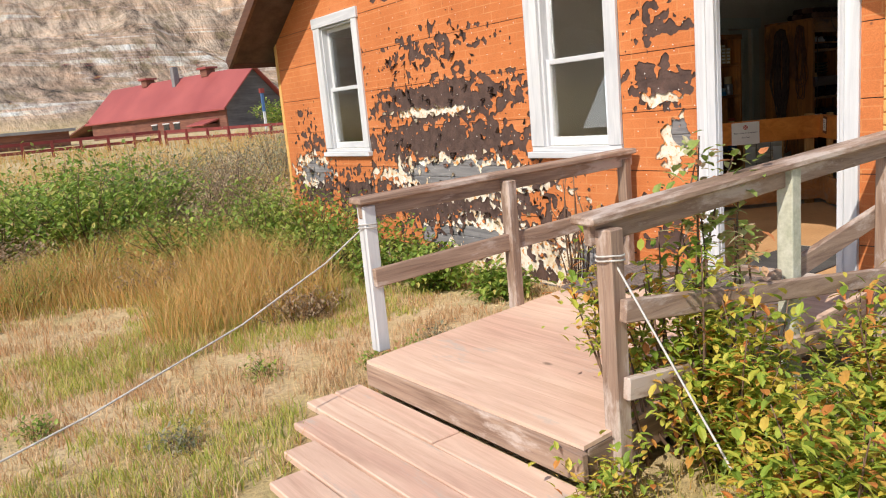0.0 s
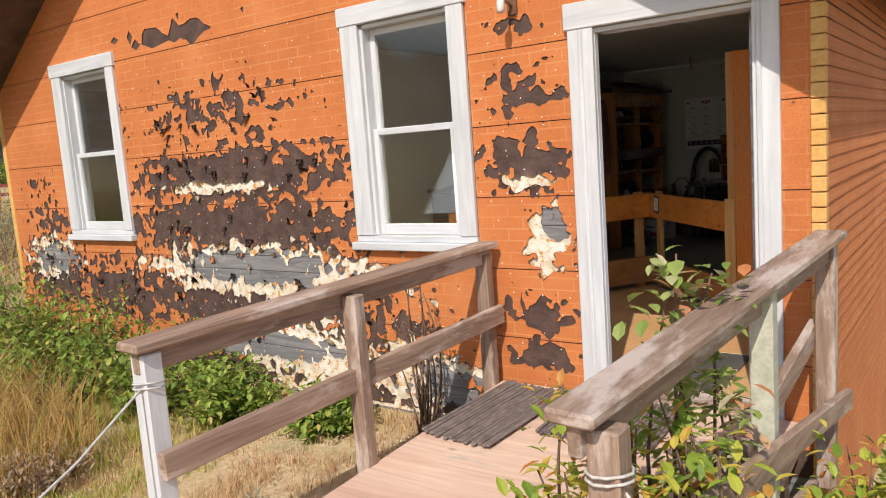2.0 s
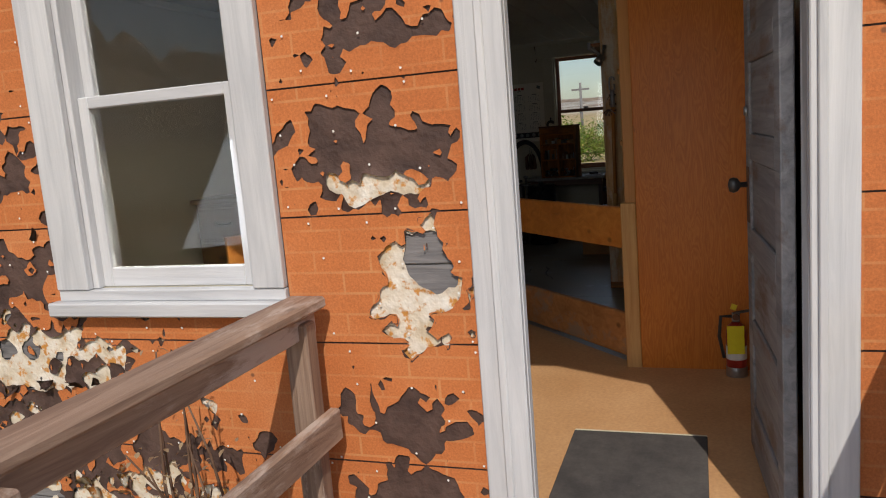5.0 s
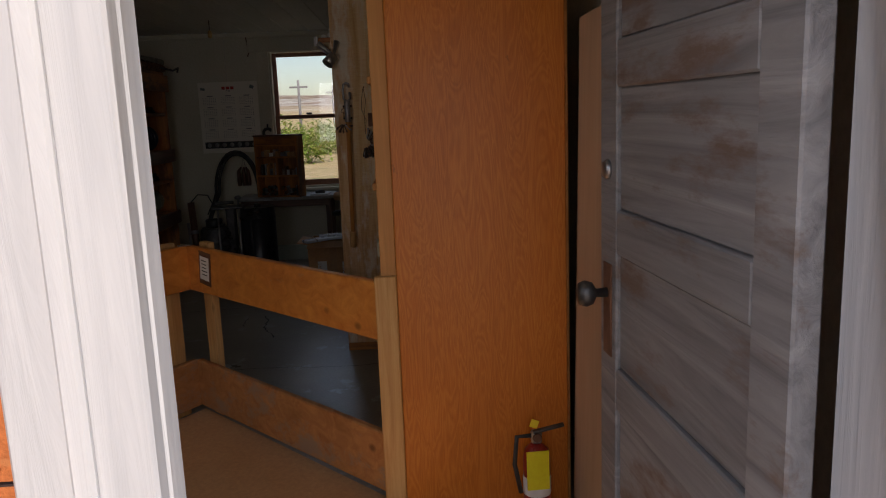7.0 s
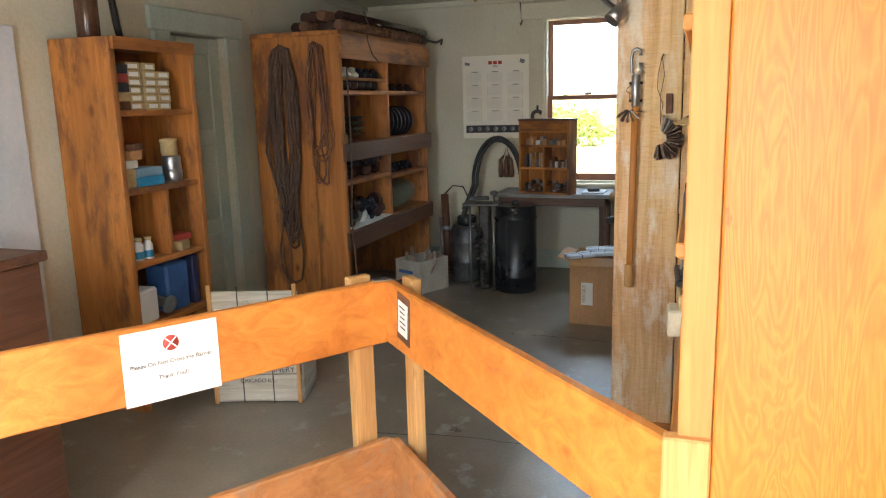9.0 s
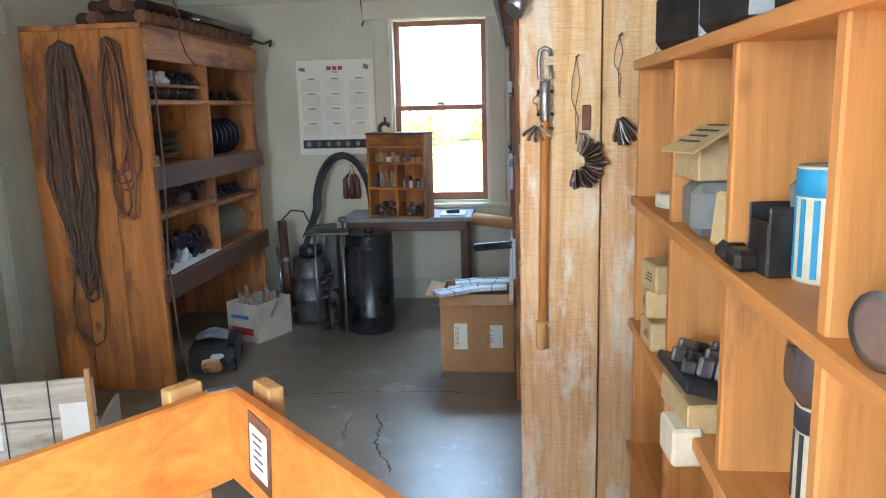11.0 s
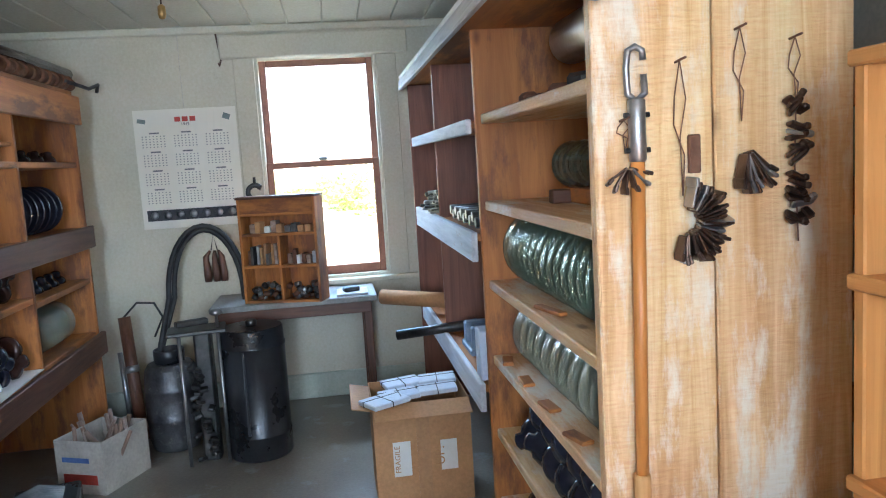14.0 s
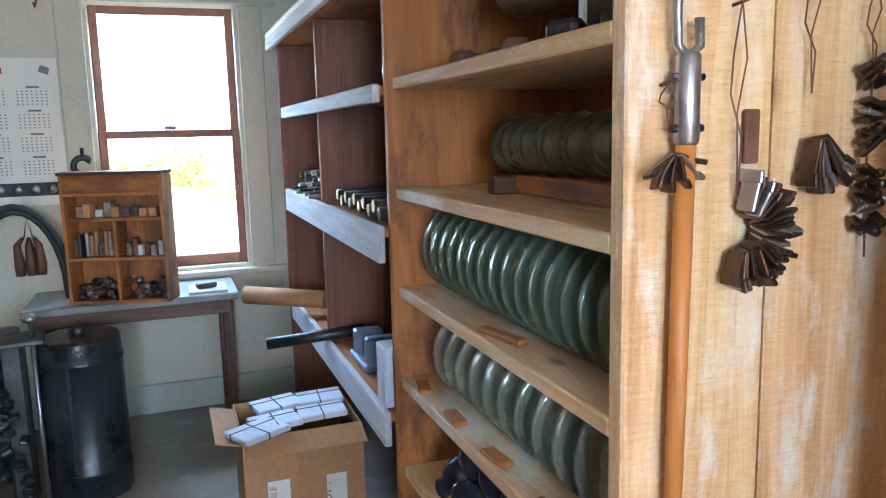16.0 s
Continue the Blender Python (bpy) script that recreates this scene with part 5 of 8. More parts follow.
part("plate", box(B(), (0.02, 0.02, 0.72), (0.20, 0.30, 0.022), (0, 0, 8), 0.005), M_DARKMETAL, pump)
for y in (-0.10, 0.10):
    part("post", tube(B(), [(-0.06, y, 0), (-0.06, y, 0.71)], 0.010, 8), M_STEEL, pump)
part("column", span(B(), (-0.01, -0.05, 0.0), (0.08, 0.04, 0.71), 0.012), M_DARKMETAL, pump)
bm = B()
rnd = random.Random(5)
for i in range(26):
    box(bm, (-0.045 + rnd.uniform(-0.015, 0.015), 0.02 + rnd.uniform(-0.05, 0.05), 0.03 + 0.021 * i), (0.035, 0.045, 0.022), (rnd.uniform(-25, 25), rnd.uniform(-25, 25), rnd.uniform(0, 90)), 0.005)
part("chain", bm, M_DARKMETAL, pump, "heavy hanging link chain")
part("clamp_bar", box(B(), (0, 0.04, 0.765), (0.05, 0.17, 0.03), (0, 0, 25), 0.006), M_DARKMETAL, pump)
part("knob", lathe(B(), [(0.01, 0.73), (0.008, 0.79), (0.03, 0.80), (0.034, 0.815), (0.02, 0.83), (0.004, 0.832)], Matrix.Translation((0, -0.09, 0)), 14), M_STEEL, pump, "steel cup knob")
bm = B()
for off in (0.0, 0.028):
    tube(bm, [(11.86 + off, 5.28, 0.86)] + [(12.22 + off, 5.03 + (0.235 - off) * math.cos(a), 1.15 + (0.43 - off) * math.sin(a)) for a in [math.pi * (0 + k / 16) for k in range(17)]] + [(12.2, 4.80, 0.98)], 0.016, 9)
one("rubber_hose", bm, M_RUBBER, "thick black rubber hose arched above the keg", "hose")
bm = B()
bundle = thing("brush_bundle", (0, 0, 0), "bundle of dark handles hung on a wire loop", "brush")
for y in (5.06, 5.005, 4.96):
    part("handle", tube(B(), [(BX - 0.05, y, 1.20), (BX - 0.05, y, 1.25), (BX - 0.045, y + 0.005, 1.36), (BX - 0.04, 5.01 + (y - 5.01) * 0.5, 1.40)], [0.022, 0.026, 0.018, 0.008], 8), W_DARK["z"], bundle)
part("wire_loop", tube(B(), [(BX - 0.035, 5.03, 1.40), (BX - 0.03, 5.01, 1.50), (BX - 0.035, 4.99, 1.40)], 0.003, 5), M_DARKMETAL, bundle)
pp = thing("leaning_pump_tube", (12.05, 5.46, FZ), "dark brown pump tube leaning beside the shelf", "pump")
part("tube", tube(B(), [(0, 0, 0), (0.10, 0.06, 0.72)], 0.036, 16), W_DARK["z"], pp)
part("collar", tube(B(), [(0.054, 0.032, 0.39), (0.060, 0.036, 0.43)], 0.042, 16), M_STEEL, pp, "bright clamp collar")
part("foot", box(B(), (-0.02, -0.05, 0.03), (0.07, 0.16, 0.06), (0, 0, 20), 0.012), W_DARK["y"], pp)
part("side_pipe", tube(B(), [(0.07, 0.075, 0.0), (0.13, 0.115, 0.5)], 0.016, 10), M_STEEL, pp, "thin grey pipe")
part("wire", tube(B(), [(0.10, 0.06, 0.72), (0.10, -0.02, 0.80), (0.10, -0.12, 0.79), (0.11, -0.16, 0.70), (0.12, -0.10, 0.58)], 0.007, 6), M_RUBBER, pp)

# ---- cartons on the floor ----
cb = thing("cardboard_carton", pose(10.92, 3.91, FZ, 0, 0, 0), "open brown cardboard carton with printed shipping marks", "carton")
for lo, hi in (((-0.2, -0.22, 0), (-0.194, 0.22, 0.47)), ((0.194, -0.22, 0), (0.2, 0.22, 0.47)), ((-0.194, -0.22, 0), (0.194, -0.214, 0.47)), ((-0.194, 0.214, 0), (0.194, 0.22, 0.47)), ((-0.194, -0.214, 0), (0.194, 0.214, 0.01))):
    part("side", span(B(), lo, hi, 0.001), M_CARD, cb)
part("flap", box(B(), (-0.245, 0, 0.455), (0.11, 0.43, 0.005), (0, -20, 0), 0.001), M_CARD, cb)
part("flap", box(B(), (0.0, 0.262, 0.46), (0.39, 0.10, 0.005), (12, 0, 0), 0.001), M_CARD, cb)
part("tape", span(B(), (-0.2015, -0.03, 0.02), (-0.2, 0.03, 0.46)), surf("glossy_tape", (0.38, 0.20, 0.08), (0.45, 0.25, 0.11), 4, 0.3, 0.05), cb, "shiny brown tape")
part("print_block", span(B(), (-0.202, 0.06, 0.14), (-0.2, 0.14, 0.30)), M_PAPER, cb, "pale printed block")
part("print_block", span(B(), (-0.202, -0.15, 0.15), (-0.2, -0.075, 0.29)), M_PAPER, cb, "pale printed block")
lettering("UP!", 0.06, Matrix.Translation((-0.2025, -0.09, 0.22)) @ FACE_W @ pose(0, 0, 0, 0, 0, 90), M_CARD, cb)
lettering("FRAGILE", 0.034, Matrix.Translation((-0.2025, 0.11, 0.22)) @ FACE_W @ pose(0, 0, 0, 0, 0, 90), M_CARD, cb)
M_BLUEP = surf("bluish_paper", (0.50, 0.55, 0.66), (0.66, 0.70, 0.77), 5, 0.6, 0.1)
for i, (dx, dy, a) in enumerate(((-0.09, 0.09, 4), (-0.07, -0.09, -3), (0.09, 0.06, 8), (0.08, -0.11, -5), (-0.16, 0.16, 24))):
    p = thing("paper_bundle", pose(10.92 + dx, 3.91 + dy, FZ + 0.472 + 0.008 * (i % 2), -3, 4, a), "bundle of pale bluish papers tied with dark string", "papers", "papers on the carton")
    part("wad", box(B(), (0, 0, 0.012), (0.17, 0.18, 0.022), None, 0.004), M_BLUEP, p)
    part("string", box(B(), (0, 0.0, 0.0125), (0.175, 0.004, 0.0245)), M_INK, p)
    part("string", box(B(), (0.03, 0.0, 0.0125), (0.004, 0.185, 0.0245)), M_INK, p)


def kindling(name, m, mat_box, label):
    c = thing(name, m, label, "carton")
    bm = B()
    w, d, h, t = 0.17, 0.14, 0.27, 0.006
    for q in ((-1, 0), (1, 0), (0, -1), (0, 1)):
        if q[0]:
            span(bm, (q[0] * w - t / 2, -d, 0), (q[0] * w + t / 2, d, h))
        else:
            span(bm, (-w, q[1] * d - t / 2, 0), (w, q[1] * d + t / 2, h))
    span(bm, (-w, -d, 0), (w, d, t))
    part("box", bm, mat_box, c)
    part("print", span(B(), (-w - 0.005, -0.10, 0.05), (-w - 0.003, 0.10, 0.10)), M_REDINK, c, "red printed band")
    part("print", span(B(), (-w - 0.005, -0.06, 0.16), (-w - 0.003, 0.10, 0.185)), surf("blue_print", (0.06, 0.12, 0.35), (0.10, 0.18, 0.45), 10, 0.6, 0.05), c, "blue printed band")
    rnd = random.Random(3)
    for i in range(16):
        x, y = rnd.uniform(-0.12, 0.12), rnd.uniform(-0.10, 0.10)
        part("stick", tube(B(), [(x, y, 0.05), (x + rnd.uniform(-0.12, 0.12), y + rnd.uniform(-0.12, 0.12), rnd.uniform(0.26, 0.34))], rnd.uniform(0.006, 0.014), 6), W_RAIL["z"], c)


kindling("sticks_carton", pose(11.45, 5.50, FZ, 0, 0, -24), surf("faded_printed_carton", (0.44, 0.40, 0.34), (0.60, 0.56, 0.49), 7, 0.8, 0.1), "white printed carton filled with dry sticks")
tray = thing("tool_tray", pose(10.85, 5.58, FZ, 0, 0, 14), "black metal tray with a grey glove on it", "tray")
part("tray", span(B(), (-0.2, -0.14, 0), (0.2, 0.14, 0.16), 0.01), M_BLACK, tray)
rnd = random.Random(6)
bm = B()
for i in range(6):
    tube(bm, [(-0.05 + 0.02 * i, -0.08, 0.18), (-0.06 + 0.025 * i, 0.02, 0.205), (-0.02 + 0.01 * i, 0.11, 0.18)], 0.017, 7)
part("glove", bm, surf("grey_blue_cloth", (0.16, 0.18, 0.20), (0.27, 0.29, 0.31), 14, 0.9, 0.4), tray, "crumpled grey-blue work glove")
for i in range(5):
    one("rag", box(B(), (10.62 + 0.05 * i, 5.52 + 0.04 * (i % 2), FZ + 0.05 + 0.02 * (i % 3)), (0.14, 0.10, 0.06), (rnd.uniform(-30, 30), rnd.uniform(-30, 30), rnd.uniform(0, 90)), 0.02), rnd.choice([M_PAPER, M_CARD, W_PALE["x"]]), "crumpled pale rag under the shelf", "rag", "rags under the shelf")

# crate with lettering
cr = thing("wooden_crate", pose(9.05, 5.53, FZ, 0, 0, 17), "bleached slatted wooden crate with stencilled lettering", "crate")
for i in range(4):
    part("slat", span(B(), (-0.18, -0.235, 0.01 + i * 0.152), (-0.165, 0.235, 0.156 + i * 0.152), 0.003), W_CRATE["y"], cr)
    if i < 2:
        part("slat", span(B(), (0.165, -0.235, 0.01 + i * 0.152), (0.18, 0.235, 0.156 + i * 0.152), 0.003), W_CRATE["y"], cr)
for y in (-0.24, 0.225):
    part("side", span(B(), (-0.165, y, 0.0), (0.165, y + 0.015, 0.42), 0.003), W_CRATE["x"], cr)
for y in (-0.232, 0.215):
    part("corner_post", span(B(), (-0.195, y, 0), (-0.181, y + 0.022, 0.65), 0.003), W_STUD["z"], cr)
for y in (-0.08, 0.08):
    part("wire", tube(B(), [(-0.182, y, 0.0), (-0.183, y, 0.64)], 0.003, 5), M_DARKMETAL, cr)
for y in (-0.165, 0.15):
    part("paper_label", span(B(), (-0.183, y - 0.055, 0.36), (-0.1815, y + 0.055, 0.52)), M_PAPER, cr, "torn paper label")
lettering("MINING MACHINERY", 0.042, Matrix.Translation((-0.1822, 0, 0.17)) @ FACE_W, M_INK, cr)
part("bottom", span(B(), (-0.165, -0.225, 0.0), (0.165, 0.225, 0.012), 0.003), W_CRATE["y"], cr)
lettering("MFG. CO.", 0.034, Matrix.Translation((-0.1822, -0.09, 0.235)) @ FACE_W, M_INK, cr)
lettering("CHICAGO ILL.", 0.03, Matrix.Translation((-0.1822, 0, 0.115)) @ FACE_W, M_INK, cr)


# ---- coiled ropes on the shelf end ----
def coil(name, y, top, low, width, strands, r, mat_rope, label, seed, tie=None):
    """Loops of cord hung from a nail on the shelf's end boards."""
    rnd = random.Random(seed)
    c = thing(name, (10.35, y, top), label, "rope", "ropes on the shelf end")
    for i in range(strands):
        drop = (top - low) * rnd.uniform(0.55, 1.0)
        w = width * rnd.uniform(0.25, 1.0)
        shift = rnd.uniform(-0.03, 0.03)
        dx = -0.012 - 0.05 * rnd.random()
        pts = []
        for k in range(25):
            a = 2 * math.pi * k / 24
            s = math.sin(a)
            v = (1 - math.cos(a)) / 2
            pinch = 1.0
            if tie:
                pinch = 0.42 + 0.58 * min(1, abs(v * drop - tie) / 0.35)
            boxy = math.copysign(abs(s) ** 0.5, s)
            loose = 0.02 * noise.noise((v * 4, i * 1.7, seed)) + 0.012 * math.sin(5 * a + i * 1.7)
            pts.append((dx + 0.008 * math.sin(3 * a + i), boxy * w * pinch * (0.75 + 0.35 * v) + loose + shift * v, -v * drop))
        part("loop", tube(B(), pts, r * rnd.uniform(0.8, 1.1), 6), mat_rope, c)
    part("nail", tube(B(), [(0.012, 0, 0.0), (-0.07, 0, 0.012)], 0.006, 6), M_RUST, c)


M_LEATHER = surf("red_brown_cord", (0.13, 0.05, 0.025), (0.24, 0.10, 0.05), 12, 0.6, 0.3)
coil("coiled_rope", 6.06, 2.30, 0.62, 0.125, 20, 0.0085, M_ROPE, "thick hank of dark brown rope hung from a nail", 11, tie=1.12)
coil("cord_hank", 5.80, 2.31, 1.32, 0.10, 6, 0.007, M_LEATHER, "thin reddish-brown cord coiled on a nail", 12)
one("hanging_cord", tube(B(), [(10.38, 5.60, 2.15), (10.36, 5.58, 1.6), (10.34, 5.595, 1.1), (10.33, 5.57, 0.7), (10.36, 5.55, 0.45), (10.30, 5.60, 0.37)], 0.006, 6), M_ROPE, "thin dark cord trailing down to the floor", "cord")


# ---- insulators and stock on the shelves ----
def disc_profile(r, l):
    return [(0.02, 0.0), (r * 0.32, 0.0), (r * 0.36, l * 0.12), (r * 0.8, l * 0.17), (r * 0.93, l * 0.18), (r * 0.96, l * 0.165), (r * 0.99, l * 0.185), (r, l * 0.23), (r * 0.99, l * 0.275), (r * 0.96, l * 0.295), (r * 0.93, l * 0.27), (r * 0.8, l * 0.25), (r * 0.42, l * 0.25), (r * 0.36, l * 0.8), (0.02, l * 0.86)]


def bell_profile(r):
    return [(r * 0.75, 0), (r, r * 0.1), (r * 0.98, r * 0.45), (r * 0.72, r * 0.8), (r * 0.5, r * 0.95), (r * 0.52, r * 1.25), (r * 0.35, r * 1.45), (r * 0.08, r * 1.5)]


proto = {}


def stock(name, profile, material, m, label, category, group, n=20):
    key = (name, material.name, tuple(profile))
    if key in proto:
        return copy_thing(proto[key], m)
    ob = one(name, lathe(B(), profile, None, n), material, label, category, group)
    ob.matrix_world = m
    proto[key] = ob
    return ob


M_PORC = surf("brown_porcelain", (0.025, 0.012, 0.010), (0.055, 0.026, 0.02), 6, 0.12, 0.03)
M_BLUEBLACK = surf("blue_black_glaze", (0.012, 0.013, 0.022), (0.03, 0.03, 0.045), 6, 0.1, 0.03)
M_WHITEG = surf("white_porcelain", (0.60, 0.59, 0.56), (0.72, 0.71, 0.68), 6, 0.2, 0.03)
M_CLEAR = thin_glass("clear_bottle_glass", (0.95, 0.955, 0.88), (0.44, 0.45, 0.36))
M_GREENGL = thin_glass("deep_green_glass", (0.90, 0.94, 0.86), (0.26, 0.31, 0.23))
ALONG = pose(0, 0, 0, 0, 90)
# near bay of the right-hand shelf
for i in range(15):
    stock("glass_insulator", disc_profile(0.135, 0.10), M_GREENGL, Matrix.Translation((9.15 + 0.068 * i, 3.50, 1.42 + 0.136)) @ ALONG @ pose(0, 0, 0, 0, 3 * math.sin(i * 2.1)), "large green glass disc insulator lying on the shelf", "insulator", "green disc insulators", 28)
for i in range(11):
    stock("glass_insulator", disc_profile(0.125, 0.125), M_CLEAR, Matrix.Translation((9.15 + 0.09 * i, 3.50, 1.125 + 0.126)) @ ALONG @ pose(0, 0, 0, 0, 4 * math.sin(i * 1.3)), "clear glass disc insulator lying on the shelf", "insulator", "clear disc insulators", 28)
for i in range(7):
    stock("glass_insulator", [(0.02, 0), (0.06, 0.005), (0.072, 0.02), (0.06, 0.045), (0.06, 0.06), (0.078, 0.08), (0.06, 0.10), (0.03, 0.105)], M_INSUL, Matrix.Translation((9.16 + 0.115 * i, 3.42, 1.725 + 0.125)) @ ALONG, "greenish ribbed glass insulator in a row", "insulator", "ribbed insulators", 24)
for x in (9.16, 9.88):
    one("wood_block", box(B(), (x, 3.45, 1.748), (0.05, 0.14, 0.045), None, 0.004), W_DARK["y"], "dark wooden block under the insulator row", "block", "blocks under insulators")
one("wood_cradle", span(B(), (9.2, 3.40, 1.726), (9.86, 3.46, 1.775), 0.004), W_OLD["x"], "wooden cradle strip on the shelf", "strip")
rnd = random.Random(15)
for i in range(20):
    x, y = 9.17 + 0.135 * (i % 7), 3.56 - 0.17 * (i // 7 % 2)
    z = 0.83 + 0.076 + (0.12 if i > 13 else 0)
    stock("porcelain_insulator", [(0.01, -0.075), (0.05, -0.066), (0.075, -0.02), (0.075, 0.02), (0.05, 0.06), (0.03, 0.07), (0.03, 0.09), (0.012, 0.10)], M_BLUEBLACK, Matrix.Translation((x, y, z)) @ pose(0, 0, 0, rnd.uniform(60, 120), rnd.uniform(-30, 30), rnd.uniform(0, 180)), "glossy blue-black porcelain insulator in a heap", "insulator", "blue-black insulators")
for i in range(9):
    stock("porcelain_insulator", bell_profile(0.06), M_PORC, Matrix.Translation((9.2 + 0.12 * i, 3.52, 0.55)), "brown porcelain insulator on the bottom shelf", "insulator", "brown insulators")
one("wood_chip", box(B(), (9.6, 3.62, 1.43), (0.16, 0.03, 0.012), (0, 0, 12), 0.003), W_OLD["x"], "wooden shim at the shelf's edge", "shim")
for i in range(4):
    one("wood_chip", box(B(), (9.35 + 0.27 * i, 3.63, 1.131), (0.10, 0.04, 0.012), (0, 0, 15 - 9 * i), 0.003), W_OLD["x"], "wooden shim at the shelf's edge", "shim", "shims")
mo = thing("steel_cylinder", (9.55, 3.42, 2.05), "polished steel cylinder with a strap bracket on the top shelf", "cylinder")
part("barrel", tube(B(), [(-0.42, 0, 0.20), (-0.40, 0, 0.20), (0.36, 0, 0.20), (0.38, 0, 0.20)], [0.055, 0.075, 0.075, 0.055], 22), M_STEEL, mo)
part("strap", lathe(B(), [(0.076, 0), (0.084, 0), (0.084, 0.035), (0.076, 0.035)], Matrix.Translation((-0.05, 0, 0.20)) @ ALONG, 22), M_PAPER, mo, "pale metal strap")
part("bracket", span(B(), (-0.05, -0.02, 0.0), (-0.02, 0.05, 0.125), 0.006), M_STEEL, mo)
for i in range(14):
    one("iron_fitting", box(B(), (9.2 + 0.07 * i, 3.36 + rnd.uniform(0, 0.22), 2.05 + 0.024), (rnd.uniform(0.04, 0.09), 0.05, 0.045), (0, 0, rnd.uniform(0, 90)), 0.012), rnd.choice([M_DARKMETAL, M_RUST]), "dark iron fitting on the top shelf", "fitting", "iron fittings")
# far bays of the right-hand shelf
for i in range(34):
    x = 11.35 + rnd.uniform(0, 0.45)
    one("iron_pin", tube(B(), [(x, 3.30 + rnd.uniform(0, 0.1), 1.62 + 0.012 * (i // 3)), (x + rnd.uniform(-0.08, 0.08), 3.68 + rnd.uniform(0, 0.05), 1.615 + 0.010 * (i // 3))], 0.009, 6), rnd.choice([M_STEEL, M_DARKMETAL]), "grey iron pin in a stacked bundle", "pin", "stacked iron pins")
for i in range(10):
    one("iron_bar", tube(B(), [(10.45 + 0.07 * i, 3.2, 1.63 + 0.02 * (i % 2)), (10.45 + 0.07 * i, 3.67, 1.63 + 0.02 * (i % 2))], 0.022, 8), M_DARKMETAL, "dark iron bar with bands on the shelf", "bar", "iron bars")
for i in range(10):
    one("wire_coil", lathe(B(), [(0.05, 0), (0.075, 0.006), (0.075, 0.02), (0.05, 0.026)], Matrix.Translation((11.40 + 0.075 * (i % 5), 3.6, 2.035 + 0.075 + 0.13 * (i // 5))) @ pose(0, 0, 0, 90, 0, rnd.uniform(-20, 20)), 18), rnd.choice([M_STEEL, M_DARKMETAL]), "small coil of wire and rings on the shelf", "coil", "wire coils")
spool = thing("thread_spool", (10.55, 3.5, 2.035), "shiny steel spool with wire twisted round it", "spool")
part("barrel", tube(B(), [(-0.1, 0, 0.07), (0.16, 0, 0.07)], 0.07, 20), M_STEEL, spool)
for k in range(7):
    part("ridge", lathe(B(), [(0.071, 0), (0.075, 0.006), (0.071, 0.012)], Matrix.Translation((-0.06 + 0.03 * k, 0, 0.07)) @ ALONG, 20), M_STEEL, spool)
part("wire", tube(B(), [(0, 0.06, 0.10), (-0.05, 0.10, 0.17), (0.0, 0.08, 0.22), (0.04, 0.09, 0.16)], 0.004, 5), M_DARKMETAL, spool)
one("paper_roll", tube(B(), [(11.7, 3.62, 1.085), (11.95, 3.98, 1.095)], 0.045, 16), M_CARD, "brown cardboard tube sticking out over the bench edge", "tube")
one("grease_gun", tube(B(), [(11.2, 3.55, 1.05), (11.35, 3.95, 0.99)], 0.026, 12), M_DARKMETAL, "dark metal tube poking out of the shelf", "tube")
vise = thing("bench_vise", (10.85, 3.60, 1.006), "blue-grey bench vise on the shelf board", "vise")
M_VISE = surf("blue_grey_enamel", (0.16, 0.20, 0.27), (0.26, 0.30, 0.37), 8, 0.4, 0.2)
part("jaw", span(B(), (-0.12, -0.05, 0), (-0.07, 0.06, 0.13), 0.008), M_VISE, vise)
part("jaw", span(B(), (0.05, -0.05, 0), (0.11, 0.06, 0.12), 0.008), M_VISE, vise)
part("screw", tube(B(), [(-0.14, 0.0, 0.06), (0.26, 0.0, 0.06)], 0.016, 10), M_DARKMETAL, vise)
part("base", span(B(), (-0.13, -0.07, 0), (0.12, 0.07, 0.03), 0.006), M_VISE, vise)
one("metal_carton", span(B(), (10.34, 3.56, 1.007), (10.44, 3.70, 1.21), 0.006), M_BLUEP, "pale blue-grey tin box at the bench end", "tin")
# things on top of the right-hand shelf
for i in range(3):
    one("conduit_rod", tube(B(), [(9.4 + 0.05 * i, 3.735 - 0.035 * i, 2.425 + 0.012 * i), (12.35, 3.74 - 0.035 * i, 2.425 + 0.012 * i)], 0.017, 9), M_PAPER, "pale rod lying along the shelf's top edge", "rod", "pale rods")
for i in range(12):
    one("iron_clamp", lathe(B(), [(0.03, 0), (0.05, 0.008), (0.05, 0.03), (0.03, 0.038)], Matrix.Translation((10.5 + 0.13 * i, 3.52 + rnd.uniform(-0.08, 0.08), 2.40 + 0.05)) @ pose(0, 0, 0, 90, 0, rnd.uniform(0, 180)), 14), rnd.choice([M_RUST, M_DARKMETAL]), "rusty pipe clamp heaped on top of the shelf", "clamp", "pipe clamps")

# left-hand shelf stock
for i in range(6):
    stock("porcelain_insulator", bell_profile(0.05), M_WHITEG if i < 3 else M_BLUEBLACK, Matrix.Translation((10.47 + 0.12 * i, 5.72, 2.09)), "porcelain bell insulator on the upper shelf", "insulator", "bell insulators")
    stock("porcelain_insulator", [(0.012, -0.045), (0.04, -0.03), (0.045, 0.0), (0.035, 0.03), (0.012, 0.04)], M_PORC, Matrix.Translation((10.47 + 0.12 * i, 5.72, 2.045)), "small dark round insulator in a row", "insulator", "small round insulators")
for i in range(8):
    stock("porcelain_insulator", bell_profile(0.042), M_PORC, Matrix.Translation((11.32 + 0.09 * i, 5.74 + 0.05 * (i % 2), 2.00)) @ pose(0, 0, 0, 0, 0, 0), "dark bell insulator on the upper shelf", "insulator", "dark bell insulators")
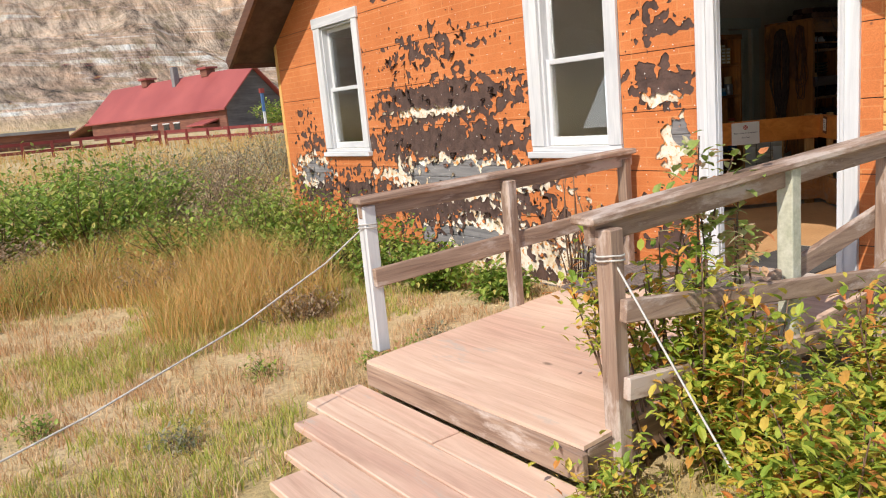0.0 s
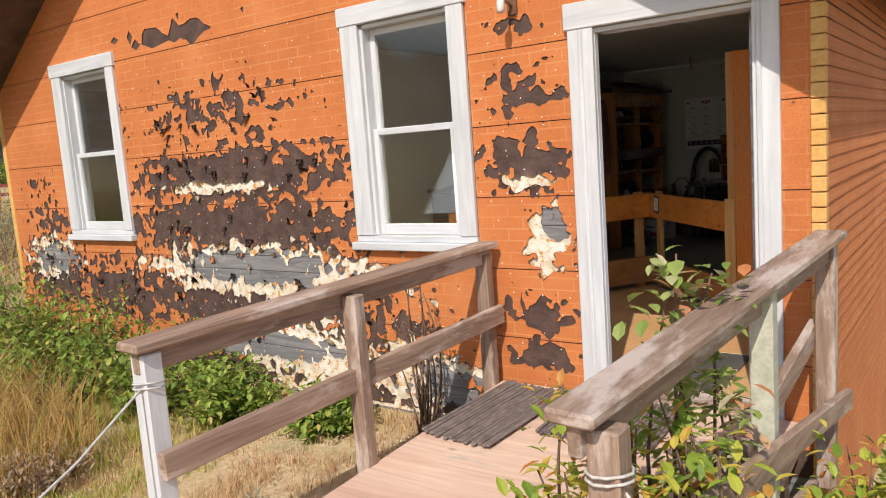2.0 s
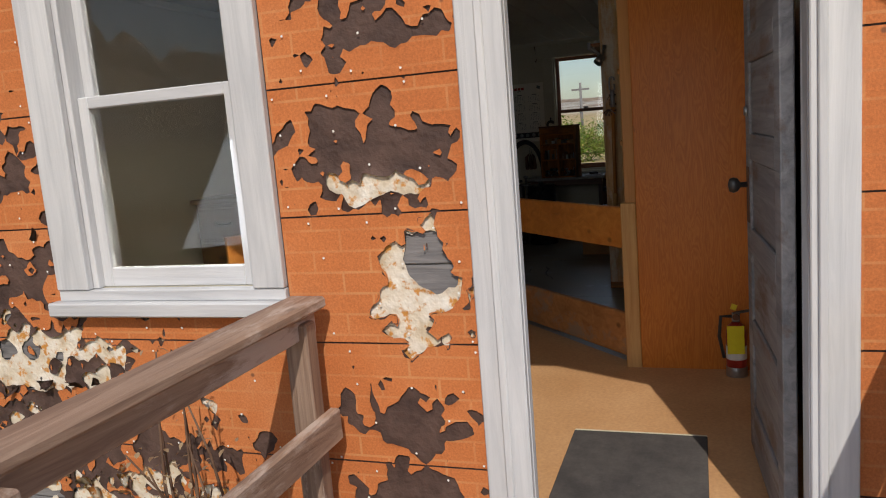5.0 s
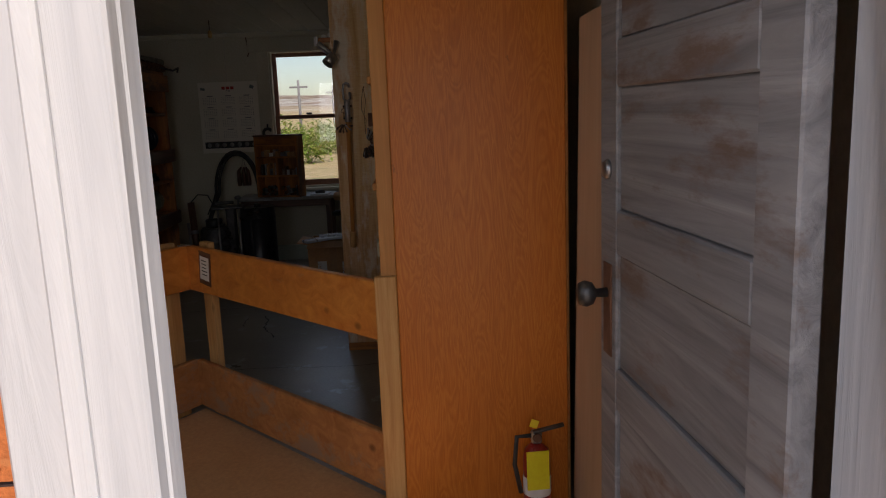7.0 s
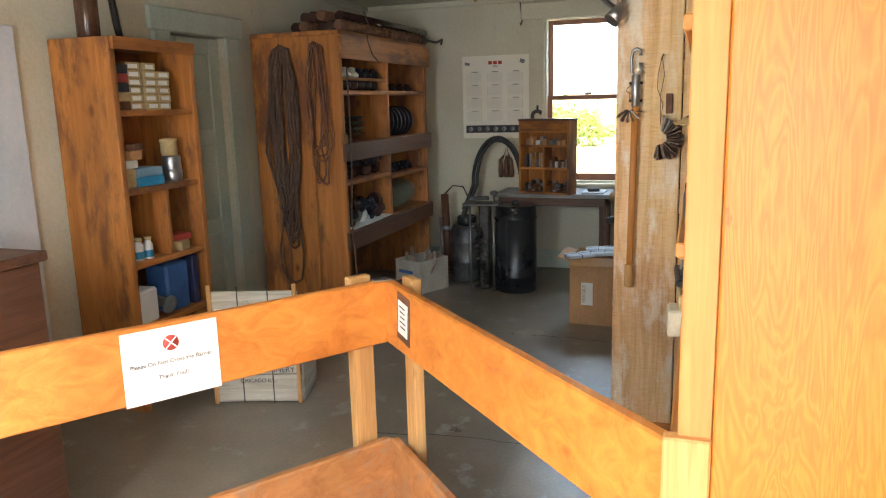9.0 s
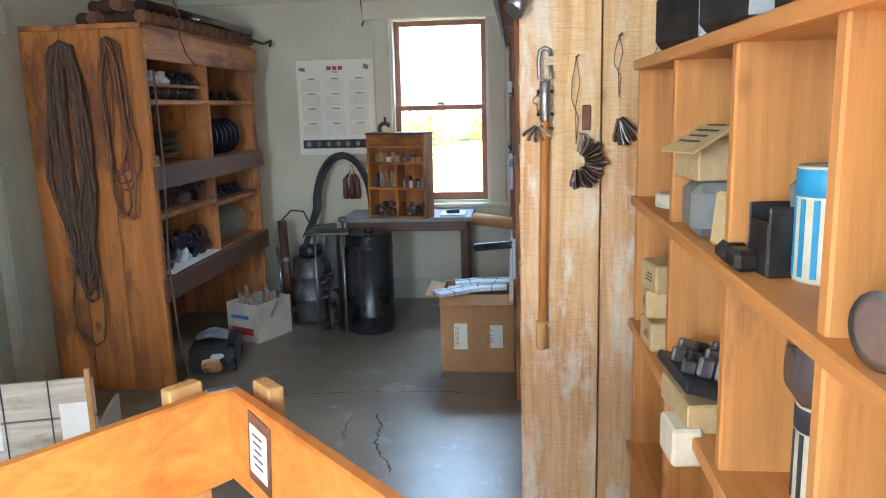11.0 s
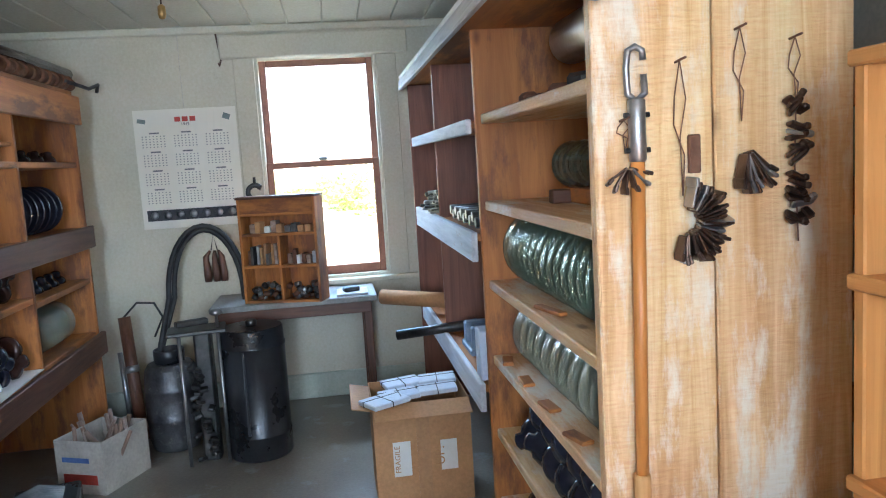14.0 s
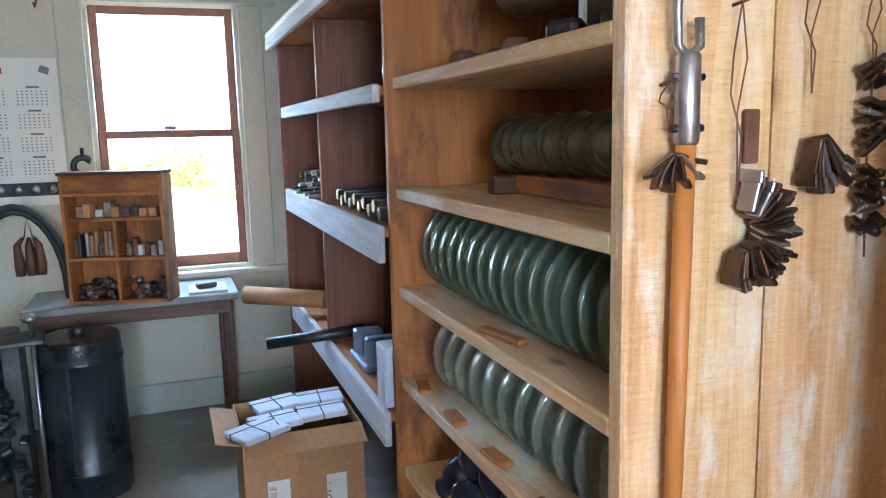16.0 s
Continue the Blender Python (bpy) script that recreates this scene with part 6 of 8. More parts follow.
for i in range(4):
    stock("glass_plate", [(0.01, 0), (0.10, 0.004), (0.15, 0.03), (0.155, 0.036), (0.10, 0.016), (0.01, 0.012)], M_INSUL, Matrix.Translation((10.72, 5.80, 1.66 + 0.04 * i)), "stacked clear greenish glass dish", "dish", "stacked glass dishes", 26)
one("wood_block", box(B(), (10.48, 5.72, 1.66), (0.07, 0.09, 0.06), None, 0.004), W_STUD["x"], "small pale wood block on the shelf", "block")
for i in range(6):
    stock("porcelain_disc", disc_profile(0.125, 0.09), M_BLUEBLACK, Matrix.Translation((11.36 + 0.085 * i, 5.80, 1.63 + 0.126)) @ ALONG, "black porcelain disc insulator standing on edge", "insulator", "black disc insulators", 24)
    stock("glass_insulator", disc_profile(0.115, 0.095), M_CLEAR, Matrix.Translation((11.36 + 0.088 * i, 5.80, 1.02 + 0.116)) @ ALONG, "clear glass disc insulator standing on edge", "insulator", "clear discs", 24)
    stock("porcelain_insulator", bell_profile(0.05), M_BLUEBLACK, Matrix.Translation((11.33 + 0.11 * i, 5.78, 1.335)), "dark glazed bell insulator in a row", "insulator", "glazed bells")
for i in range(15):
    a = Matrix.Translation((10.48 + 0.14 * (i % 5), 5.74 + 0.12 * (i // 5 % 2), 1.365 + 0.05 + (0.07 if i > 9 else 0))) @ pose(0, 0, 0, rnd.uniform(50, 120), 0, rnd.uniform(0, 180))
    stock("porcelain_insulator", bell_profile(0.055), rnd.choice([M_BLUEBLACK, M_PORC]), a, "dark glazed insulator lying in a heap", "insulator", "heaped insulators")
    b = Matrix.Translation((10.48 + 0.14 * (i % 5), 5.74 + 0.12 * (i // 5 % 2), 1.02 + 0.055 + (0.08 if i > 9 else 0))) @ pose(0, 0, 0, rnd.uniform(50, 120), 0, rnd.uniform(0, 180))
    stock("porcelain_insulator", bell_profile(0.065), M_WHITEG if i in (2, 6, 9) else rnd.choice([M_BLUEBLACK, M_PORC]), b, "large glazed insulator lying in a heap", "insulator", "large heaped insulators")
one("newspaper", box(B(), (10.8, 5.68, 1.026), (0.75, 0.12, 0.004), (0, 0, 2)), M_PAPER, "folded newspaper lining the shelf's edge", "newspaper")
for i in range(9):
    x0 = 10.45 + 0.05 * (i % 3)
    part_z = 2.40 + 0.04 + 0.07 * (i // 5)
    bm = B()
    y = 5.68 + 0.09 * (i % 5) + (0.04 if i > 4 else 0)
    tube(bm, [(x0, y, part_z), (x0 + 1.65, y - 0.02, part_z)], 0.036, 10)
    for k in range(16):
        if i < 5:
            lathe(bm, [(0.036, 0), (0.043, 0.012), (0.036, 0.024)], Matrix.Translation((x0 + 0.1 * k + 0.05, y - 0.002 * k, part_z)) @ ALONG, 10)
    one("insulator_rod", bm, M_PORC if i % 3 else M_RUST, "dark ribbed porcelain rod lying on the shelf top", "rod", "rods on the shelf top")
one("iron_hook_rod", tube(B(), [(11.9, 5.62, 2.44), (12.25, 5.60, 2.43), (12.33, 5.57, 2.46), (12.36, 5.59, 2.42)], 0.011, 7), M_DARKMETAL, "dark hooked rod end over the shelf's edge", "rod")
one("loose_wire", tube(B(), [(10.7, 5.60, 2.55), (10.75, 5.585, 2.45), (10.72, 5.59, 2.36), (10.82, 5.60, 2.26), (10.95, 5.60, 2.20)], 0.004, 5), M_ROPE, "loose brown wire hanging over the shelf front", "wire")

# ---- pole and bunches hung on the pale end boards ----
pole = thing("hot_stick_pole", (9.028, 3.575, 1.06), "long varnished wooden pole with a steel clevis head", "pole")
part("shaft", tube(B(), [(0, 0.012, 0), (0, 0.006, 0.4), (0, 0, 0.82)], [0.014, 0.015, 0.0155], 14), W_BAR["z"], pole)
part("ferrule", lathe(B(), [(0.015, 0.80), (0.019, 0.805), (0.019, 0.93), (0.015, 0.935)], None, 16), M_STEEL, pole)
for dz in (0.825, 0.90):
    part("bolt", tube(B(), [(0, -0.028, dz), (0, 0.028, dz)], 0.006, 8), M_DARKMETAL, pole)
part("clevis", tube(B(), [(0, -0.018, 0.985), (0, -0.02, 0.945), (0, 0, 0.93), (0, 0.019, 0.945), (0, 0.021, 1.0), (0, 0.016, 1.035), (0, 0, 1.043), (0, -0.016, 1.035), (0, -0.018, 1.015)], 0.0075, 9), M_STEEL, pole, "steel hook head")
part("tip", lathe(B(), [(0.014, -0.004), (0.020, 0.0), (0.020, 0.09), (0.018, 0.10)], Matrix.Translation((0, 0.012, 0)), 14), W_STUD["z"], pole)


def hung(y, z, top, label):
    h = thing("clip_bunch", (9.052, y, z), label, "clips", "clip bunches on the boards")
    part("wire", tube(B(), [(-0.012, 0.0, top), (-0.014, 0.014, top * 0.72), (-0.012, 0.016, top * 0.5), (-0.012, -0.008, top * 0.25), (-0.016, 0.0, -0.02)], 0.0016, 5), M_RUST, h)
    part("wire", tube(B(), [(-0.014, 0.0, top), (-0.014, -0.012, top * 0.7), (-0.012, 0.002, top * 0.4), (-0.016, 0.0, -0.02)], 0.0014, 5), M_RUST, h)
    part("nail", tube(B(), [(0.008, 0.0, top), (-0.03, -0.006, top + 0.006)], 0.003, 5), M_RUST, h)
    return h


def clip_mesh(ln, w, thick):
    """One flat clip that lies along x with a folded end."""
    bm = box(B(), (ln * 0.42, 0, 0), (ln * 0.84, w * 0.8, thick), None, thick * 0.3)
    box(bm, (ln * 0.84, 0, thick * 0.4), (ln * 0.32, w, thick * 1.5), (0, -14, 0), thick * 0.4)
    return bm


def bunch(y, z, n, r0, r1, a0, a1, w, top, label, seed):
    """Flat clips threaded on a wire and fanned round a curve."""
    rnd = random.Random(seed)
    h = hung(y, z, top, label)
    for i in range(n):
        a = a0 + (a1 - a0) * i / (n - 1) + rnd.uniform(-3, 3)
        start = r0 * rnd.uniform(0.85, 1.15)
        bm = clip_mesh((r1 - r0) * rnd.uniform(0.86, 1.1), w * rnd.uniform(0.8, 1.1), 0.0055)
        bm.transform(Matrix.Translation((-0.024 - rnd.uniform(0, 0.012), 0.0, -r1 * 0.8)) @ pose(0, 0, 0, a, 0, 0) @ pose(0, 0, 0, 0, 0, -90) @ Matrix.Translation((start, 0, 0)) @ pose(0, 0, 0, rnd.uniform(-18, 18), 0, 0))
        part("clip", bm, M_BRONZE if rnd.random() < 0.72 else M_STEEL, h)


def clip_string(y, z, n, drop, size, top, label, seed):
    """Small clips threaded one below another on a hanging wire."""
    rnd = random.Random(seed)
    h = hung(y, z, top, label)
    part("wire", tube(B(), [(-0.016, 0, 0), (-0.016, 0.004, -drop * 0.5), (-0.016, -0.004, -drop - 0.03)], 0.002, 5), M_RUST, h)
    for i in range(n):
        bm = clip_mesh(size * rnd.uniform(0.8, 1.15), size * 0.6, 0.010)
        bm.transform(Matrix.Translation((-0.02, size * 0.4 + rnd.uniform(-0.008, 0.008), -drop * i / n)) @ pose(0, 0, 0, rnd.uniform(-45, 45), 0, 0) @ pose(0, 0, 0, 0, 0, -90) @ pose(0, 0, 0, rnd.uniform(-40, 40), 0, 0))
        part("clip", bm, M_BRONZE if rnd.random() < 0.75 else M_STEEL, h)


M_BRONZE = surf("oily_bronze", (0.06, 0.035, 0.025), (0.15, 0.10, 0.075), 20, 0.32, 0.2, metal=0.85)
bunch(3.47, 1.80, 30, 0.030, 0.095, -75, 105, 0.045, 0.27, "fanned bunch of dark metal clips on a wire", 21)
bunch(3.33, 1.955, 9, 0.012, 0.10, 40, 100, 0.04, 0.18, "bunch of flat dark clips hung on a wire", 22)
clip_string(3.20, 1.98, 16, 0.29, 0.052, 0.13, "string of small dark clips hung on a wire", 23)
bunch(3.60, 1.90, 6, 0.008, 0.06, 20, 150, 0.028, 0.05, "small bunch of clips behind the pole", 24)
one("red_tag", box(B(), (9.05, 3.435, 1.87), (0.012, 0.028, 0.085), (0, 0, 0), 0.003), M_RUST, "small rust-red metal tag on the board", "tag")
for z in (1.25, 1.5, 1.75, 2.0, 2.25):
    one("shelf_cleat", box(B(), (9.09, 3.025, z), (0.05, 0.03, 0.09), None, 0.004), W_OLD["z"], "small wooden cleat at the board's edge", "cleat", "cleats")
fit_top = thing("steel_bracket", (9.02, 3.64, 2.22), "shiny steel bracket with a socket hung at the shelf corner", "bracket")
part("socket", tube(B(), [(0, 0.0, 0.05), (-0.03, 0.04, 0.0)], [0.03, 0.036], 14), M_STEEL, fit_top)
part("arm", tube(B(), [(0.02, -0.02, 0.14), (0.0, 0.0, 0.05), (-0.02, 0.09, 0.13)], 0.016, 8), M_STEEL, fit_top)

# ---- pigeonhole stock ----
M_BLUETIN = surf("bright_blue_tin", (0.02, 0.22, 0.42), (0.05, 0.32, 0.52), 9, 0.45, 0.1)
M_CREAMTIN = surf("cream_tin", (0.55, 0.50, 0.36), (0.66, 0.61, 0.46), 9, 0.5, 0.1)
M_REDTIN = surf("red_tin", (0.38, 0.05, 0.035), (0.50, 0.09, 0.06), 9, 0.5, 0.1)
M_GREYENAMEL = surf("grey_enamel", (0.15, 0.16, 0.15), (0.23, 0.24, 0.23), 8, 0.5, 0.15)
M_OLDCARD = surf("aged_yellow_card", (0.46, 0.33, 0.15), (0.56, 0.42, 0.22), 4, 0.75, 0.1)


def striped_tin(x, y, z, r, h, top_m, label):
    t = thing("striped_tin", (x, y, z), label, "tin", "tins in the pigeonholes")
    part("body", lathe(B(), [(r * 0.98, 0), (r, 0.004), (r, h - 0.004), (r * 0.97, h), (r * 0.9, h - 0.006), (0.01, h - 0.008)], None, 26), M_CREAMTIN, t)
    part("top_band", lathe(B(), [(r + 0.0004, h * 0.74), (r + 0.0012, h * 0.745), (r + 0.0012, h - 0.006), (r + 0.0004, h - 0.005)], None, 26), top_m, t, "coloured top band")
    for k in range(26):
        a = 2 * math.pi * k / 26
        kind = k % 13
        if kind in (0, 1, 2, 3):
            mt, w, z0, z1 = (M_INK, 0.016, 0.06, 0.70) if kind == 1 else (M_INK, 0.002, 0.06, 0.06)
        else:
            mt, w, z0, z1 = top_m, 0.009, 0.05, 0.72
        if z1 > z0 and (kind == 1 or k % 2 == 0):
            part("stripe", box(B(), ((r + 0.0006) * math.cos(a), (r + 0.0006) * math.sin(a), h * (z0 + z1) / 2), (0.0014, w, h * (z1 - z0)), (0, 0, math.degrees(a))), mt, t)


striped_tin(7.58, 3.21, 1.645, 0.046, 0.175, M_BLUETIN, "cream and blue striped tin in a pigeonhole")
striped_tin(7.46, 3.14, 1.645, 0.046, 0.175, M_BLUETIN, "cream and blue striped tin standing behind another")
striped_tin(7.42, 3.23, 1.27, 0.042, 0.15, M_REDTIN, "cream and red striped tin in a pigeonhole")
striped_tin(7.60, 3.18, 1.27, 0.05, 0.17, M_INK, "black and cream striped tin below the casting")
bb = thing("battery_box", pose(7.635, 3.25, 1.645, 0, 0, 6), "black open battery box in a pigeonhole", "box")
for lo, hi in (((-0.04, -0.045, 0), (-0.034, 0.045, 0.11)), ((0.034, -0.045, 0), (0.04, 0.045, 0.11)), ((-0.034, -0.045, 0), (0.034, -0.039, 0.11)), ((-0.034, 0.039, 0), (0.034, 0.045, 0.085))):
    part("side", span(B(), lo, hi, 0.002), M_DARKMETAL, bb)
part("bottom", span(B(), (-0.034, -0.039, 0), (0.034, 0.039, 0.006)), M_DARKMETAL, bb)
part("lug", box(B(), (0.02, 0.06, 0.02), (0.05, 0.04, 0.035), None, 0.008), M_DARKMETAL, bb)
one("meter_part", box(B(), (7.62, 3.22, 1.645 + 0.12), (0.045, 0.06, 0.06), (10, 20, 20), 0.01), M_GREYENAMEL, "grey instrument part on the black box", "part")
one("iron_shoe", box(B(), (7.71, 3.31, 1.665), (0.06, 0.05, 0.035), None, 0.012), M_DARKMETAL, "dark iron shoe at the shelf's edge", "part")
one("meter_case", box(B(), (8.02, 3.27, 1.645 + 0.055), (0.15, 0.10, 0.11), (0, 0, -4), 0.02), M_GREYENAMEL, "grey enamel meter case on the shelf", "case")
fb = thing("fuse_box", pose(8.05, 3.26, 1.757, 0, 0, 8), "old yellow card box with an open printed lid", "box")
part("box", span(B(), (-0.07, -0.06, 0), (0.07, 0.06, 0.085), 0.003), M_OLDCARD, fb)
part("lid", box(B(), (-0.08, 0.07, 0.085), (0.12, 0.10, 0.004), (-28, 0, 10)), M_OLDCARD, fb)
bm = B()
for i in range(4):
    box(bm, (-0.08, 0.085 - i * 0.018, 0.083 + i * 0.0098), (0.075 - 0.012 * (i % 2), 0.005, 0.001), (-28, 0, 10))
part("print", bm, M_INK, fb)
one("orange_tin", lathe(B(), [(0.034, 0), (0.036, 0.004), (0.036, 0.185), (0.033, 0.19), (0.01, 0.188)], Matrix.Translation((7.80, 3.20, 1.645)), 20), M_REDTIN, "orange-red tin behind the card box", "tin")
one("torn_carton", box(B(), (7.83, 3.27, 1.70), (0.06, 0.07, 0.10), (6, 0, 15), 0.006), M_OLDCARD, "torn yellow carton in a pigeonhole", "carton")
one("black_socket", lathe(B(), [(0.03, 0), (0.038, 0.006), (0.038, 0.05), (0.028, 0.055)], Matrix.Translation((8.32, 3.24, 1.645)), 16), M_BLACK, "round black socket on the shelf", "socket")
one("black_socket", lathe(B(), [(0.036, 0), (0.044, 0.006), (0.044, 0.055), (0.03, 0.06)], Matrix.Translation((8.22, 3.25, 1.645)), 16), M_BLACK, "round black socket on the shelf", "socket")
for i, (dx, dz, a) in enumerate(((0, 0, 4), (0.02, 0.082, -5), (-0.01, 0.158, 9))):
    c = thing("kraft_carton", pose(8.42 + dx, 3.26, 1.27 + dz, 0, 0, a), "small brown kraft carton in a stack", "carton", "kraft cartons")
    part("carton", span(B(), (-0.06, -0.07, 0), (0.06, 0.07, 0.075), 0.004), M_OLDCARD, c)
    bm = B()
    for k in range(3):
        span(bm, (-0.03, 0.0705, 0.028 + k * 0.009), (0.02 - 0.008 * k, 0.0712, 0.031 + k * 0.009))
    part("print", bm, M_INK, c)
eq = thing("relay_board", pose(7.95, 3.28, 1.30, 0, 0, 4), "black relay board with coils and terminals in a card tray", "relay")
part("board", box(B(), (0, 0.0, 0.05), (0.22, 0.16, 0.022), (14, 0, 0), 0.004), M_BLACK, eq)
for i in range(11):
    part("terminal", box(B(), (-0.08 + 0.018 * i, -0.04 + 0.03 * (i % 4), 0.08 + 0.004 * (i % 3)), (0.02, 0.03, 0.04), (14, rnd.uniform(-20, 20), 0), 0.004), M_STEEL if i % 3 else M_DARKMETAL, eq)
part("tray", span(B(), (-0.10, -0.06, -0.03), (0.10, 0.07, 0.03), 0.004), M_OLDCARD, eq)
part("cup", box(B(), (-0.06, 0.07, -0.055), (0.10, 0.06, 0.08), None, 0.006), M_CREAMTIN, eq, "cream cardboard cup")
cast = thing("iron_casting", pose(7.55, 3.18, 1.442, 0, 0, -10), "rounded dark iron casting with bolt holes on a tin", "casting")
part("shell", lathe(B(), [(0.02, -0.06), (0.075, -0.055), (0.085, -0.03), (0.085, 0.04), (0.06, 0.065), (0.02, 0.068)], Matrix.Translation((0, 0.01, 0.09)) @ pose(0, 0, 0, -80, 0, 0), 24), surf("brown_cast_iron", (0.10, 0.075, 0.065), (0.17, 0.135, 0.12), 12, 0.55, 0.25, metal=0.3), cast)
# no real hole: a dark block stands in for the shaded hollow
part("opening", box(B(), (0.0, 0.072, 0.08), (0.07, 0.012, 0.055), (0, 12, 0), 0.004), M_INK, cast)
pc = thing("pipe_coupling", pose(7.20, 3.25, 1.645), "galvanised pipe couplings lying on the shelf", "coupling")
part("sleeve", lathe(B(), [(0.030, -0.07), (0.041, -0.07), (0.041, -0.055), (0.037, -0.05), (0.037, 0.06), (0.030, 0.06), (0.026, 0.0)], Matrix.Translation((0, 0, 0.042)) @ pose(0, 0, 0, 90, 0, 20), 22), M_STEEL, pc)
part("sleeve", lathe(B(), [(0.024, -0.06), (0.033, -0.06), (0.033, 0.05), (0.024, 0.05), (0.02, 0.0)], Matrix.Translation((-0.09, 0.01, 0.034)) @ pose(0, 0, 0, 90, 0, 10), 20), M_STEEL, pc)
for i, x in enumerate((7.15, 7.5, 7.95, 8.4)):
    one("iron_casting", box(B(), (x, 3.22, 2.035 + 0.05 + 0.01 * i), (0.22, 0.14, 0.10 + 0.02 * i), (0, 0, 9 * i), 0.03), M_DARKMETAL, "dark iron casting stored on the shelf top", "casting", "castings on the top shelf")
one("tape_roll", lathe(B(), [(0.05, 0), (0.062, 0.003), (0.062, 0.035), (0.05, 0.038)], Matrix.Translation((8.42, 3.25, 1.645)), 20), M_CREAMTIN, "round cream tin on the shelf", "tin")
one("socket_jar", lathe(B(), [(0.034, 0), (0.04, 0.01), (0.04, 0.08), (0.03, 0.09)], Matrix.Translation((8.38, 3.24, 0.87)), 18), M_BLACK, "dark jar with pipe ends on the lower shelf", "jar")

# ---- small shelf stock ----
def shelf_item(x, z, s, mt, label, name="small_carton", y=6.08, a=0, group=""):
    return one(name, box(B(), (x, y + s[1] / 2 - 0.06, z + s[2] / 2), s, (0, 0, a), min(s) * 0.08), mt, label, "box", group)


for c, x in enumerate((8.80, 8.92, 9.02)):
    for i in range(6 if c != 2 else 5):
        q = thing("card_file", pose(x + rnd.uniform(-0.006, 0.006), 6.07, 1.90 + 0.04 * i, 0, 0, rnd.uniform(-4, 4)), "small yellowed card box with a white label", "box", "stacked card boxes")
        part("box", span(B(), (-0.05, -0.05, 0), (0.05, 0.09, 0.037), 0.003), M_OLDCARD, q)
        part("label", span(B(), (-0.033, -0.0512, 0.008), (0.033, -0.0502, 0.028)), M_PAPER, q)
for i in range(5):
    shelf_item(8.70, 1.90 + 0.045 * i, (0.10, 0.12, 0.043), (M_RUST, M_OLDCARD, M_INK, M_REDTIN, M_INK)[i], "small old box stacked on the shelf", "small_carton", 6.07, 0, "stacked small boxes")
shelf_item(8.86, 1.51, (0.20, 0.14, 0.05), M_BLUETIN, "folded blue cloth packet on the shelf", "cloth_packet")
shelf_item(8.86, 1.56, (0.18, 0.13, 0.045), surf("faded_blue_cloth", (0.16, 0.27, 0.36), (0.26, 0.38, 0.47), 9, 0.9, 0.3), "folded faded blue cloth", "cloth_packet")
for i, (x, z, s, mt) in enumerate(((8.70, 1.51, (0.10, 0.1, 0.10), M_OLDCARD), (8.71, 1.61, (0.12, 0.1, 0.04), M_PAPER), (8.76, 1.65, (0.10, 0.1, 0.05), M_CARD), (8.78, 1.70, (0.11, 0.1, 0.03), M_RUST))):
    shelf_item(x, z, s, mt, "old carton stacked on the shelf", "small_carton", 6.08, 5 * i, "old cartons")
one("glass_jar", lathe(B(), [(0.05, 0), (0.055, 0.01), (0.055, 0.06), (0.05, 0.065), (0.052, 0.075), (0.052, 0.13), (0.045, 0.14)], Matrix.Translation((9.10, 6.08, 1.51)), 20), M_STEEL, "metal-lidded tins stacked at the shelf end", "tin")
one("glass_jar", lathe(B(), [(0.04, 0), (0.045, 0.01), (0.045, 0.07), (0.048, 0.075), (0.048, 0.09), (0.02, 0.095)], Matrix.Translation((9.09, 6.08, 1.65)), 20), M_OLDCARD, "small tin with a wire handle", "tin")
for i, (x, mt) in enumerate(((8.685, M_REDTIN), (8.74, M_PAPER), (8.80, M_PAPER))):
    b = thing("labelled_bottle", (x, 6.06 - 0.01 * i, 1.13), "small bottle with a blue and white label", "bottle", "bottles on the shelf")
    part("body", lathe(B(), [(0.024, 0), (0.027, 0.004), (0.027, 0.075), (0.018, 0.09), (0.018, 0.10)], None, 18), mt, b)
    part("label_band", lathe(B(), [(0.0272, 0.01), (0.0278, 0.012), (0.0278, 0.045), (0.0272, 0.047)], None, 18), M_BLUETIN, b, "blue label band")
    part("cap", lathe(B(), [(0.02, 0.10), (0.021, 0.102), (0.021, 0.115), (0.018, 0.117)], None, 18), M_OLDCARD, b)
shelf_item(8.76, 1.13, (0.13, 0.08, 0.11), M_INK, "dark carton behind the bottles", "small_carton", 6.16)
shelf_item(9.05, 1.13, (0.10, 0.09, 0.05), M_OLDCARD, "pale wooden block on the shelf", "small_carton", 6.06, 12)
shelf_item(9.08, 1.18, (0.13, 0.10, 0.035), M_REDTIN, "orange and white packet on the shelf", "small_carton", 6.09, -10)
shelf_item(9.02, 1.22, (0.08, 0.06, 0.09), M_OLDCARD, "old carton with a dark round opening", "small_carton", 6.14, 4)
shelf_item(8.72, 0.80, (0.16, 0.14, 0.18), M_PAPER, "white carton with orange print", "small_carton", 6.06, 6)
shelf_item(9.00, 0.80, (0.17, 0.16, 0.27), surf("blue_binder", (0.03, 0.09, 0.26), (0.06, 0.15, 0.36), 6, 0.45, 0.1), "blue binder standing on the shelf", "binder", 6.08, -5)
shelf_item(9.15, 0.80, (0.05, 0.16, 0.28), surf("navy_book", (0.02, 0.03, 0.09), (0.04, 0.05, 0.13), 6, 0.5, 0.1), "dark navy book standing on the shelf", "book", 6.08, 0)
one("torch_lamp", lathe(B(), [(0.03, 0), (0.05, 0.004), (0.05, 0.02), (0.028, 0.03), (0.025, 0.12), (0.02, 0.13)], Matrix.Translation((8.88, 5.99, 0.855)) @ pose(0, 0, 0, -75, 0, 0), 20), M_GREYENAMEL, "grey round lamp lying on the shelf", "lamp")
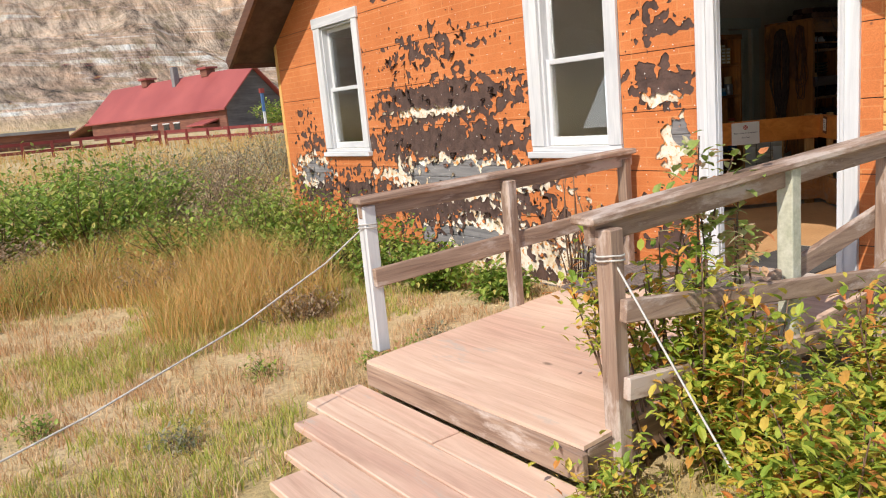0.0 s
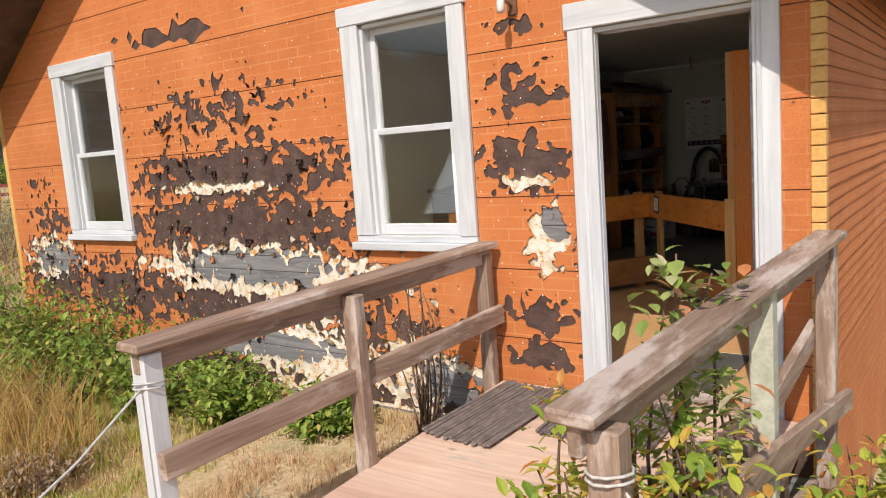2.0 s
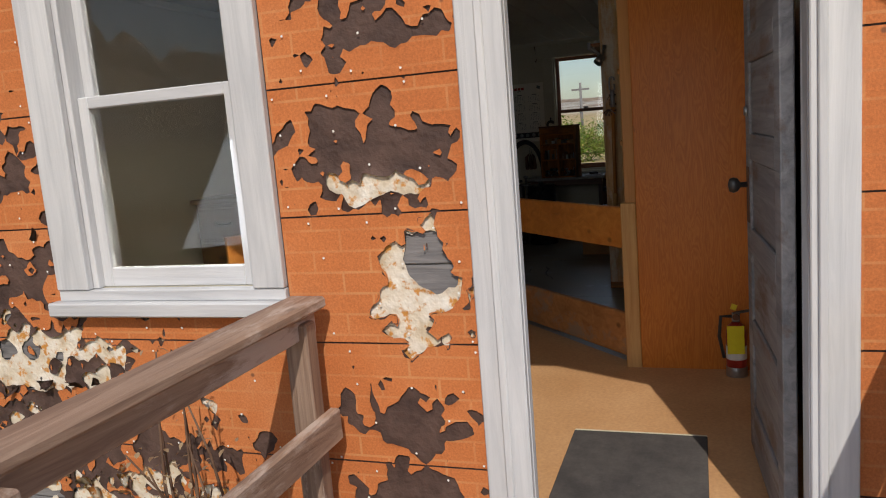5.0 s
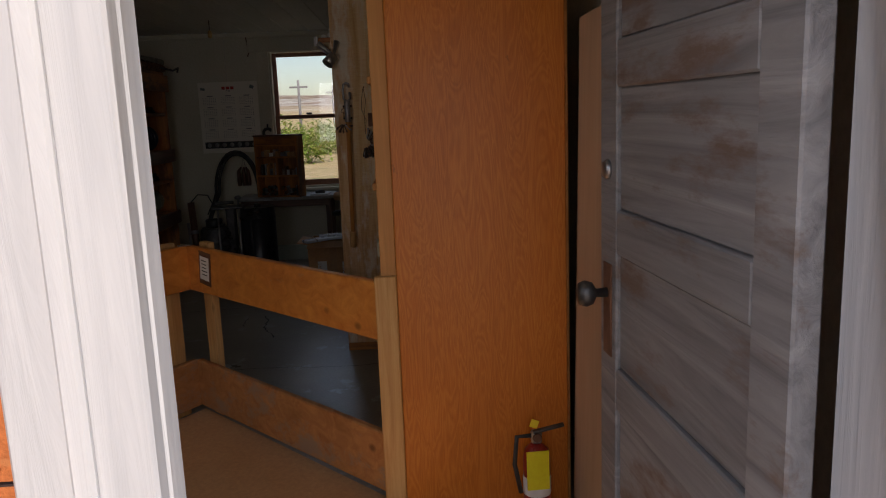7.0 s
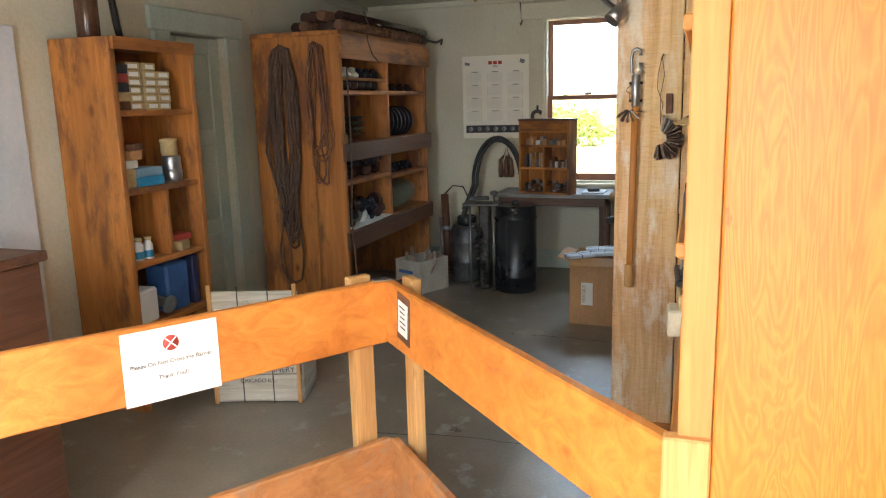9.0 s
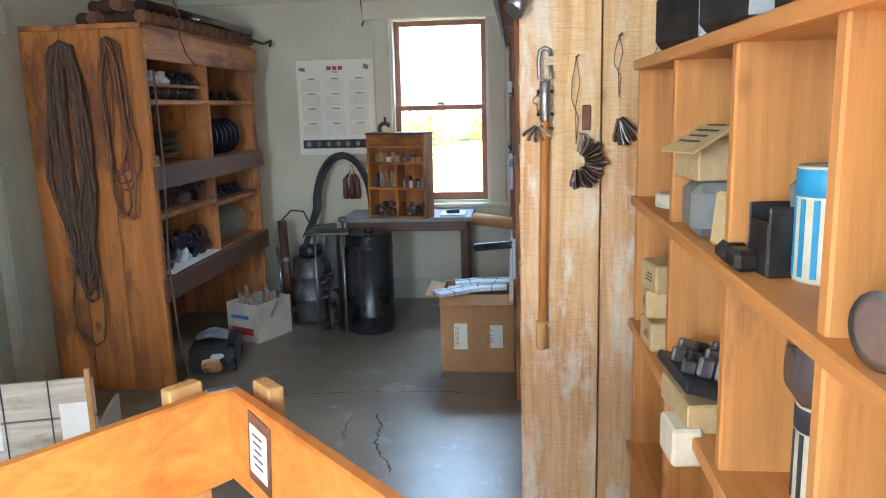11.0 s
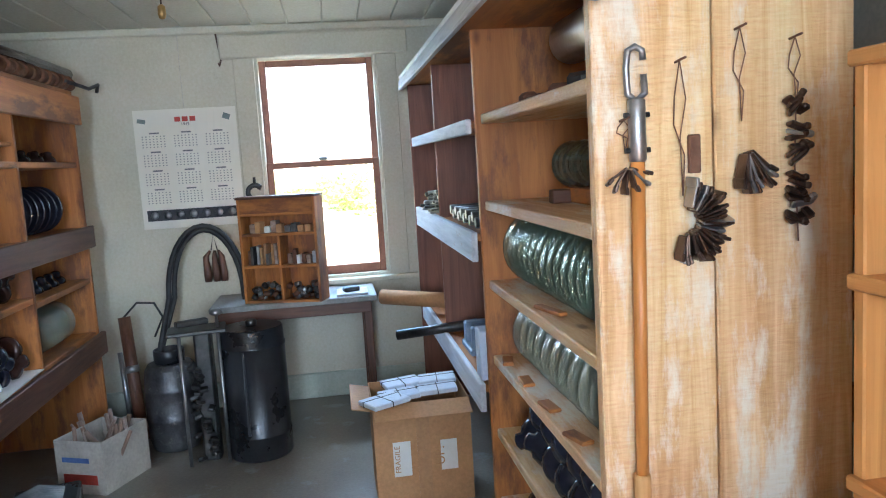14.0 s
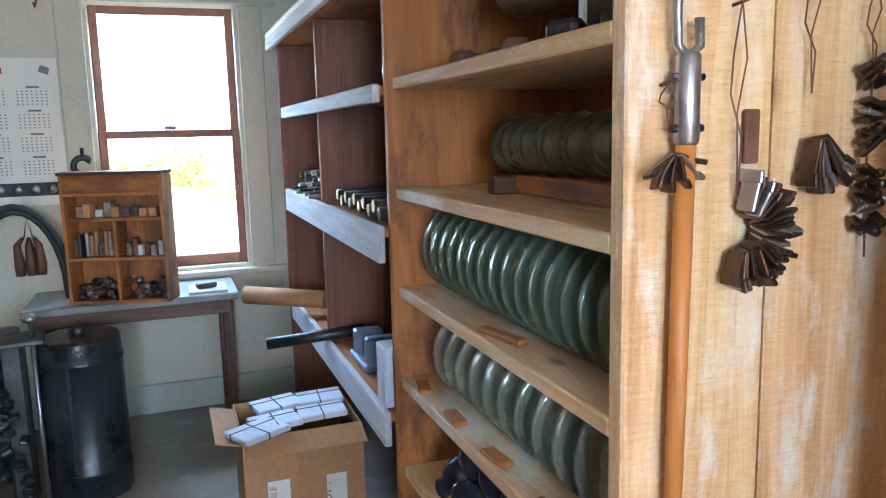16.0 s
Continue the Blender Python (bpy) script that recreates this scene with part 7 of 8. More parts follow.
one("brown_bottle", lathe(B(), [(0.05, 0), (0.055, 0.01), (0.055, 0.19), (0.04, 0.225), (0.02, 0.24), (0.02, 0.27), (0.024, 0.272), (0.024, 0.285)], Matrix.Translation((8.68, 6.16, 2.25)), 20), surf("brown_bottle_glaze", (0.05, 0.02, 0.012), (0.11, 0.05, 0.03), 6, 0.2, 0.05), "brown bottle standing on the shelf top", "bottle")
one("black_conduit", tube(B(), [(9.06, 6.30, 2.26), (9.05, 6.31, 2.34), (9.02, 6.32, 2.6), (9.0, 6.33, 2.80)], 0.02, 10), M_BLACK, "black conduit running up the wall above the shelf", "conduit")
one("trim_3", span(B(), (8.20, IY1 - 0.026, FZ), (8.42, IY1, 2.30), 0.005), surf("bluish_white_paint", (0.60, 0.64, 0.70), (0.72, 0.75, 0.80), 4, 0.5, 0.15), "bluish white board on the partition", "trim", kind="structure")

# ---- chest of drawers, tan board, extinguisher ----
ch = thing("drawer_chest", (7.16, 5.88, FZ), "dark brown wooden chest of drawers", "chest")
part("body", span(B(), (0.02, -0.45, 0), (0.40, 0.45, 1.05), 0.006), W_DARK["x"], ch)
part("top", span(B(), (-0.02, -0.47, 1.05), (0.42, 0.47, 1.085), 0.006), W_DARK["y"], ch)
for i in range(4):
    dr = part("drawer", span(B(), (0.0, -0.42, 0.06 + i * 0.245), (0.02, 0.42, 0.285 + i * 0.245), 0.006), W_DARK["y"], ch)
    for y in (-0.22, 0.22):
        part("handle", tube(B(), [(0.0, y - 0.06, 0.18 + i * 0.245), (-0.025, y - 0.05, 0.175 + i * 0.245), (-0.025, y + 0.05, 0.175 + i * 0.245), (0.0, y + 0.06, 0.18 + i * 0.245)], 0.008, 7), M_DARKMETAL, dr, "dark curved handle")
one("leaning_board", box(B(), (6.47, 2.575, FZ + 0.93), (0.9, 0.02, 1.86), (1.0, 0, 0), 0.003), M_PLYTAN, "tan hardboard sheet leaning on the wall", "board")
fe = thing("fire_extinguisher", (6.84, 2.76, FZ), "small fire extinguisher with a yellow tag by the plywood", "extinguisher")
part("cylinder", lathe(B(), [(0.045, 0), (0.052, 0.006), (0.052, 0.24), (0.045, 0.275), (0.025, 0.295), (0.02, 0.30)], None, 22), surf("red_enamel", (0.28, 0.02, 0.015), (0.36, 0.03, 0.02), 5, 0.3, 0.05), fe, "dark red cylinder")
part("foot_band", lathe(B(), [(0.0525, 0.002), (0.054, 0.005), (0.054, 0.055), (0.0525, 0.058)], None, 22), M_STEEL, fe)
part("label_band", lathe(B(), [(0.0525, 0.10), (0.0535, 0.102), (0.0535, 0.17), (0.0525, 0.172)], None, 22), M_PAPER, fe, "white printed label")
part("valve", box(B(), (0, 0, 0.325), (0.035, 0.04, 0.05), None, 0.006), M_STEEL, fe)
part("lever", box(B(), (-0.01, -0.045, 0.36), (0.022, 0.12, 0.012), (-12, 0, 0), 0.003), M_DARKMETAL, fe)
part("gauge", lathe(B(), [(0.016, 0), (0.018, 0.004), (0.016, 0.012)], Matrix.Translation((-0.02, 0, 0.33)) @ pose(0, 0, 0, 0, -90), 14), M_RUST, fe)
part("tag", box(B(), (-0.058, 0.004, 0.215), (0.003, 0.085, 0.15), (0, 3, 4)), surf("yellow_tag", (0.80, 0.66, 0.01), (0.88, 0.75, 0.02), 8, 0.6, 0.03), fe, "bright yellow inspection tag")
part("pin_tag", box(B(), (-0.02, 0.01, 0.385), (0.004, 0.03, 0.03), (20, 0, 0)), surf("yellow_seal", (0.80, 0.60, 0.02), (0.86, 0.68, 0.03), 8, 0.5, 0.03), fe)
part("hose", tube(B(), [(0, 0.02, 0.33), (-0.005, 0.075, 0.33), (-0.005, 0.085, 0.22), (0, 0.062, 0.10)], 0.009, 8), M_RUBBER, fe)

# ---- pendant cord and socket, conduit on the ceiling ----
lamp_cord = thing("lamp_socket", (11.4, 4.98, CZ), "brass lamp socket hung on a short cord", "lamp")
part("cord", tube(B(), [(0, 0, 0), (0, 0, -0.10)], 0.004, 6), M_ROPE, lamp_cord)
part("socket", lathe(B(), [(0.008, -0.09), (0.018, -0.10), (0.02, -0.135), (0.015, -0.155), (0.006, -0.16)], None, 14), surf("brass", (0.45, 0.28, 0.10), (0.58, 0.38, 0.15), 10, 0.35, 0.1, metal=0.9), lamp_cord)
one("dangling_flex", tube(B(), [(BX - 0.012, 4.88, CZ - 0.05), (BX - 0.012, 4.86, 2.6), (BX - 0.03, 4.87, 2.56), (BX - 0.03, 4.875, 2.58)], 0.006, 6), M_ROPE, "short brown cord hanging on the back wall", "cord")
# door mat
mat_in = thing("door_mat", (5.6, 3.21, FZ + 0.004), "dark worn mat with a pale edge inside the door", "mat")
part("pad", span(B(), (-0.40, -0.29, 0), (0.37, 0.29, 0.012), 0.004), surf("dark_worn_mat", (0.05, 0.045, 0.045), (0.10, 0.09, 0.085), 6, 0.9, 0.5, stain=(0.25, 0.22, 0.19), stain_at=0.68), mat_in)
part("edge", span(B(), (0.37, -0.29, 0), (0.385, 0.29, 0.011), 0.003), M_CREAMTIN, mat_in, "frayed pale edge")


# ---- rubber mats, nails, wall lamp ----
def slat_mat(m, w, d, n):
    t = thing("slatted_mat", m, "curled dark rubber slat mat lying on the ramp", "mat", "mats on the ramp")
    for i in range(n):
        u = -w / 2 + w * (i + 0.5) / n
        lift = 0.05 * abs(u / w) ** 2
        part("slat", box(B(), (u, 0, 0.008 + lift), (w / n * 0.82, d * (0.97 + 0.03 * math.sin(i * 2.7)), 0.014), (0, -10 * u / w, 0.7 * math.sin(i * 1.9)), 0.004), M_MAT, t)
    for y in (-d * 0.35, 0, d * 0.35):
        part("wire", box(B(), (0, y, 0.006), (w * 0.97, 0.006, 0.004)), M_RUBBER, t)


M_MAT = surf("grey_brown_rubber", (0.11, 0.085, 0.075), (0.22, 0.175, 0.155), 14, 0.8, 0.4)
slat_mat(pose(4.43, 3.90, ramp_z(4.43) + 0.004, -2.6, 0, 86), 0.46, 0.86, 17)
slat_mat(pose(4.56, 3.28, ramp_z(4.56), -2.6, 0, 91), 0.62, 0.62, 26)

bm = B()
rnd = random.Random(30)
for row in (0.20, 0.64, 1.075, 1.52, 1.955, 2.395):
    for dz in (0.03, 0.16, 0.29, 0.41):
        y = 2.42
        while y < 8.1:
            y += rnd.uniform(0.16, 0.3)
            z = row + dz + rnd.uniform(-0.02, 0.02)
            if any(a < y < b and c < z < d for a, b, c, d in OPENINGS):
                continue
            bmesh.ops.create_circle(bm, cap_ends=True, radius=0.0045, segments=6, matrix=Matrix.Translation((FX - 0.009, y, z)) @ pose(0, 0, 0, 0, -90))
tagged(one("nail_heads", bm, M_PAPER, "pale nail heads scattered over the siding", "nail"), kind="stuff")
wl = thing("wall_lamp", (FX, 3.96, 2.62), "small porcelain lamp socket on a bent arm", "lamp")
part("arm", tube(B(), [(0, 0.0, 0.0), (-0.10, -0.005, 0.03), (-0.16, -0.01, 0.0)], 0.009, 8), M_STEEL, wl)
part("socket", lathe(B(), [(0.012, 0.03), (0.022, 0.02), (0.024, -0.03), (0.018, -0.045)], Matrix.Translation((-0.16, -0.01, 0)), 14), M_WHITEG, wl, "white porcelain socket")
part("base", box(B(), (-0.012, 0, 0), (0.024, 0.06, 0.09), None, 0.005), M_RUST, wl)

# ---- cords at the posts ----
def cord(pts, label):
    c = thing("rope_line", pts[0], label, "cord", "cords at the ramp")
    o = Vector(pts[0])
    line = [Vector(a).lerp(Vector(b), k / 8) for a, b in zip(pts, pts[1:]) for k in range(8)] + [Vector(pts[-1])]
    part("cord", tube(B(), [p - o for p in line], 0.0048, 6), M_CORD, c)
    for dz in (0.0, -0.02):
        ring = [(0.05 * math.cos(a) * 1.2, 0.05 * math.sin(a) * 1.2, dz + 0.004 * math.sin(2 * a)) for a in [k * math.pi / 5 + 0.3 for k in range(11)]]
        part("knot", tube(B(), [Vector(p) + Vector((0.0, 0.0, 0)) for p in ring], 0.0045, 5), M_CORD, c)


cord([(2.58, 4.30, 1.04), (2.2, 4.17, 0.88), (1.6, 3.98, 0.70), (0.8, 3.72, 0.55), (-0.6, 3.28, 0.38)], "white cord strung from the post across the grass")
cord([(2.64, 2.44, 1.03), (2.62, 2.2, 0.72), (2.57, 1.82, 0.26), (2.54, 1.62, 0.0)], "white cord knotted round the brown post")


# ---- plants ----
def leaf_material(name, stops, rough=0.5):
    m, nt, b = nodes(name)
    geo = nt.nodes.new("ShaderNodeNewGeometry")
    col = ramp(nt, geo.outputs["Random Per Island"], stops)
    col = mix(nt, 0.3, col, ramp(nt, noise_tex(nt, coords(nt, (1, 1, 1)), 30, 3), [(0.3, grey(0.35)), (0.7, grey(0.7))]), "OVERLAY")
    link(nt, col, b.inputs["Base Color"])
    b.inputs["Roughness"].default_value = rough
    b.inputs["Subsurface Weight"].default_value = 0.0
    tr = nt.nodes.new("ShaderNodeBsdfTranslucent")
    link(nt, col, tr.inputs["Color"])
    mx = nt.nodes.new("ShaderNodeMixShader")
    mx.inputs[0].default_value = 0.4
    out = nt.nodes["Material Output"]
    link(nt, b.outputs[0], mx.inputs[1])
    link(nt, tr.outputs[0], mx.inputs[2])
    link(nt, mx.outputs[0], out.inputs["Surface"])
    return m


M_LEAF = leaf_material("shrub_leaves", [(0.0, (0.17, 0.27, 0.035)), (0.3, (0.33, 0.44, 0.06)), (0.55, (0.52, 0.54, 0.08)), (0.8, (0.72, 0.56, 0.10)), (0.96, (0.62, 0.22, 0.06))])
M_SHOOT = leaf_material("shoot_leaves", [(0.0, (0.20, 0.30, 0.06)), (0.4, (0.36, 0.45, 0.12)), (0.7, (0.55, 0.55, 0.28)), (0.85, (0.70, 0.60, 0.42)), (0.95, (0.65, 0.25, 0.10))])
M_BUSH = leaf_material("bush_leaves", [(0.0, (0.13, 0.21, 0.035)), (0.5, (0.27, 0.39, 0.065)), (0.85, (0.42, 0.50, 0.11)), (0.97, (0.56, 0.48, 0.15))])
M_SAGE = leaf_material("grey_sage", [(0.0, (0.20, 0.21, 0.13)), (0.5, (0.31, 0.31, 0.19)), (1.0, (0.44, 0.38, 0.25))])
M_DRY = leaf_material("dry_brush", [(0.0, (0.24, 0.17, 0.11)), (0.5, (0.40, 0.29, 0.18)), (1.0, (0.52, 0.40, 0.25))])
M_GRASS = leaf_material("dry_and_green_grass", [(0.0, (0.28, 0.36, 0.06)), (0.35, (0.46, 0.46, 0.10)), (0.6, (0.62, 0.47, 0.17)), (0.8, (0.68, 0.52, 0.27)), (1.0, (0.60, 0.33, 0.11))], 0.7)
M_GREENGRASS = leaf_material("green_grass", [(0.0, (0.24, 0.33, 0.05)), (0.4, (0.44, 0.48, 0.09)), (0.75, (0.62, 0.54, 0.17)), (1.0, (0.70, 0.50, 0.24))], 0.7)
M_STRAW = leaf_material("straw_grass", [(0.0, (0.40, 0.24, 0.12)), (0.35, (0.66, 0.45, 0.25)), (0.7, (0.80, 0.62, 0.40)), (1.0, (0.58, 0.30, 0.13))], 0.7)
M_TALL = leaf_material("tall_rusty_grass", [(0.0, (0.34, 0.36, 0.07)), (0.3, (0.58, 0.38, 0.13)), (0.6, (0.68, 0.38, 0.13)), (1.0, (0.66, 0.50, 0.23))], 0.7)
M_TWIG = surf("brown_twig", (0.10, 0.055, 0.035), (0.20, 0.12, 0.075), 20, 0.8, 0.3)


def leaves_mesh(name, centres, size, material, parent, seed, narrow=0.45):
    """Folded leaves of four points each at the given places."""
    rnd = np.random.RandomState(seed)
    n = len(centres)
    c = np.array(centres)
    s = size * rnd.uniform(0.6, 1.25, n)[:, None]
    a, e = rnd.uniform(0, 2 * np.pi, n), rnd.uniform(-0.7, 0.9, n)
    d = np.stack([np.cos(a) * np.cos(e), np.sin(a) * np.cos(e), np.sin(e)], 1)
    side = np.cross(d, np.array([0.15, 0.1, 1.0]))
    side /= np.linalg.norm(side, axis=1)[:, None]
    up = np.cross(side, d)
    mid = c + d * s * 0.5
    q1, q2 = c + d * s * 0.28 + up * s * 0.07, c + d * s * 0.66 + up * s * 0.06
    wide = side * s * narrow * 0.5
    v = np.stack([c, q1 + wide * 0.92, q2 + wide * 0.85, c + d * s - up * s * 0.1, q2 - wide * 0.85, q1 - wide * 0.92, q1 - up * s * 0.06, q2 - up * s * 0.06], 1).reshape(-1, 3)
    f = []
    for i in range(n):
        k = 8 * i
        f += [(k, k + 1, k + 6), (k + 6, k + 1, k + 2, k + 7), (k + 7, k + 2, k + 3), (k, k + 6, k + 5), (k + 6, k + 7, k + 4, k + 5), (k + 7, k + 3, k + 4)]
    me = bpy.data.meshes.new(name)
    me.from_pydata(v.tolist(), [], f)
    me.materials.append(material)
    ob = new(name, me)
    ob.parent = parent
    ob["kind"] = "stuff"
    return ob


def shrub(name, base, spread, height, stems, leaves, size, material, label, seed, lean=(0, 0), category="shrub", narrow=0.5, bare=0.0):
    """Stems that fork from one base, with leaves thick along their upper parts."""
    rnd = random.Random(seed)
    t = thing(name, base, label, category)
    centres = []
    tips = []
    for i in range(stems):
        a = rnd.uniform(0, 2 * math.pi)
        r = spread * math.sqrt(rnd.random())
        top = Vector((r * math.cos(a) + lean[0], r * math.sin(a) + lean[1], height * rnd.uniform(0.55, 1.0) * (1.1 - 0.45 * (r / spread) ** 2)))
        foot = Vector((0.25 * top.x + rnd.uniform(-0.05, 0.05), 0.25 * top.y + rnd.uniform(-0.05, 0.05), 0))
        bend = Vector((rnd.uniform(-0.08, 0.08), rnd.uniform(-0.08, 0.08), 0.0)) * height
        pts = [foot.lerp(top, k / 5) + bend * math.sin(math.pi * k / 5) for k in range(6)]
        tips.append(pts)
        part("stem", tube(B(), pts, [0.008 * height ** 0.5 * (1.15 - 0.16 * k) for k in range(6)], 5), M_TWIG, t)
    per = max(1, leaves // stems)
    for pts in tips:
        for k in range(per):
            u = bare + (1 - bare) * rnd.random() ** 0.75
            j = min(4, int(u * 4.999))
            p = pts[j].lerp(pts[j + 1], u * 5 - j)
            w = 0.13 * max(0.4, spread)
            centres.append(p + Vector((rnd.gauss(0, w), rnd.gauss(0, w), rnd.gauss(0, w * 0.7))))
    leaves_mesh("crown", centres, size, material, t, seed, narrow)
    return t


# shrub that grows through the handrail
shrub("rail_shrub", (3.05, 2.12, -0.02), 0.42, 0.85, 26, 2600, 0.068, M_LEAF, "leafy shrub turning yellow beside the handrail", 41, narrow=0.46)
shrub("rail_shrub", (2.75, 1.55, -0.02), 0.50, 0.62, 28, 2500, 0.068, M_LEAF, "low shrub with yellow and red leaves by the ramp", 42, narrow=0.46)
shrub("rail_shrub", (3.75, 1.75, -0.02), 0.62, 0.80, 30, 2700, 0.070, M_LEAF, "spreading shrub with yellowing leaves beside the house", 43, narrow=0.46)
shrub("rail_shrub", (3.05, 2.40, 0.0), 0.25, 1.15, 14, 900, 0.070, M_LEAF, "green shoots growing up through the handrail", 44, lean=(0.1, 0.05), narrow=0.46, bare=0.25)
shrub("rail_shrub", (2.92, 2.46, 0.0), 0.13, 1.24, 9, 420, 0.062, M_LEAF, "leafy shoots leaning in over the ramp", 52, lean=(-0.14, 0.19), narrow=0.46, bare=0.68)
shrub("rail_shrub", (3.10, 2.52, 0.0), 0.14, 1.12, 8, 380, 0.062, M_LEAF, "leafy shoots rising inside the handrail", 51, lean=(0.0, 0.10), narrow=0.5, bare=0.40)
shrub("rail_shrub", (3.33, 2.43, 0.0), 0.05, 1.55, 4, 190, 0.075, M_SHOOT, "tall shoot with pale leaves above the handrail", 45, lean=(0.04, 0.10), narrow=0.6, bare=0.66)
shrub("rail_shrub", (3.52, 2.43, 0.0), 0.05, 1.52, 4, 170, 0.075, M_SHOOT, "thin reddish shoot bent over the handrail", 54, lean=(0.08, 0.04), narrow=0.6, bare=0.70)
shrub("rail_shrub", (2.42, 2.33, 0.0), 0.20, 0.34, 10, 320, 0.055, M_LEAF, "small leafy seedling at the ramp's corner", 46)
shrub("rail_shrub", (2.15, 1.05, -0.02), 0.40, 0.36, 18, 900, 0.07, M_LEAF, "low yellowing shrub at the boardwalk's edge", 47)
# weeds along the front and bushes beyond
for i, (x, y, s, h) in enumerate(((4.35, 6.1, 0.45, 0.45), (4.2, 6.9, 0.6, 0.62), (4.0, 7.7, 0.7, 0.78), (4.3, 8.5, 0.75, 0.85), (3.7, 8.9, 0.8, 0.85), (4.4, 9.5, 0.8, 0.85), (3.1, 9.6, 0.9, 0.9), (4.2, 10.6, 1.0, 0.95), (4.45, 5.3, 0.25, 0.3))):
    shrub("weed_bush", (x, y, -0.02), s, h * 1.1, 26, 1700, 0.075, M_BUSH, "bright green leafy weeds along the house front", 60 + i, category="bush")
for i, (x, y, s, h) in enumerate(((2.6, 12.6, 1.3, 1.45), (1.5, 13.6, 1.3, 1.4), (3.6, 14.0, 1.3, 1.5), (0.2, 14.6, 1.4, 1.3), (2.7, 15.5, 1.4, 1.6))):
    shrub("wild_bush", (x, y, ground_z(x, y) - 0.03), s, h, 40, 3200, 0.115, M_BUSH, "dense dark green bush in the dry meadow", 80 + i, category="bush")
for i, (x, y, s, h, mt) in enumerate(((4.6, 13.0, 1.2, 1.05, M_DRY), (5.8, 15.0, 1.3, 1.2, M_DRY), (1.0, 11.2, 0.9, 0.75, M_DRY), (7.0, 18.0, 1.6, 1.4, M_SAGE), (9.0, 20.0, 1.8, 1.5, M_SAGE), (4.5, 17.0, 1.5, 1.3, M_SAGE), (-0.9, 12.0, 1.1, 0.9, M_SAGE), (6.0, 21, 1.8, 1.3, M_SAGE), (11, 25, 2.2, 1.5, M_SAGE), (0.5, 18, 1.6, 1.3, M_SAGE), (-2.5, 17, 1.6, 1.3, M_BUSH))):
    shrub("dry_bush", (x, y, ground_z(x, y) - 0.03), s, h, 30, 2600, 0.07, mt, "greyish dry brush in the meadow", 100 + i, category="bush")
for i, (x, y) in enumerate(((2.1, 5.1), (1.3, 4.35), (2.75, 4.62), (3.35, 4.75), (0.7, 5.2), (-0.3, 6.6), (3.05, 4.55), (0.1, 4.1))):
    shrub("weed_tuft", (x, y, -0.01), 0.13, 0.16, 9, 240, 0.035, M_SAGE if i % 2 else M_BUSH, "small grey-green weed tuft in the dry grass", 130 + i, category="weed")
for i, (x, y, s, h, mt) in enumerate(((1.2, 9.2, 0.6, 0.5, M_BUSH), (2.4, 8.6, 0.5, 0.45, M_DRY), (0.2, 8.4, 0.55, 0.45, M_DRY), (2.0, 10.4, 0.7, 0.7, M_BUSH), (3.3, 7.2, 0.5, 0.42, M_DRY), (-0.6, 9.8, 0.7, 0.6, M_BUSH), (3.0, 11.2, 0.8, 0.8, M_BUSH), (4.6, 11.8, 0.8, 0.85, M_DRY), (2.9, 6.2, 0.4, 0.3, M_DRY))):
    shrub("meadow_weed", (x, y, ground_z(x, y) - 0.02), s, h, 22, 1100, 0.05, mt, "green leafy meadow weed among rusty grass" if mt is M_BUSH else "dry brown brush among rusty grass", 170 + i, category="weed", narrow=0.35)
dry = shrub("dry_weed", (4.62, 4.62, 0.0), 0.16, 1.15, 12, 260, 0.03, M_DRY, "tall dry weed standing against the siding", 150, category="weed")


def grass(name, count, region, height, material, label, seed, patch=0.0, tuft=0.0):
    rnd = np.random.RandomState(seed)
    pts = []
    while len(pts) < count:
        x, y = rnd.uniform(region[0], region[1]), rnd.uniform(region[2], region[3])
        if x > FX - 0.03 and y < LY + 0.05:
            continue
        if 2.3 < x < FX and 2.35 < y < 4.2:
            continue
        edge = 4.24 + (min(x, 2.02) - 2.02) * 1.46
        if -3.5 < x < 2.4 and edge - 3.05 < y < edge:
            continue
        near = max(2.0, math.hypot(x - 0.4, y - 0.4))
        if rnd.rand() > min(1, (region[4] / near) ** 1.3):
            continue
        if patch and noise.noise((x * 0.5, y * 0.5, seed)) < patch - 0.25:
            continue
        if tuft and noise.noise((x * 3.2, y * 3.2, seed + 9)) + 0.6 * noise.noise((x * 9, y * 9, seed)) < tuft * rnd.uniform(-0.6, 0.6):
            continue
        pts.append((x, y))
    v, f = [], []
    for i, (x, y) in enumerate(pts):
        z = ground_z(x, y) - 0.01
        far = max(1.0, math.hypot(x, y) / 6)
        h = height * rnd.uniform(0.35, 1.0) * (1.2 + 0.8 * noise.noise((x * 0.8, y * 0.8, 2)))
        a = rnd.uniform(0, 2 * np.pi)
        w = 0.0032 * far ** 0.7
        l = h * rnd.uniform(0.15, 0.8)
        b = rnd.uniform(0, 2 * np.pi)
        cx, cy = w * math.cos(a), w * math.sin(a)
        k = len(v)
        v += [(x - cx, y - cy, z), (x + cx, y + cy, z), (x + 0.3 * l * math.cos(b) + 0.7 * cx, y + 0.3 * l * math.sin(b) + 0.7 * cy, z + 0.6 * h),
              (x + 0.3 * l * math.cos(b) - 0.7 * cx, y + 0.3 * l * math.sin(b) - 0.7 * cy, z + 0.6 * h), (x + l * math.cos(b), y + l * math.sin(b), z + h)]
        f += [(k, k + 1, k + 2, k + 3), (k + 3, k + 2, k + 4)]
    me = bpy.data.meshes.new(name)
    me.from_pydata(v, [], f)
    me.materials.append(material)
    return tagged(new(name, me), label, "grass", kind="stuff")


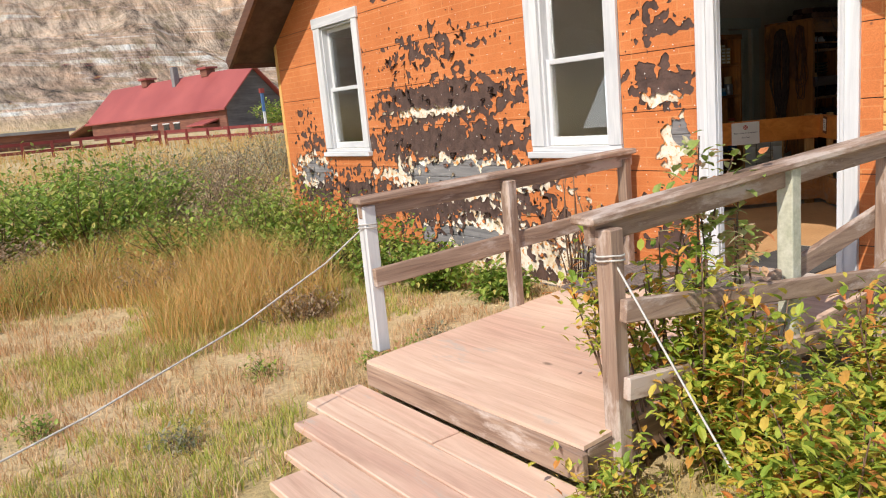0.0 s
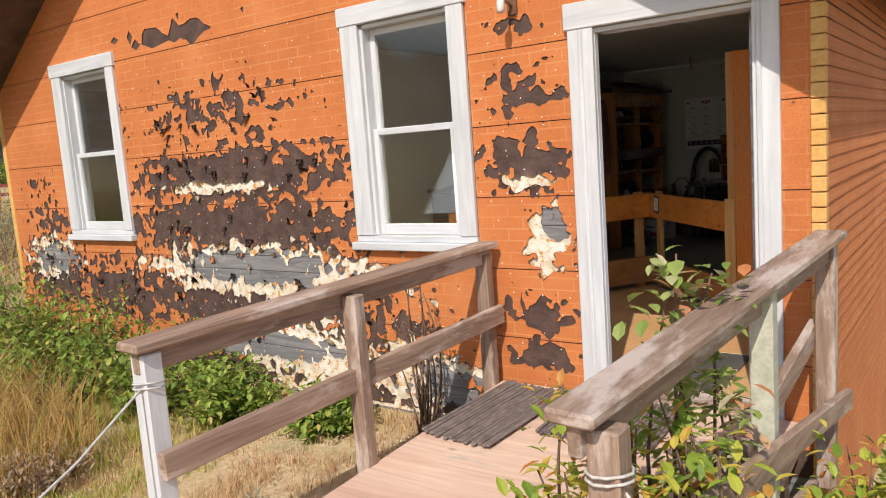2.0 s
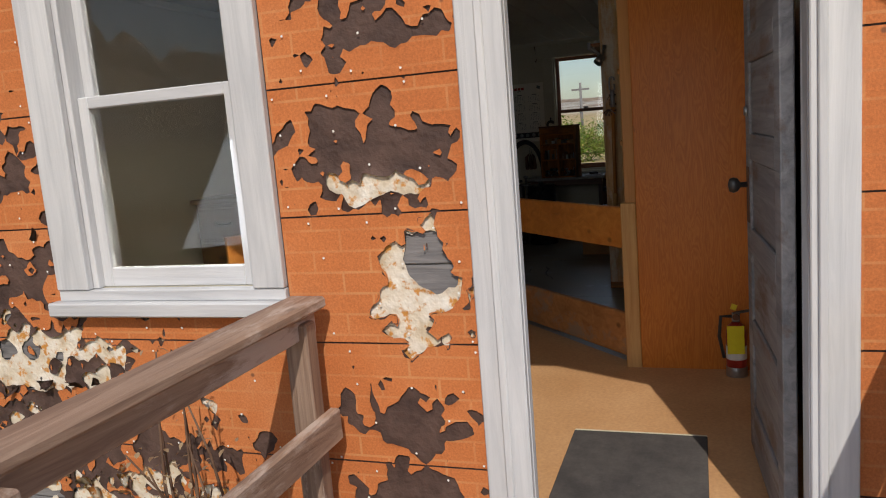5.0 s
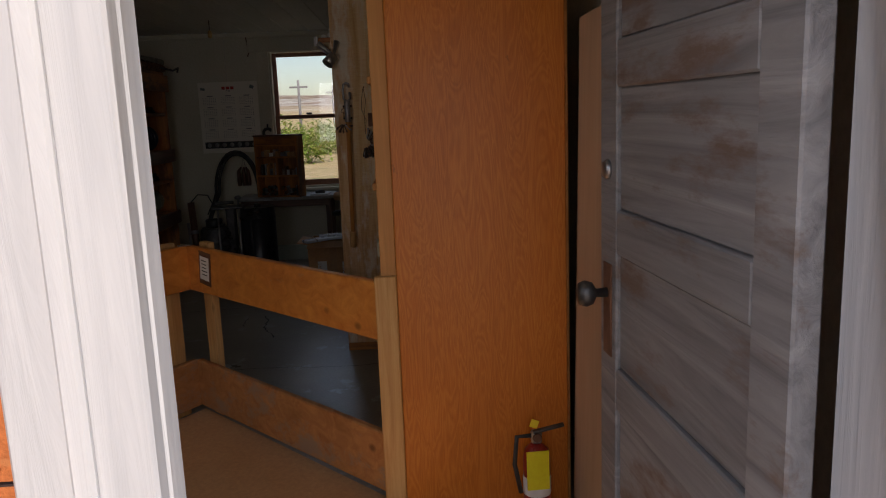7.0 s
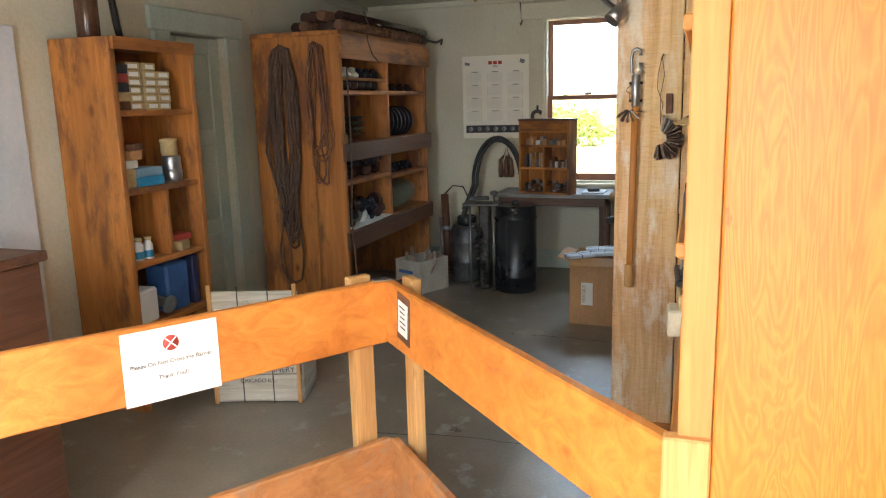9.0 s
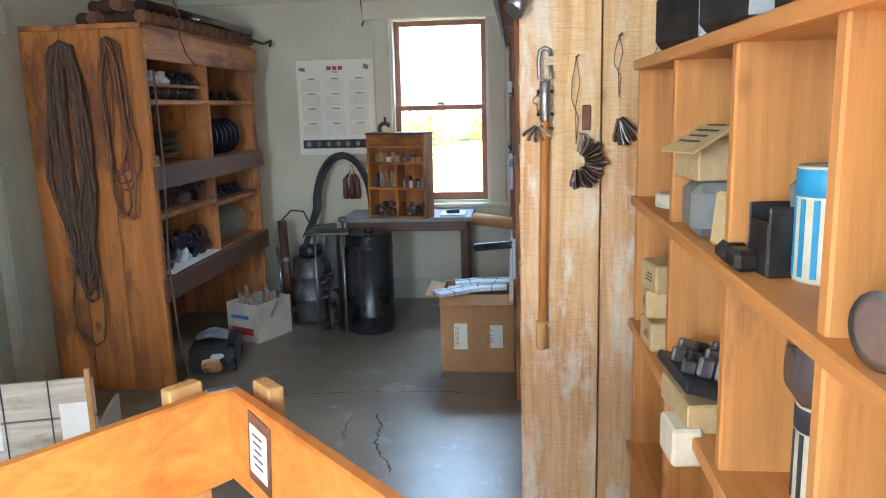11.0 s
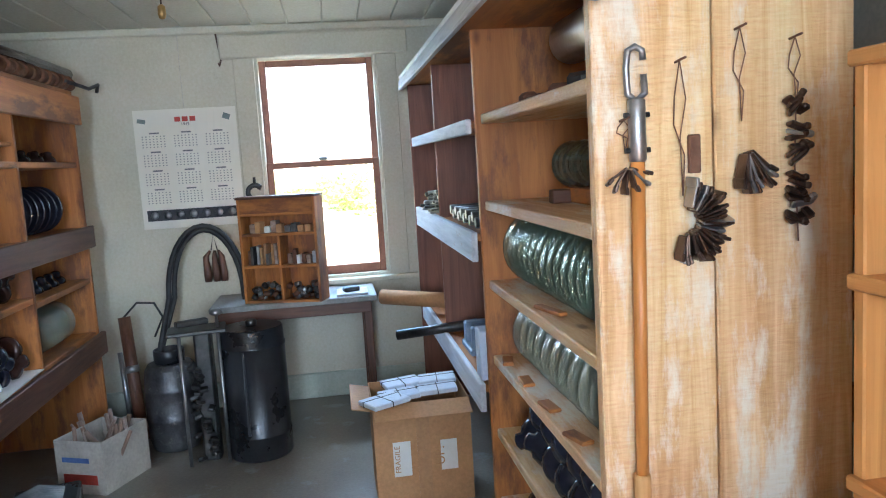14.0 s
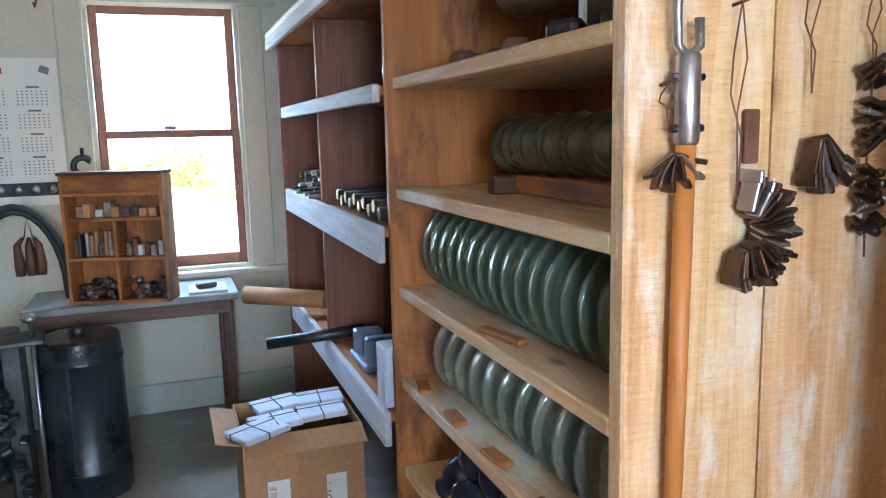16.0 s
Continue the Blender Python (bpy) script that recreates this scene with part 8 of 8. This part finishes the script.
grass("short_grass", 52000, (-4, 4.9, 3.6, 14, 6.0), 0.13, M_GREENGRASS, "short green and yellow grass in tufts", 200, 0.2, 0.6)
grass("short_grass", 60000, (-4, 4.9, 3.6, 14, 6.0), 0.11, M_STRAW, "short dry straw-coloured grass in tufts", 205, 0.0, 0.6)
grass("short_grass", 9000, (-1, 4.9, -1, 2.6, 4.0), 0.12, M_GRASS, "dry grass beside the boardwalk and ramp", 201)
grass("tall_grass", 30000, (-4, 4.7, 5.8, 15, 10.0), 0.42, M_TALL, "tall rusty golden grass", 202, 0.3)
grass("meadow_grass", 26000, (-12, 24, 13, 48, 26.0), 0.55, M_TALL, "pale meadow grass towards the fence", 203, 0.1)
grass("meadow_grass", 8000, (16, 60, -10, 24, 60.0), 0.7, M_GRASS, "grass behind the house", 204)
for i in range(22):
    r = random.Random(300 + i)
    x, y = 34 + r.uniform(0, 26), 2 + r.uniform(0, 14)
    shrub("river_bush", (x, y, ground_z(x, y) - 0.05), 1.9, r.uniform(1.6, 2.4), 16, 900, 0.22, M_BUSH, "green riverside bush behind the house", 320 + i, category="bush")

# ---- barn and fence in the distance ----
M_REDROOF = surf("faded_red_roof", (0.27, 0.058, 0.052), (0.35, 0.085, 0.075), 0.3, 0.6, 0.1)
M_BARN = wood("red_brown_barn_boards", (0.11, 0.04, 0.028), (0.24, 0.10, 0.065), "x", 3, 0.85, 0.4, knots=False, worn=(0.20, 0.13, 0.10))
M_BARNG = wood("grey_barn_boards", (0.07, 0.065, 0.07), (0.15, 0.14, 0.145), "y", 3, 0.85, 0.4, knots=False)
M_REDPAINT = surf("red_fence_paint", (0.16, 0.022, 0.02), (0.24, 0.04, 0.035), 2, 0.7, 0.1)


def barn():
    a = math.atan2(27.7, -6.1)
    m = Matrix.Translation((26.8, 70.5, 1.3)) @ pose(0, 0, 0, 0, 0, math.degrees(a))
    b = thing("barn", m, "long red-brown wooden barn with a faded red roof", "barn")
    L, W, E, R = 28.4, 7.0, 2.5, 5.9
    part("front_wall", span(B(), (0.0, -0.15, 0), (L, 0, E)), M_BARN, b)
    part("rear_wall", span(B(), (0.0, -W, 0), (L, -W + 0.15, E)), M_BARN, b)
    for x in (0.0, L - 0.15):
        bm = B()
        q = [(x, -0.16, 0), (x, -W + 0.16, 0), (x, -W + 0.16, E), (x, -W / 2, R - 0.05), (x, -0.16, E)]
        lo = [bm.verts.new(p) for p in q]
        hi = [bm.verts.new((p[0] + 0.15, p[1], p[2])) for p in q]
        bm.faces.new(lo), bm.faces.new(hi)
        for i in range(5):
            bm.faces.new((lo[i], lo[(i + 1) % 5], hi[(i + 1) % 5], hi[i]))
        part("gable_wall", bm, M_BARNG, b, "grey weathered gable boards")
    rise = (R - E) / (W / 2)
    for s in (0, 1):
        y_e = 0.5 if s == 0 else -W - 0.5
        z_e = E - 0.5 * rise
        bm = B()
        q = [(-0.6, y_e, z_e), (L + 0.6, y_e, z_e), (L + 0.6, -W / 2, R), (-0.6, -W / 2, R)]
        lo = [bm.verts.new(p) for p in q]
        hi = [bm.verts.new((p[0], p[1], p[2] + 0.16)) for p in q]
        bm.faces.new(lo), bm.faces.new(hi)
        for i in range(4):
            bm.faces.new((lo[i], lo[(i + 1) % 4], hi[(i + 1) % 4], hi[i]))
        part("roof", bm, M_REDROOF, b, "faded red roof slope")
    for x in (7.0, 19.5):
        c = part("cupola", span(B(), (x, -W / 2 - 0.5, R - 0.2), (x + 1.2, -W / 2 + 0.5, R + 0.55)), M_BARN, b, "small roof ventilator")
        part("cap", span(B(), (x - 0.25, -W / 2 - 0.7, R + 0.55), (x + 1.45, -W / 2 + 0.7, R + 0.75)), M_REDROOF, c)
    part("chimney", span(B(), (12.6, -W / 2 + 0.4, R - 0.8), (13.2, -W / 2 + 1.0, R + 1.3)), W_GREY["z"], b, "pale square chimney")
    bm = B()
    q = [(1.2, 0.0, 1.2), (4.2, 0.0, 1.2), (4.2, 1.8, 0.75), (1.2, 1.8, 0.75)]
    lo = [bm.verts.new(p) for p in q]
    hi = [bm.verts.new((p[0], p[1], p[2] + 0.12)) for p in q]
    bm.faces.new(lo), bm.faces.new(hi)
    for i in range(4):
        bm.faces.new((lo[i], lo[(i + 1) % 4], hi[(i + 1) % 4], hi[i]))
    part("porch_roof", bm, M_REDROOF, b)
    part("porch_wall", span(B(), (1.5, 0.0, 0), (3.9, 1.5, 0.85)), M_BARN, b)
    for x in (8.5, 10.6, 13.0):
        w = part("window", span(B(), (x, 0.0, 0.55), (x + 1.1, 0.05, 1.25)), M_BLACK, b, "dark window")
        part("frame", span(B(), (x - 0.1, 0.0, 1.25), (x + 1.2, 0.09, 1.36)), M_WHITEY, w)
    bm = B()
    q = [(L, 0.4, 2.3), (L + 8, 0.4, 0.5), (L + 8, -W, 0.5), (L, -W, 2.3)]
    lo = [bm.verts.new(p) for p in q]
    hi = [bm.verts.new((p[0], p[1], p[2] + 0.15)) for p in q]
    bm.faces.new(lo), bm.faces.new(hi)
    for i in range(4):
        bm.faces.new((lo[i], lo[(i + 1) % 4], hi[(i + 1) % 4], hi[i]))
    part("lean_to_roof", bm, M_BARN, b)


barn()


def fence(a, b, n, label):
    f = thing("red_fence", (0, 0, 0), label, "fence")
    a, b = Vector(a), Vector(b)
    for i in range(n + 1):
        p = a.lerp(b, i / n)
        part("post", span(B(), (p.x - 0.07, p.y - 0.07, p.z - 0.1), (p.x + 0.07, p.y + 0.07, p.z + 0.85)), M_REDPAINT, f)
    for z in (0.35, 0.78):
        part("rail", beam(B(), a + Vector((0, 0, z)), b + Vector((0, 0, z)), 0.06, 0.16), M_REDPAINT, f)


def at(az, d):
    x, y = 0.3 + d * math.cos(radians(az)), 0.35 + d * math.sin(radians(az))
    return (x, y, ground_z(x, y))


fence(at(90, 44), at(74, 47), 9, "long dark red plank fence")
fence(at(73.6, 46), at(60, 43), 9, "dark red plank fence past the house corner")
mk = thing("marker_post", at(66.6, 52), "tall striped marker post by the barn", "post")
part("shaft", span(B(), (-0.07, -0.07, 0), (0.07, 0.07, 1.4)), M_WHITE, mk)
part("band", span(B(), (-0.08, -0.08, 1.4), (0.08, 0.08, 2.6)), surf("blue_paint", (0.05, 0.12, 0.28), (0.08, 0.17, 0.36), 2, 0.6, 0.1), mk, "blue band")
part("tip", span(B(), (-0.14, -0.14, 2.6), (0.14, 0.14, 2.9)), M_REDPAINT, mk, "red top")
sx, sy, sz = at(66.0, 66)
shrub("young_tree", (sx, sy, sz), 1.6, 2.6, 18, 900, 0.3, M_BUSH, "small green tree beside the barn", 400, category="tree")
shed = thing("far_shed", at(83.2, 62), "low dark shed roof beyond the fence", "shed")
part("wall", span(B(), (-3.5, -2, 0), (3.5, 2, 1.0)), M_BARN, shed)
part("roof", span(B(), (-3.9, -2.4, 1.0), (3.9, 2.4, 1.2)), W_GREY["x"], shed, "grey flat roof")
# telegraph poles behind the house
for i, (az, d) in enumerate(((8.1, 60), (5.6, 75))):
    x, y = 4.6 + d * math.cos(radians(az)), 3.2 + d * math.sin(radians(az))
    tp = thing("telegraph_pole", (x, y, ground_z(x, y)), "grey wooden telegraph pole behind the house", "pole", "telegraph poles")
    part("shaft", tube(B(), [(0, 0, 0), (0, 0, 4.8)], [0.13, 0.09], 8), W_GREY["z"], tp)
    part("crossarm", span(B(), (-0.05, -0.7, 4.2), (0.05, 0.7, 4.34)), W_GREY["y"], tp)
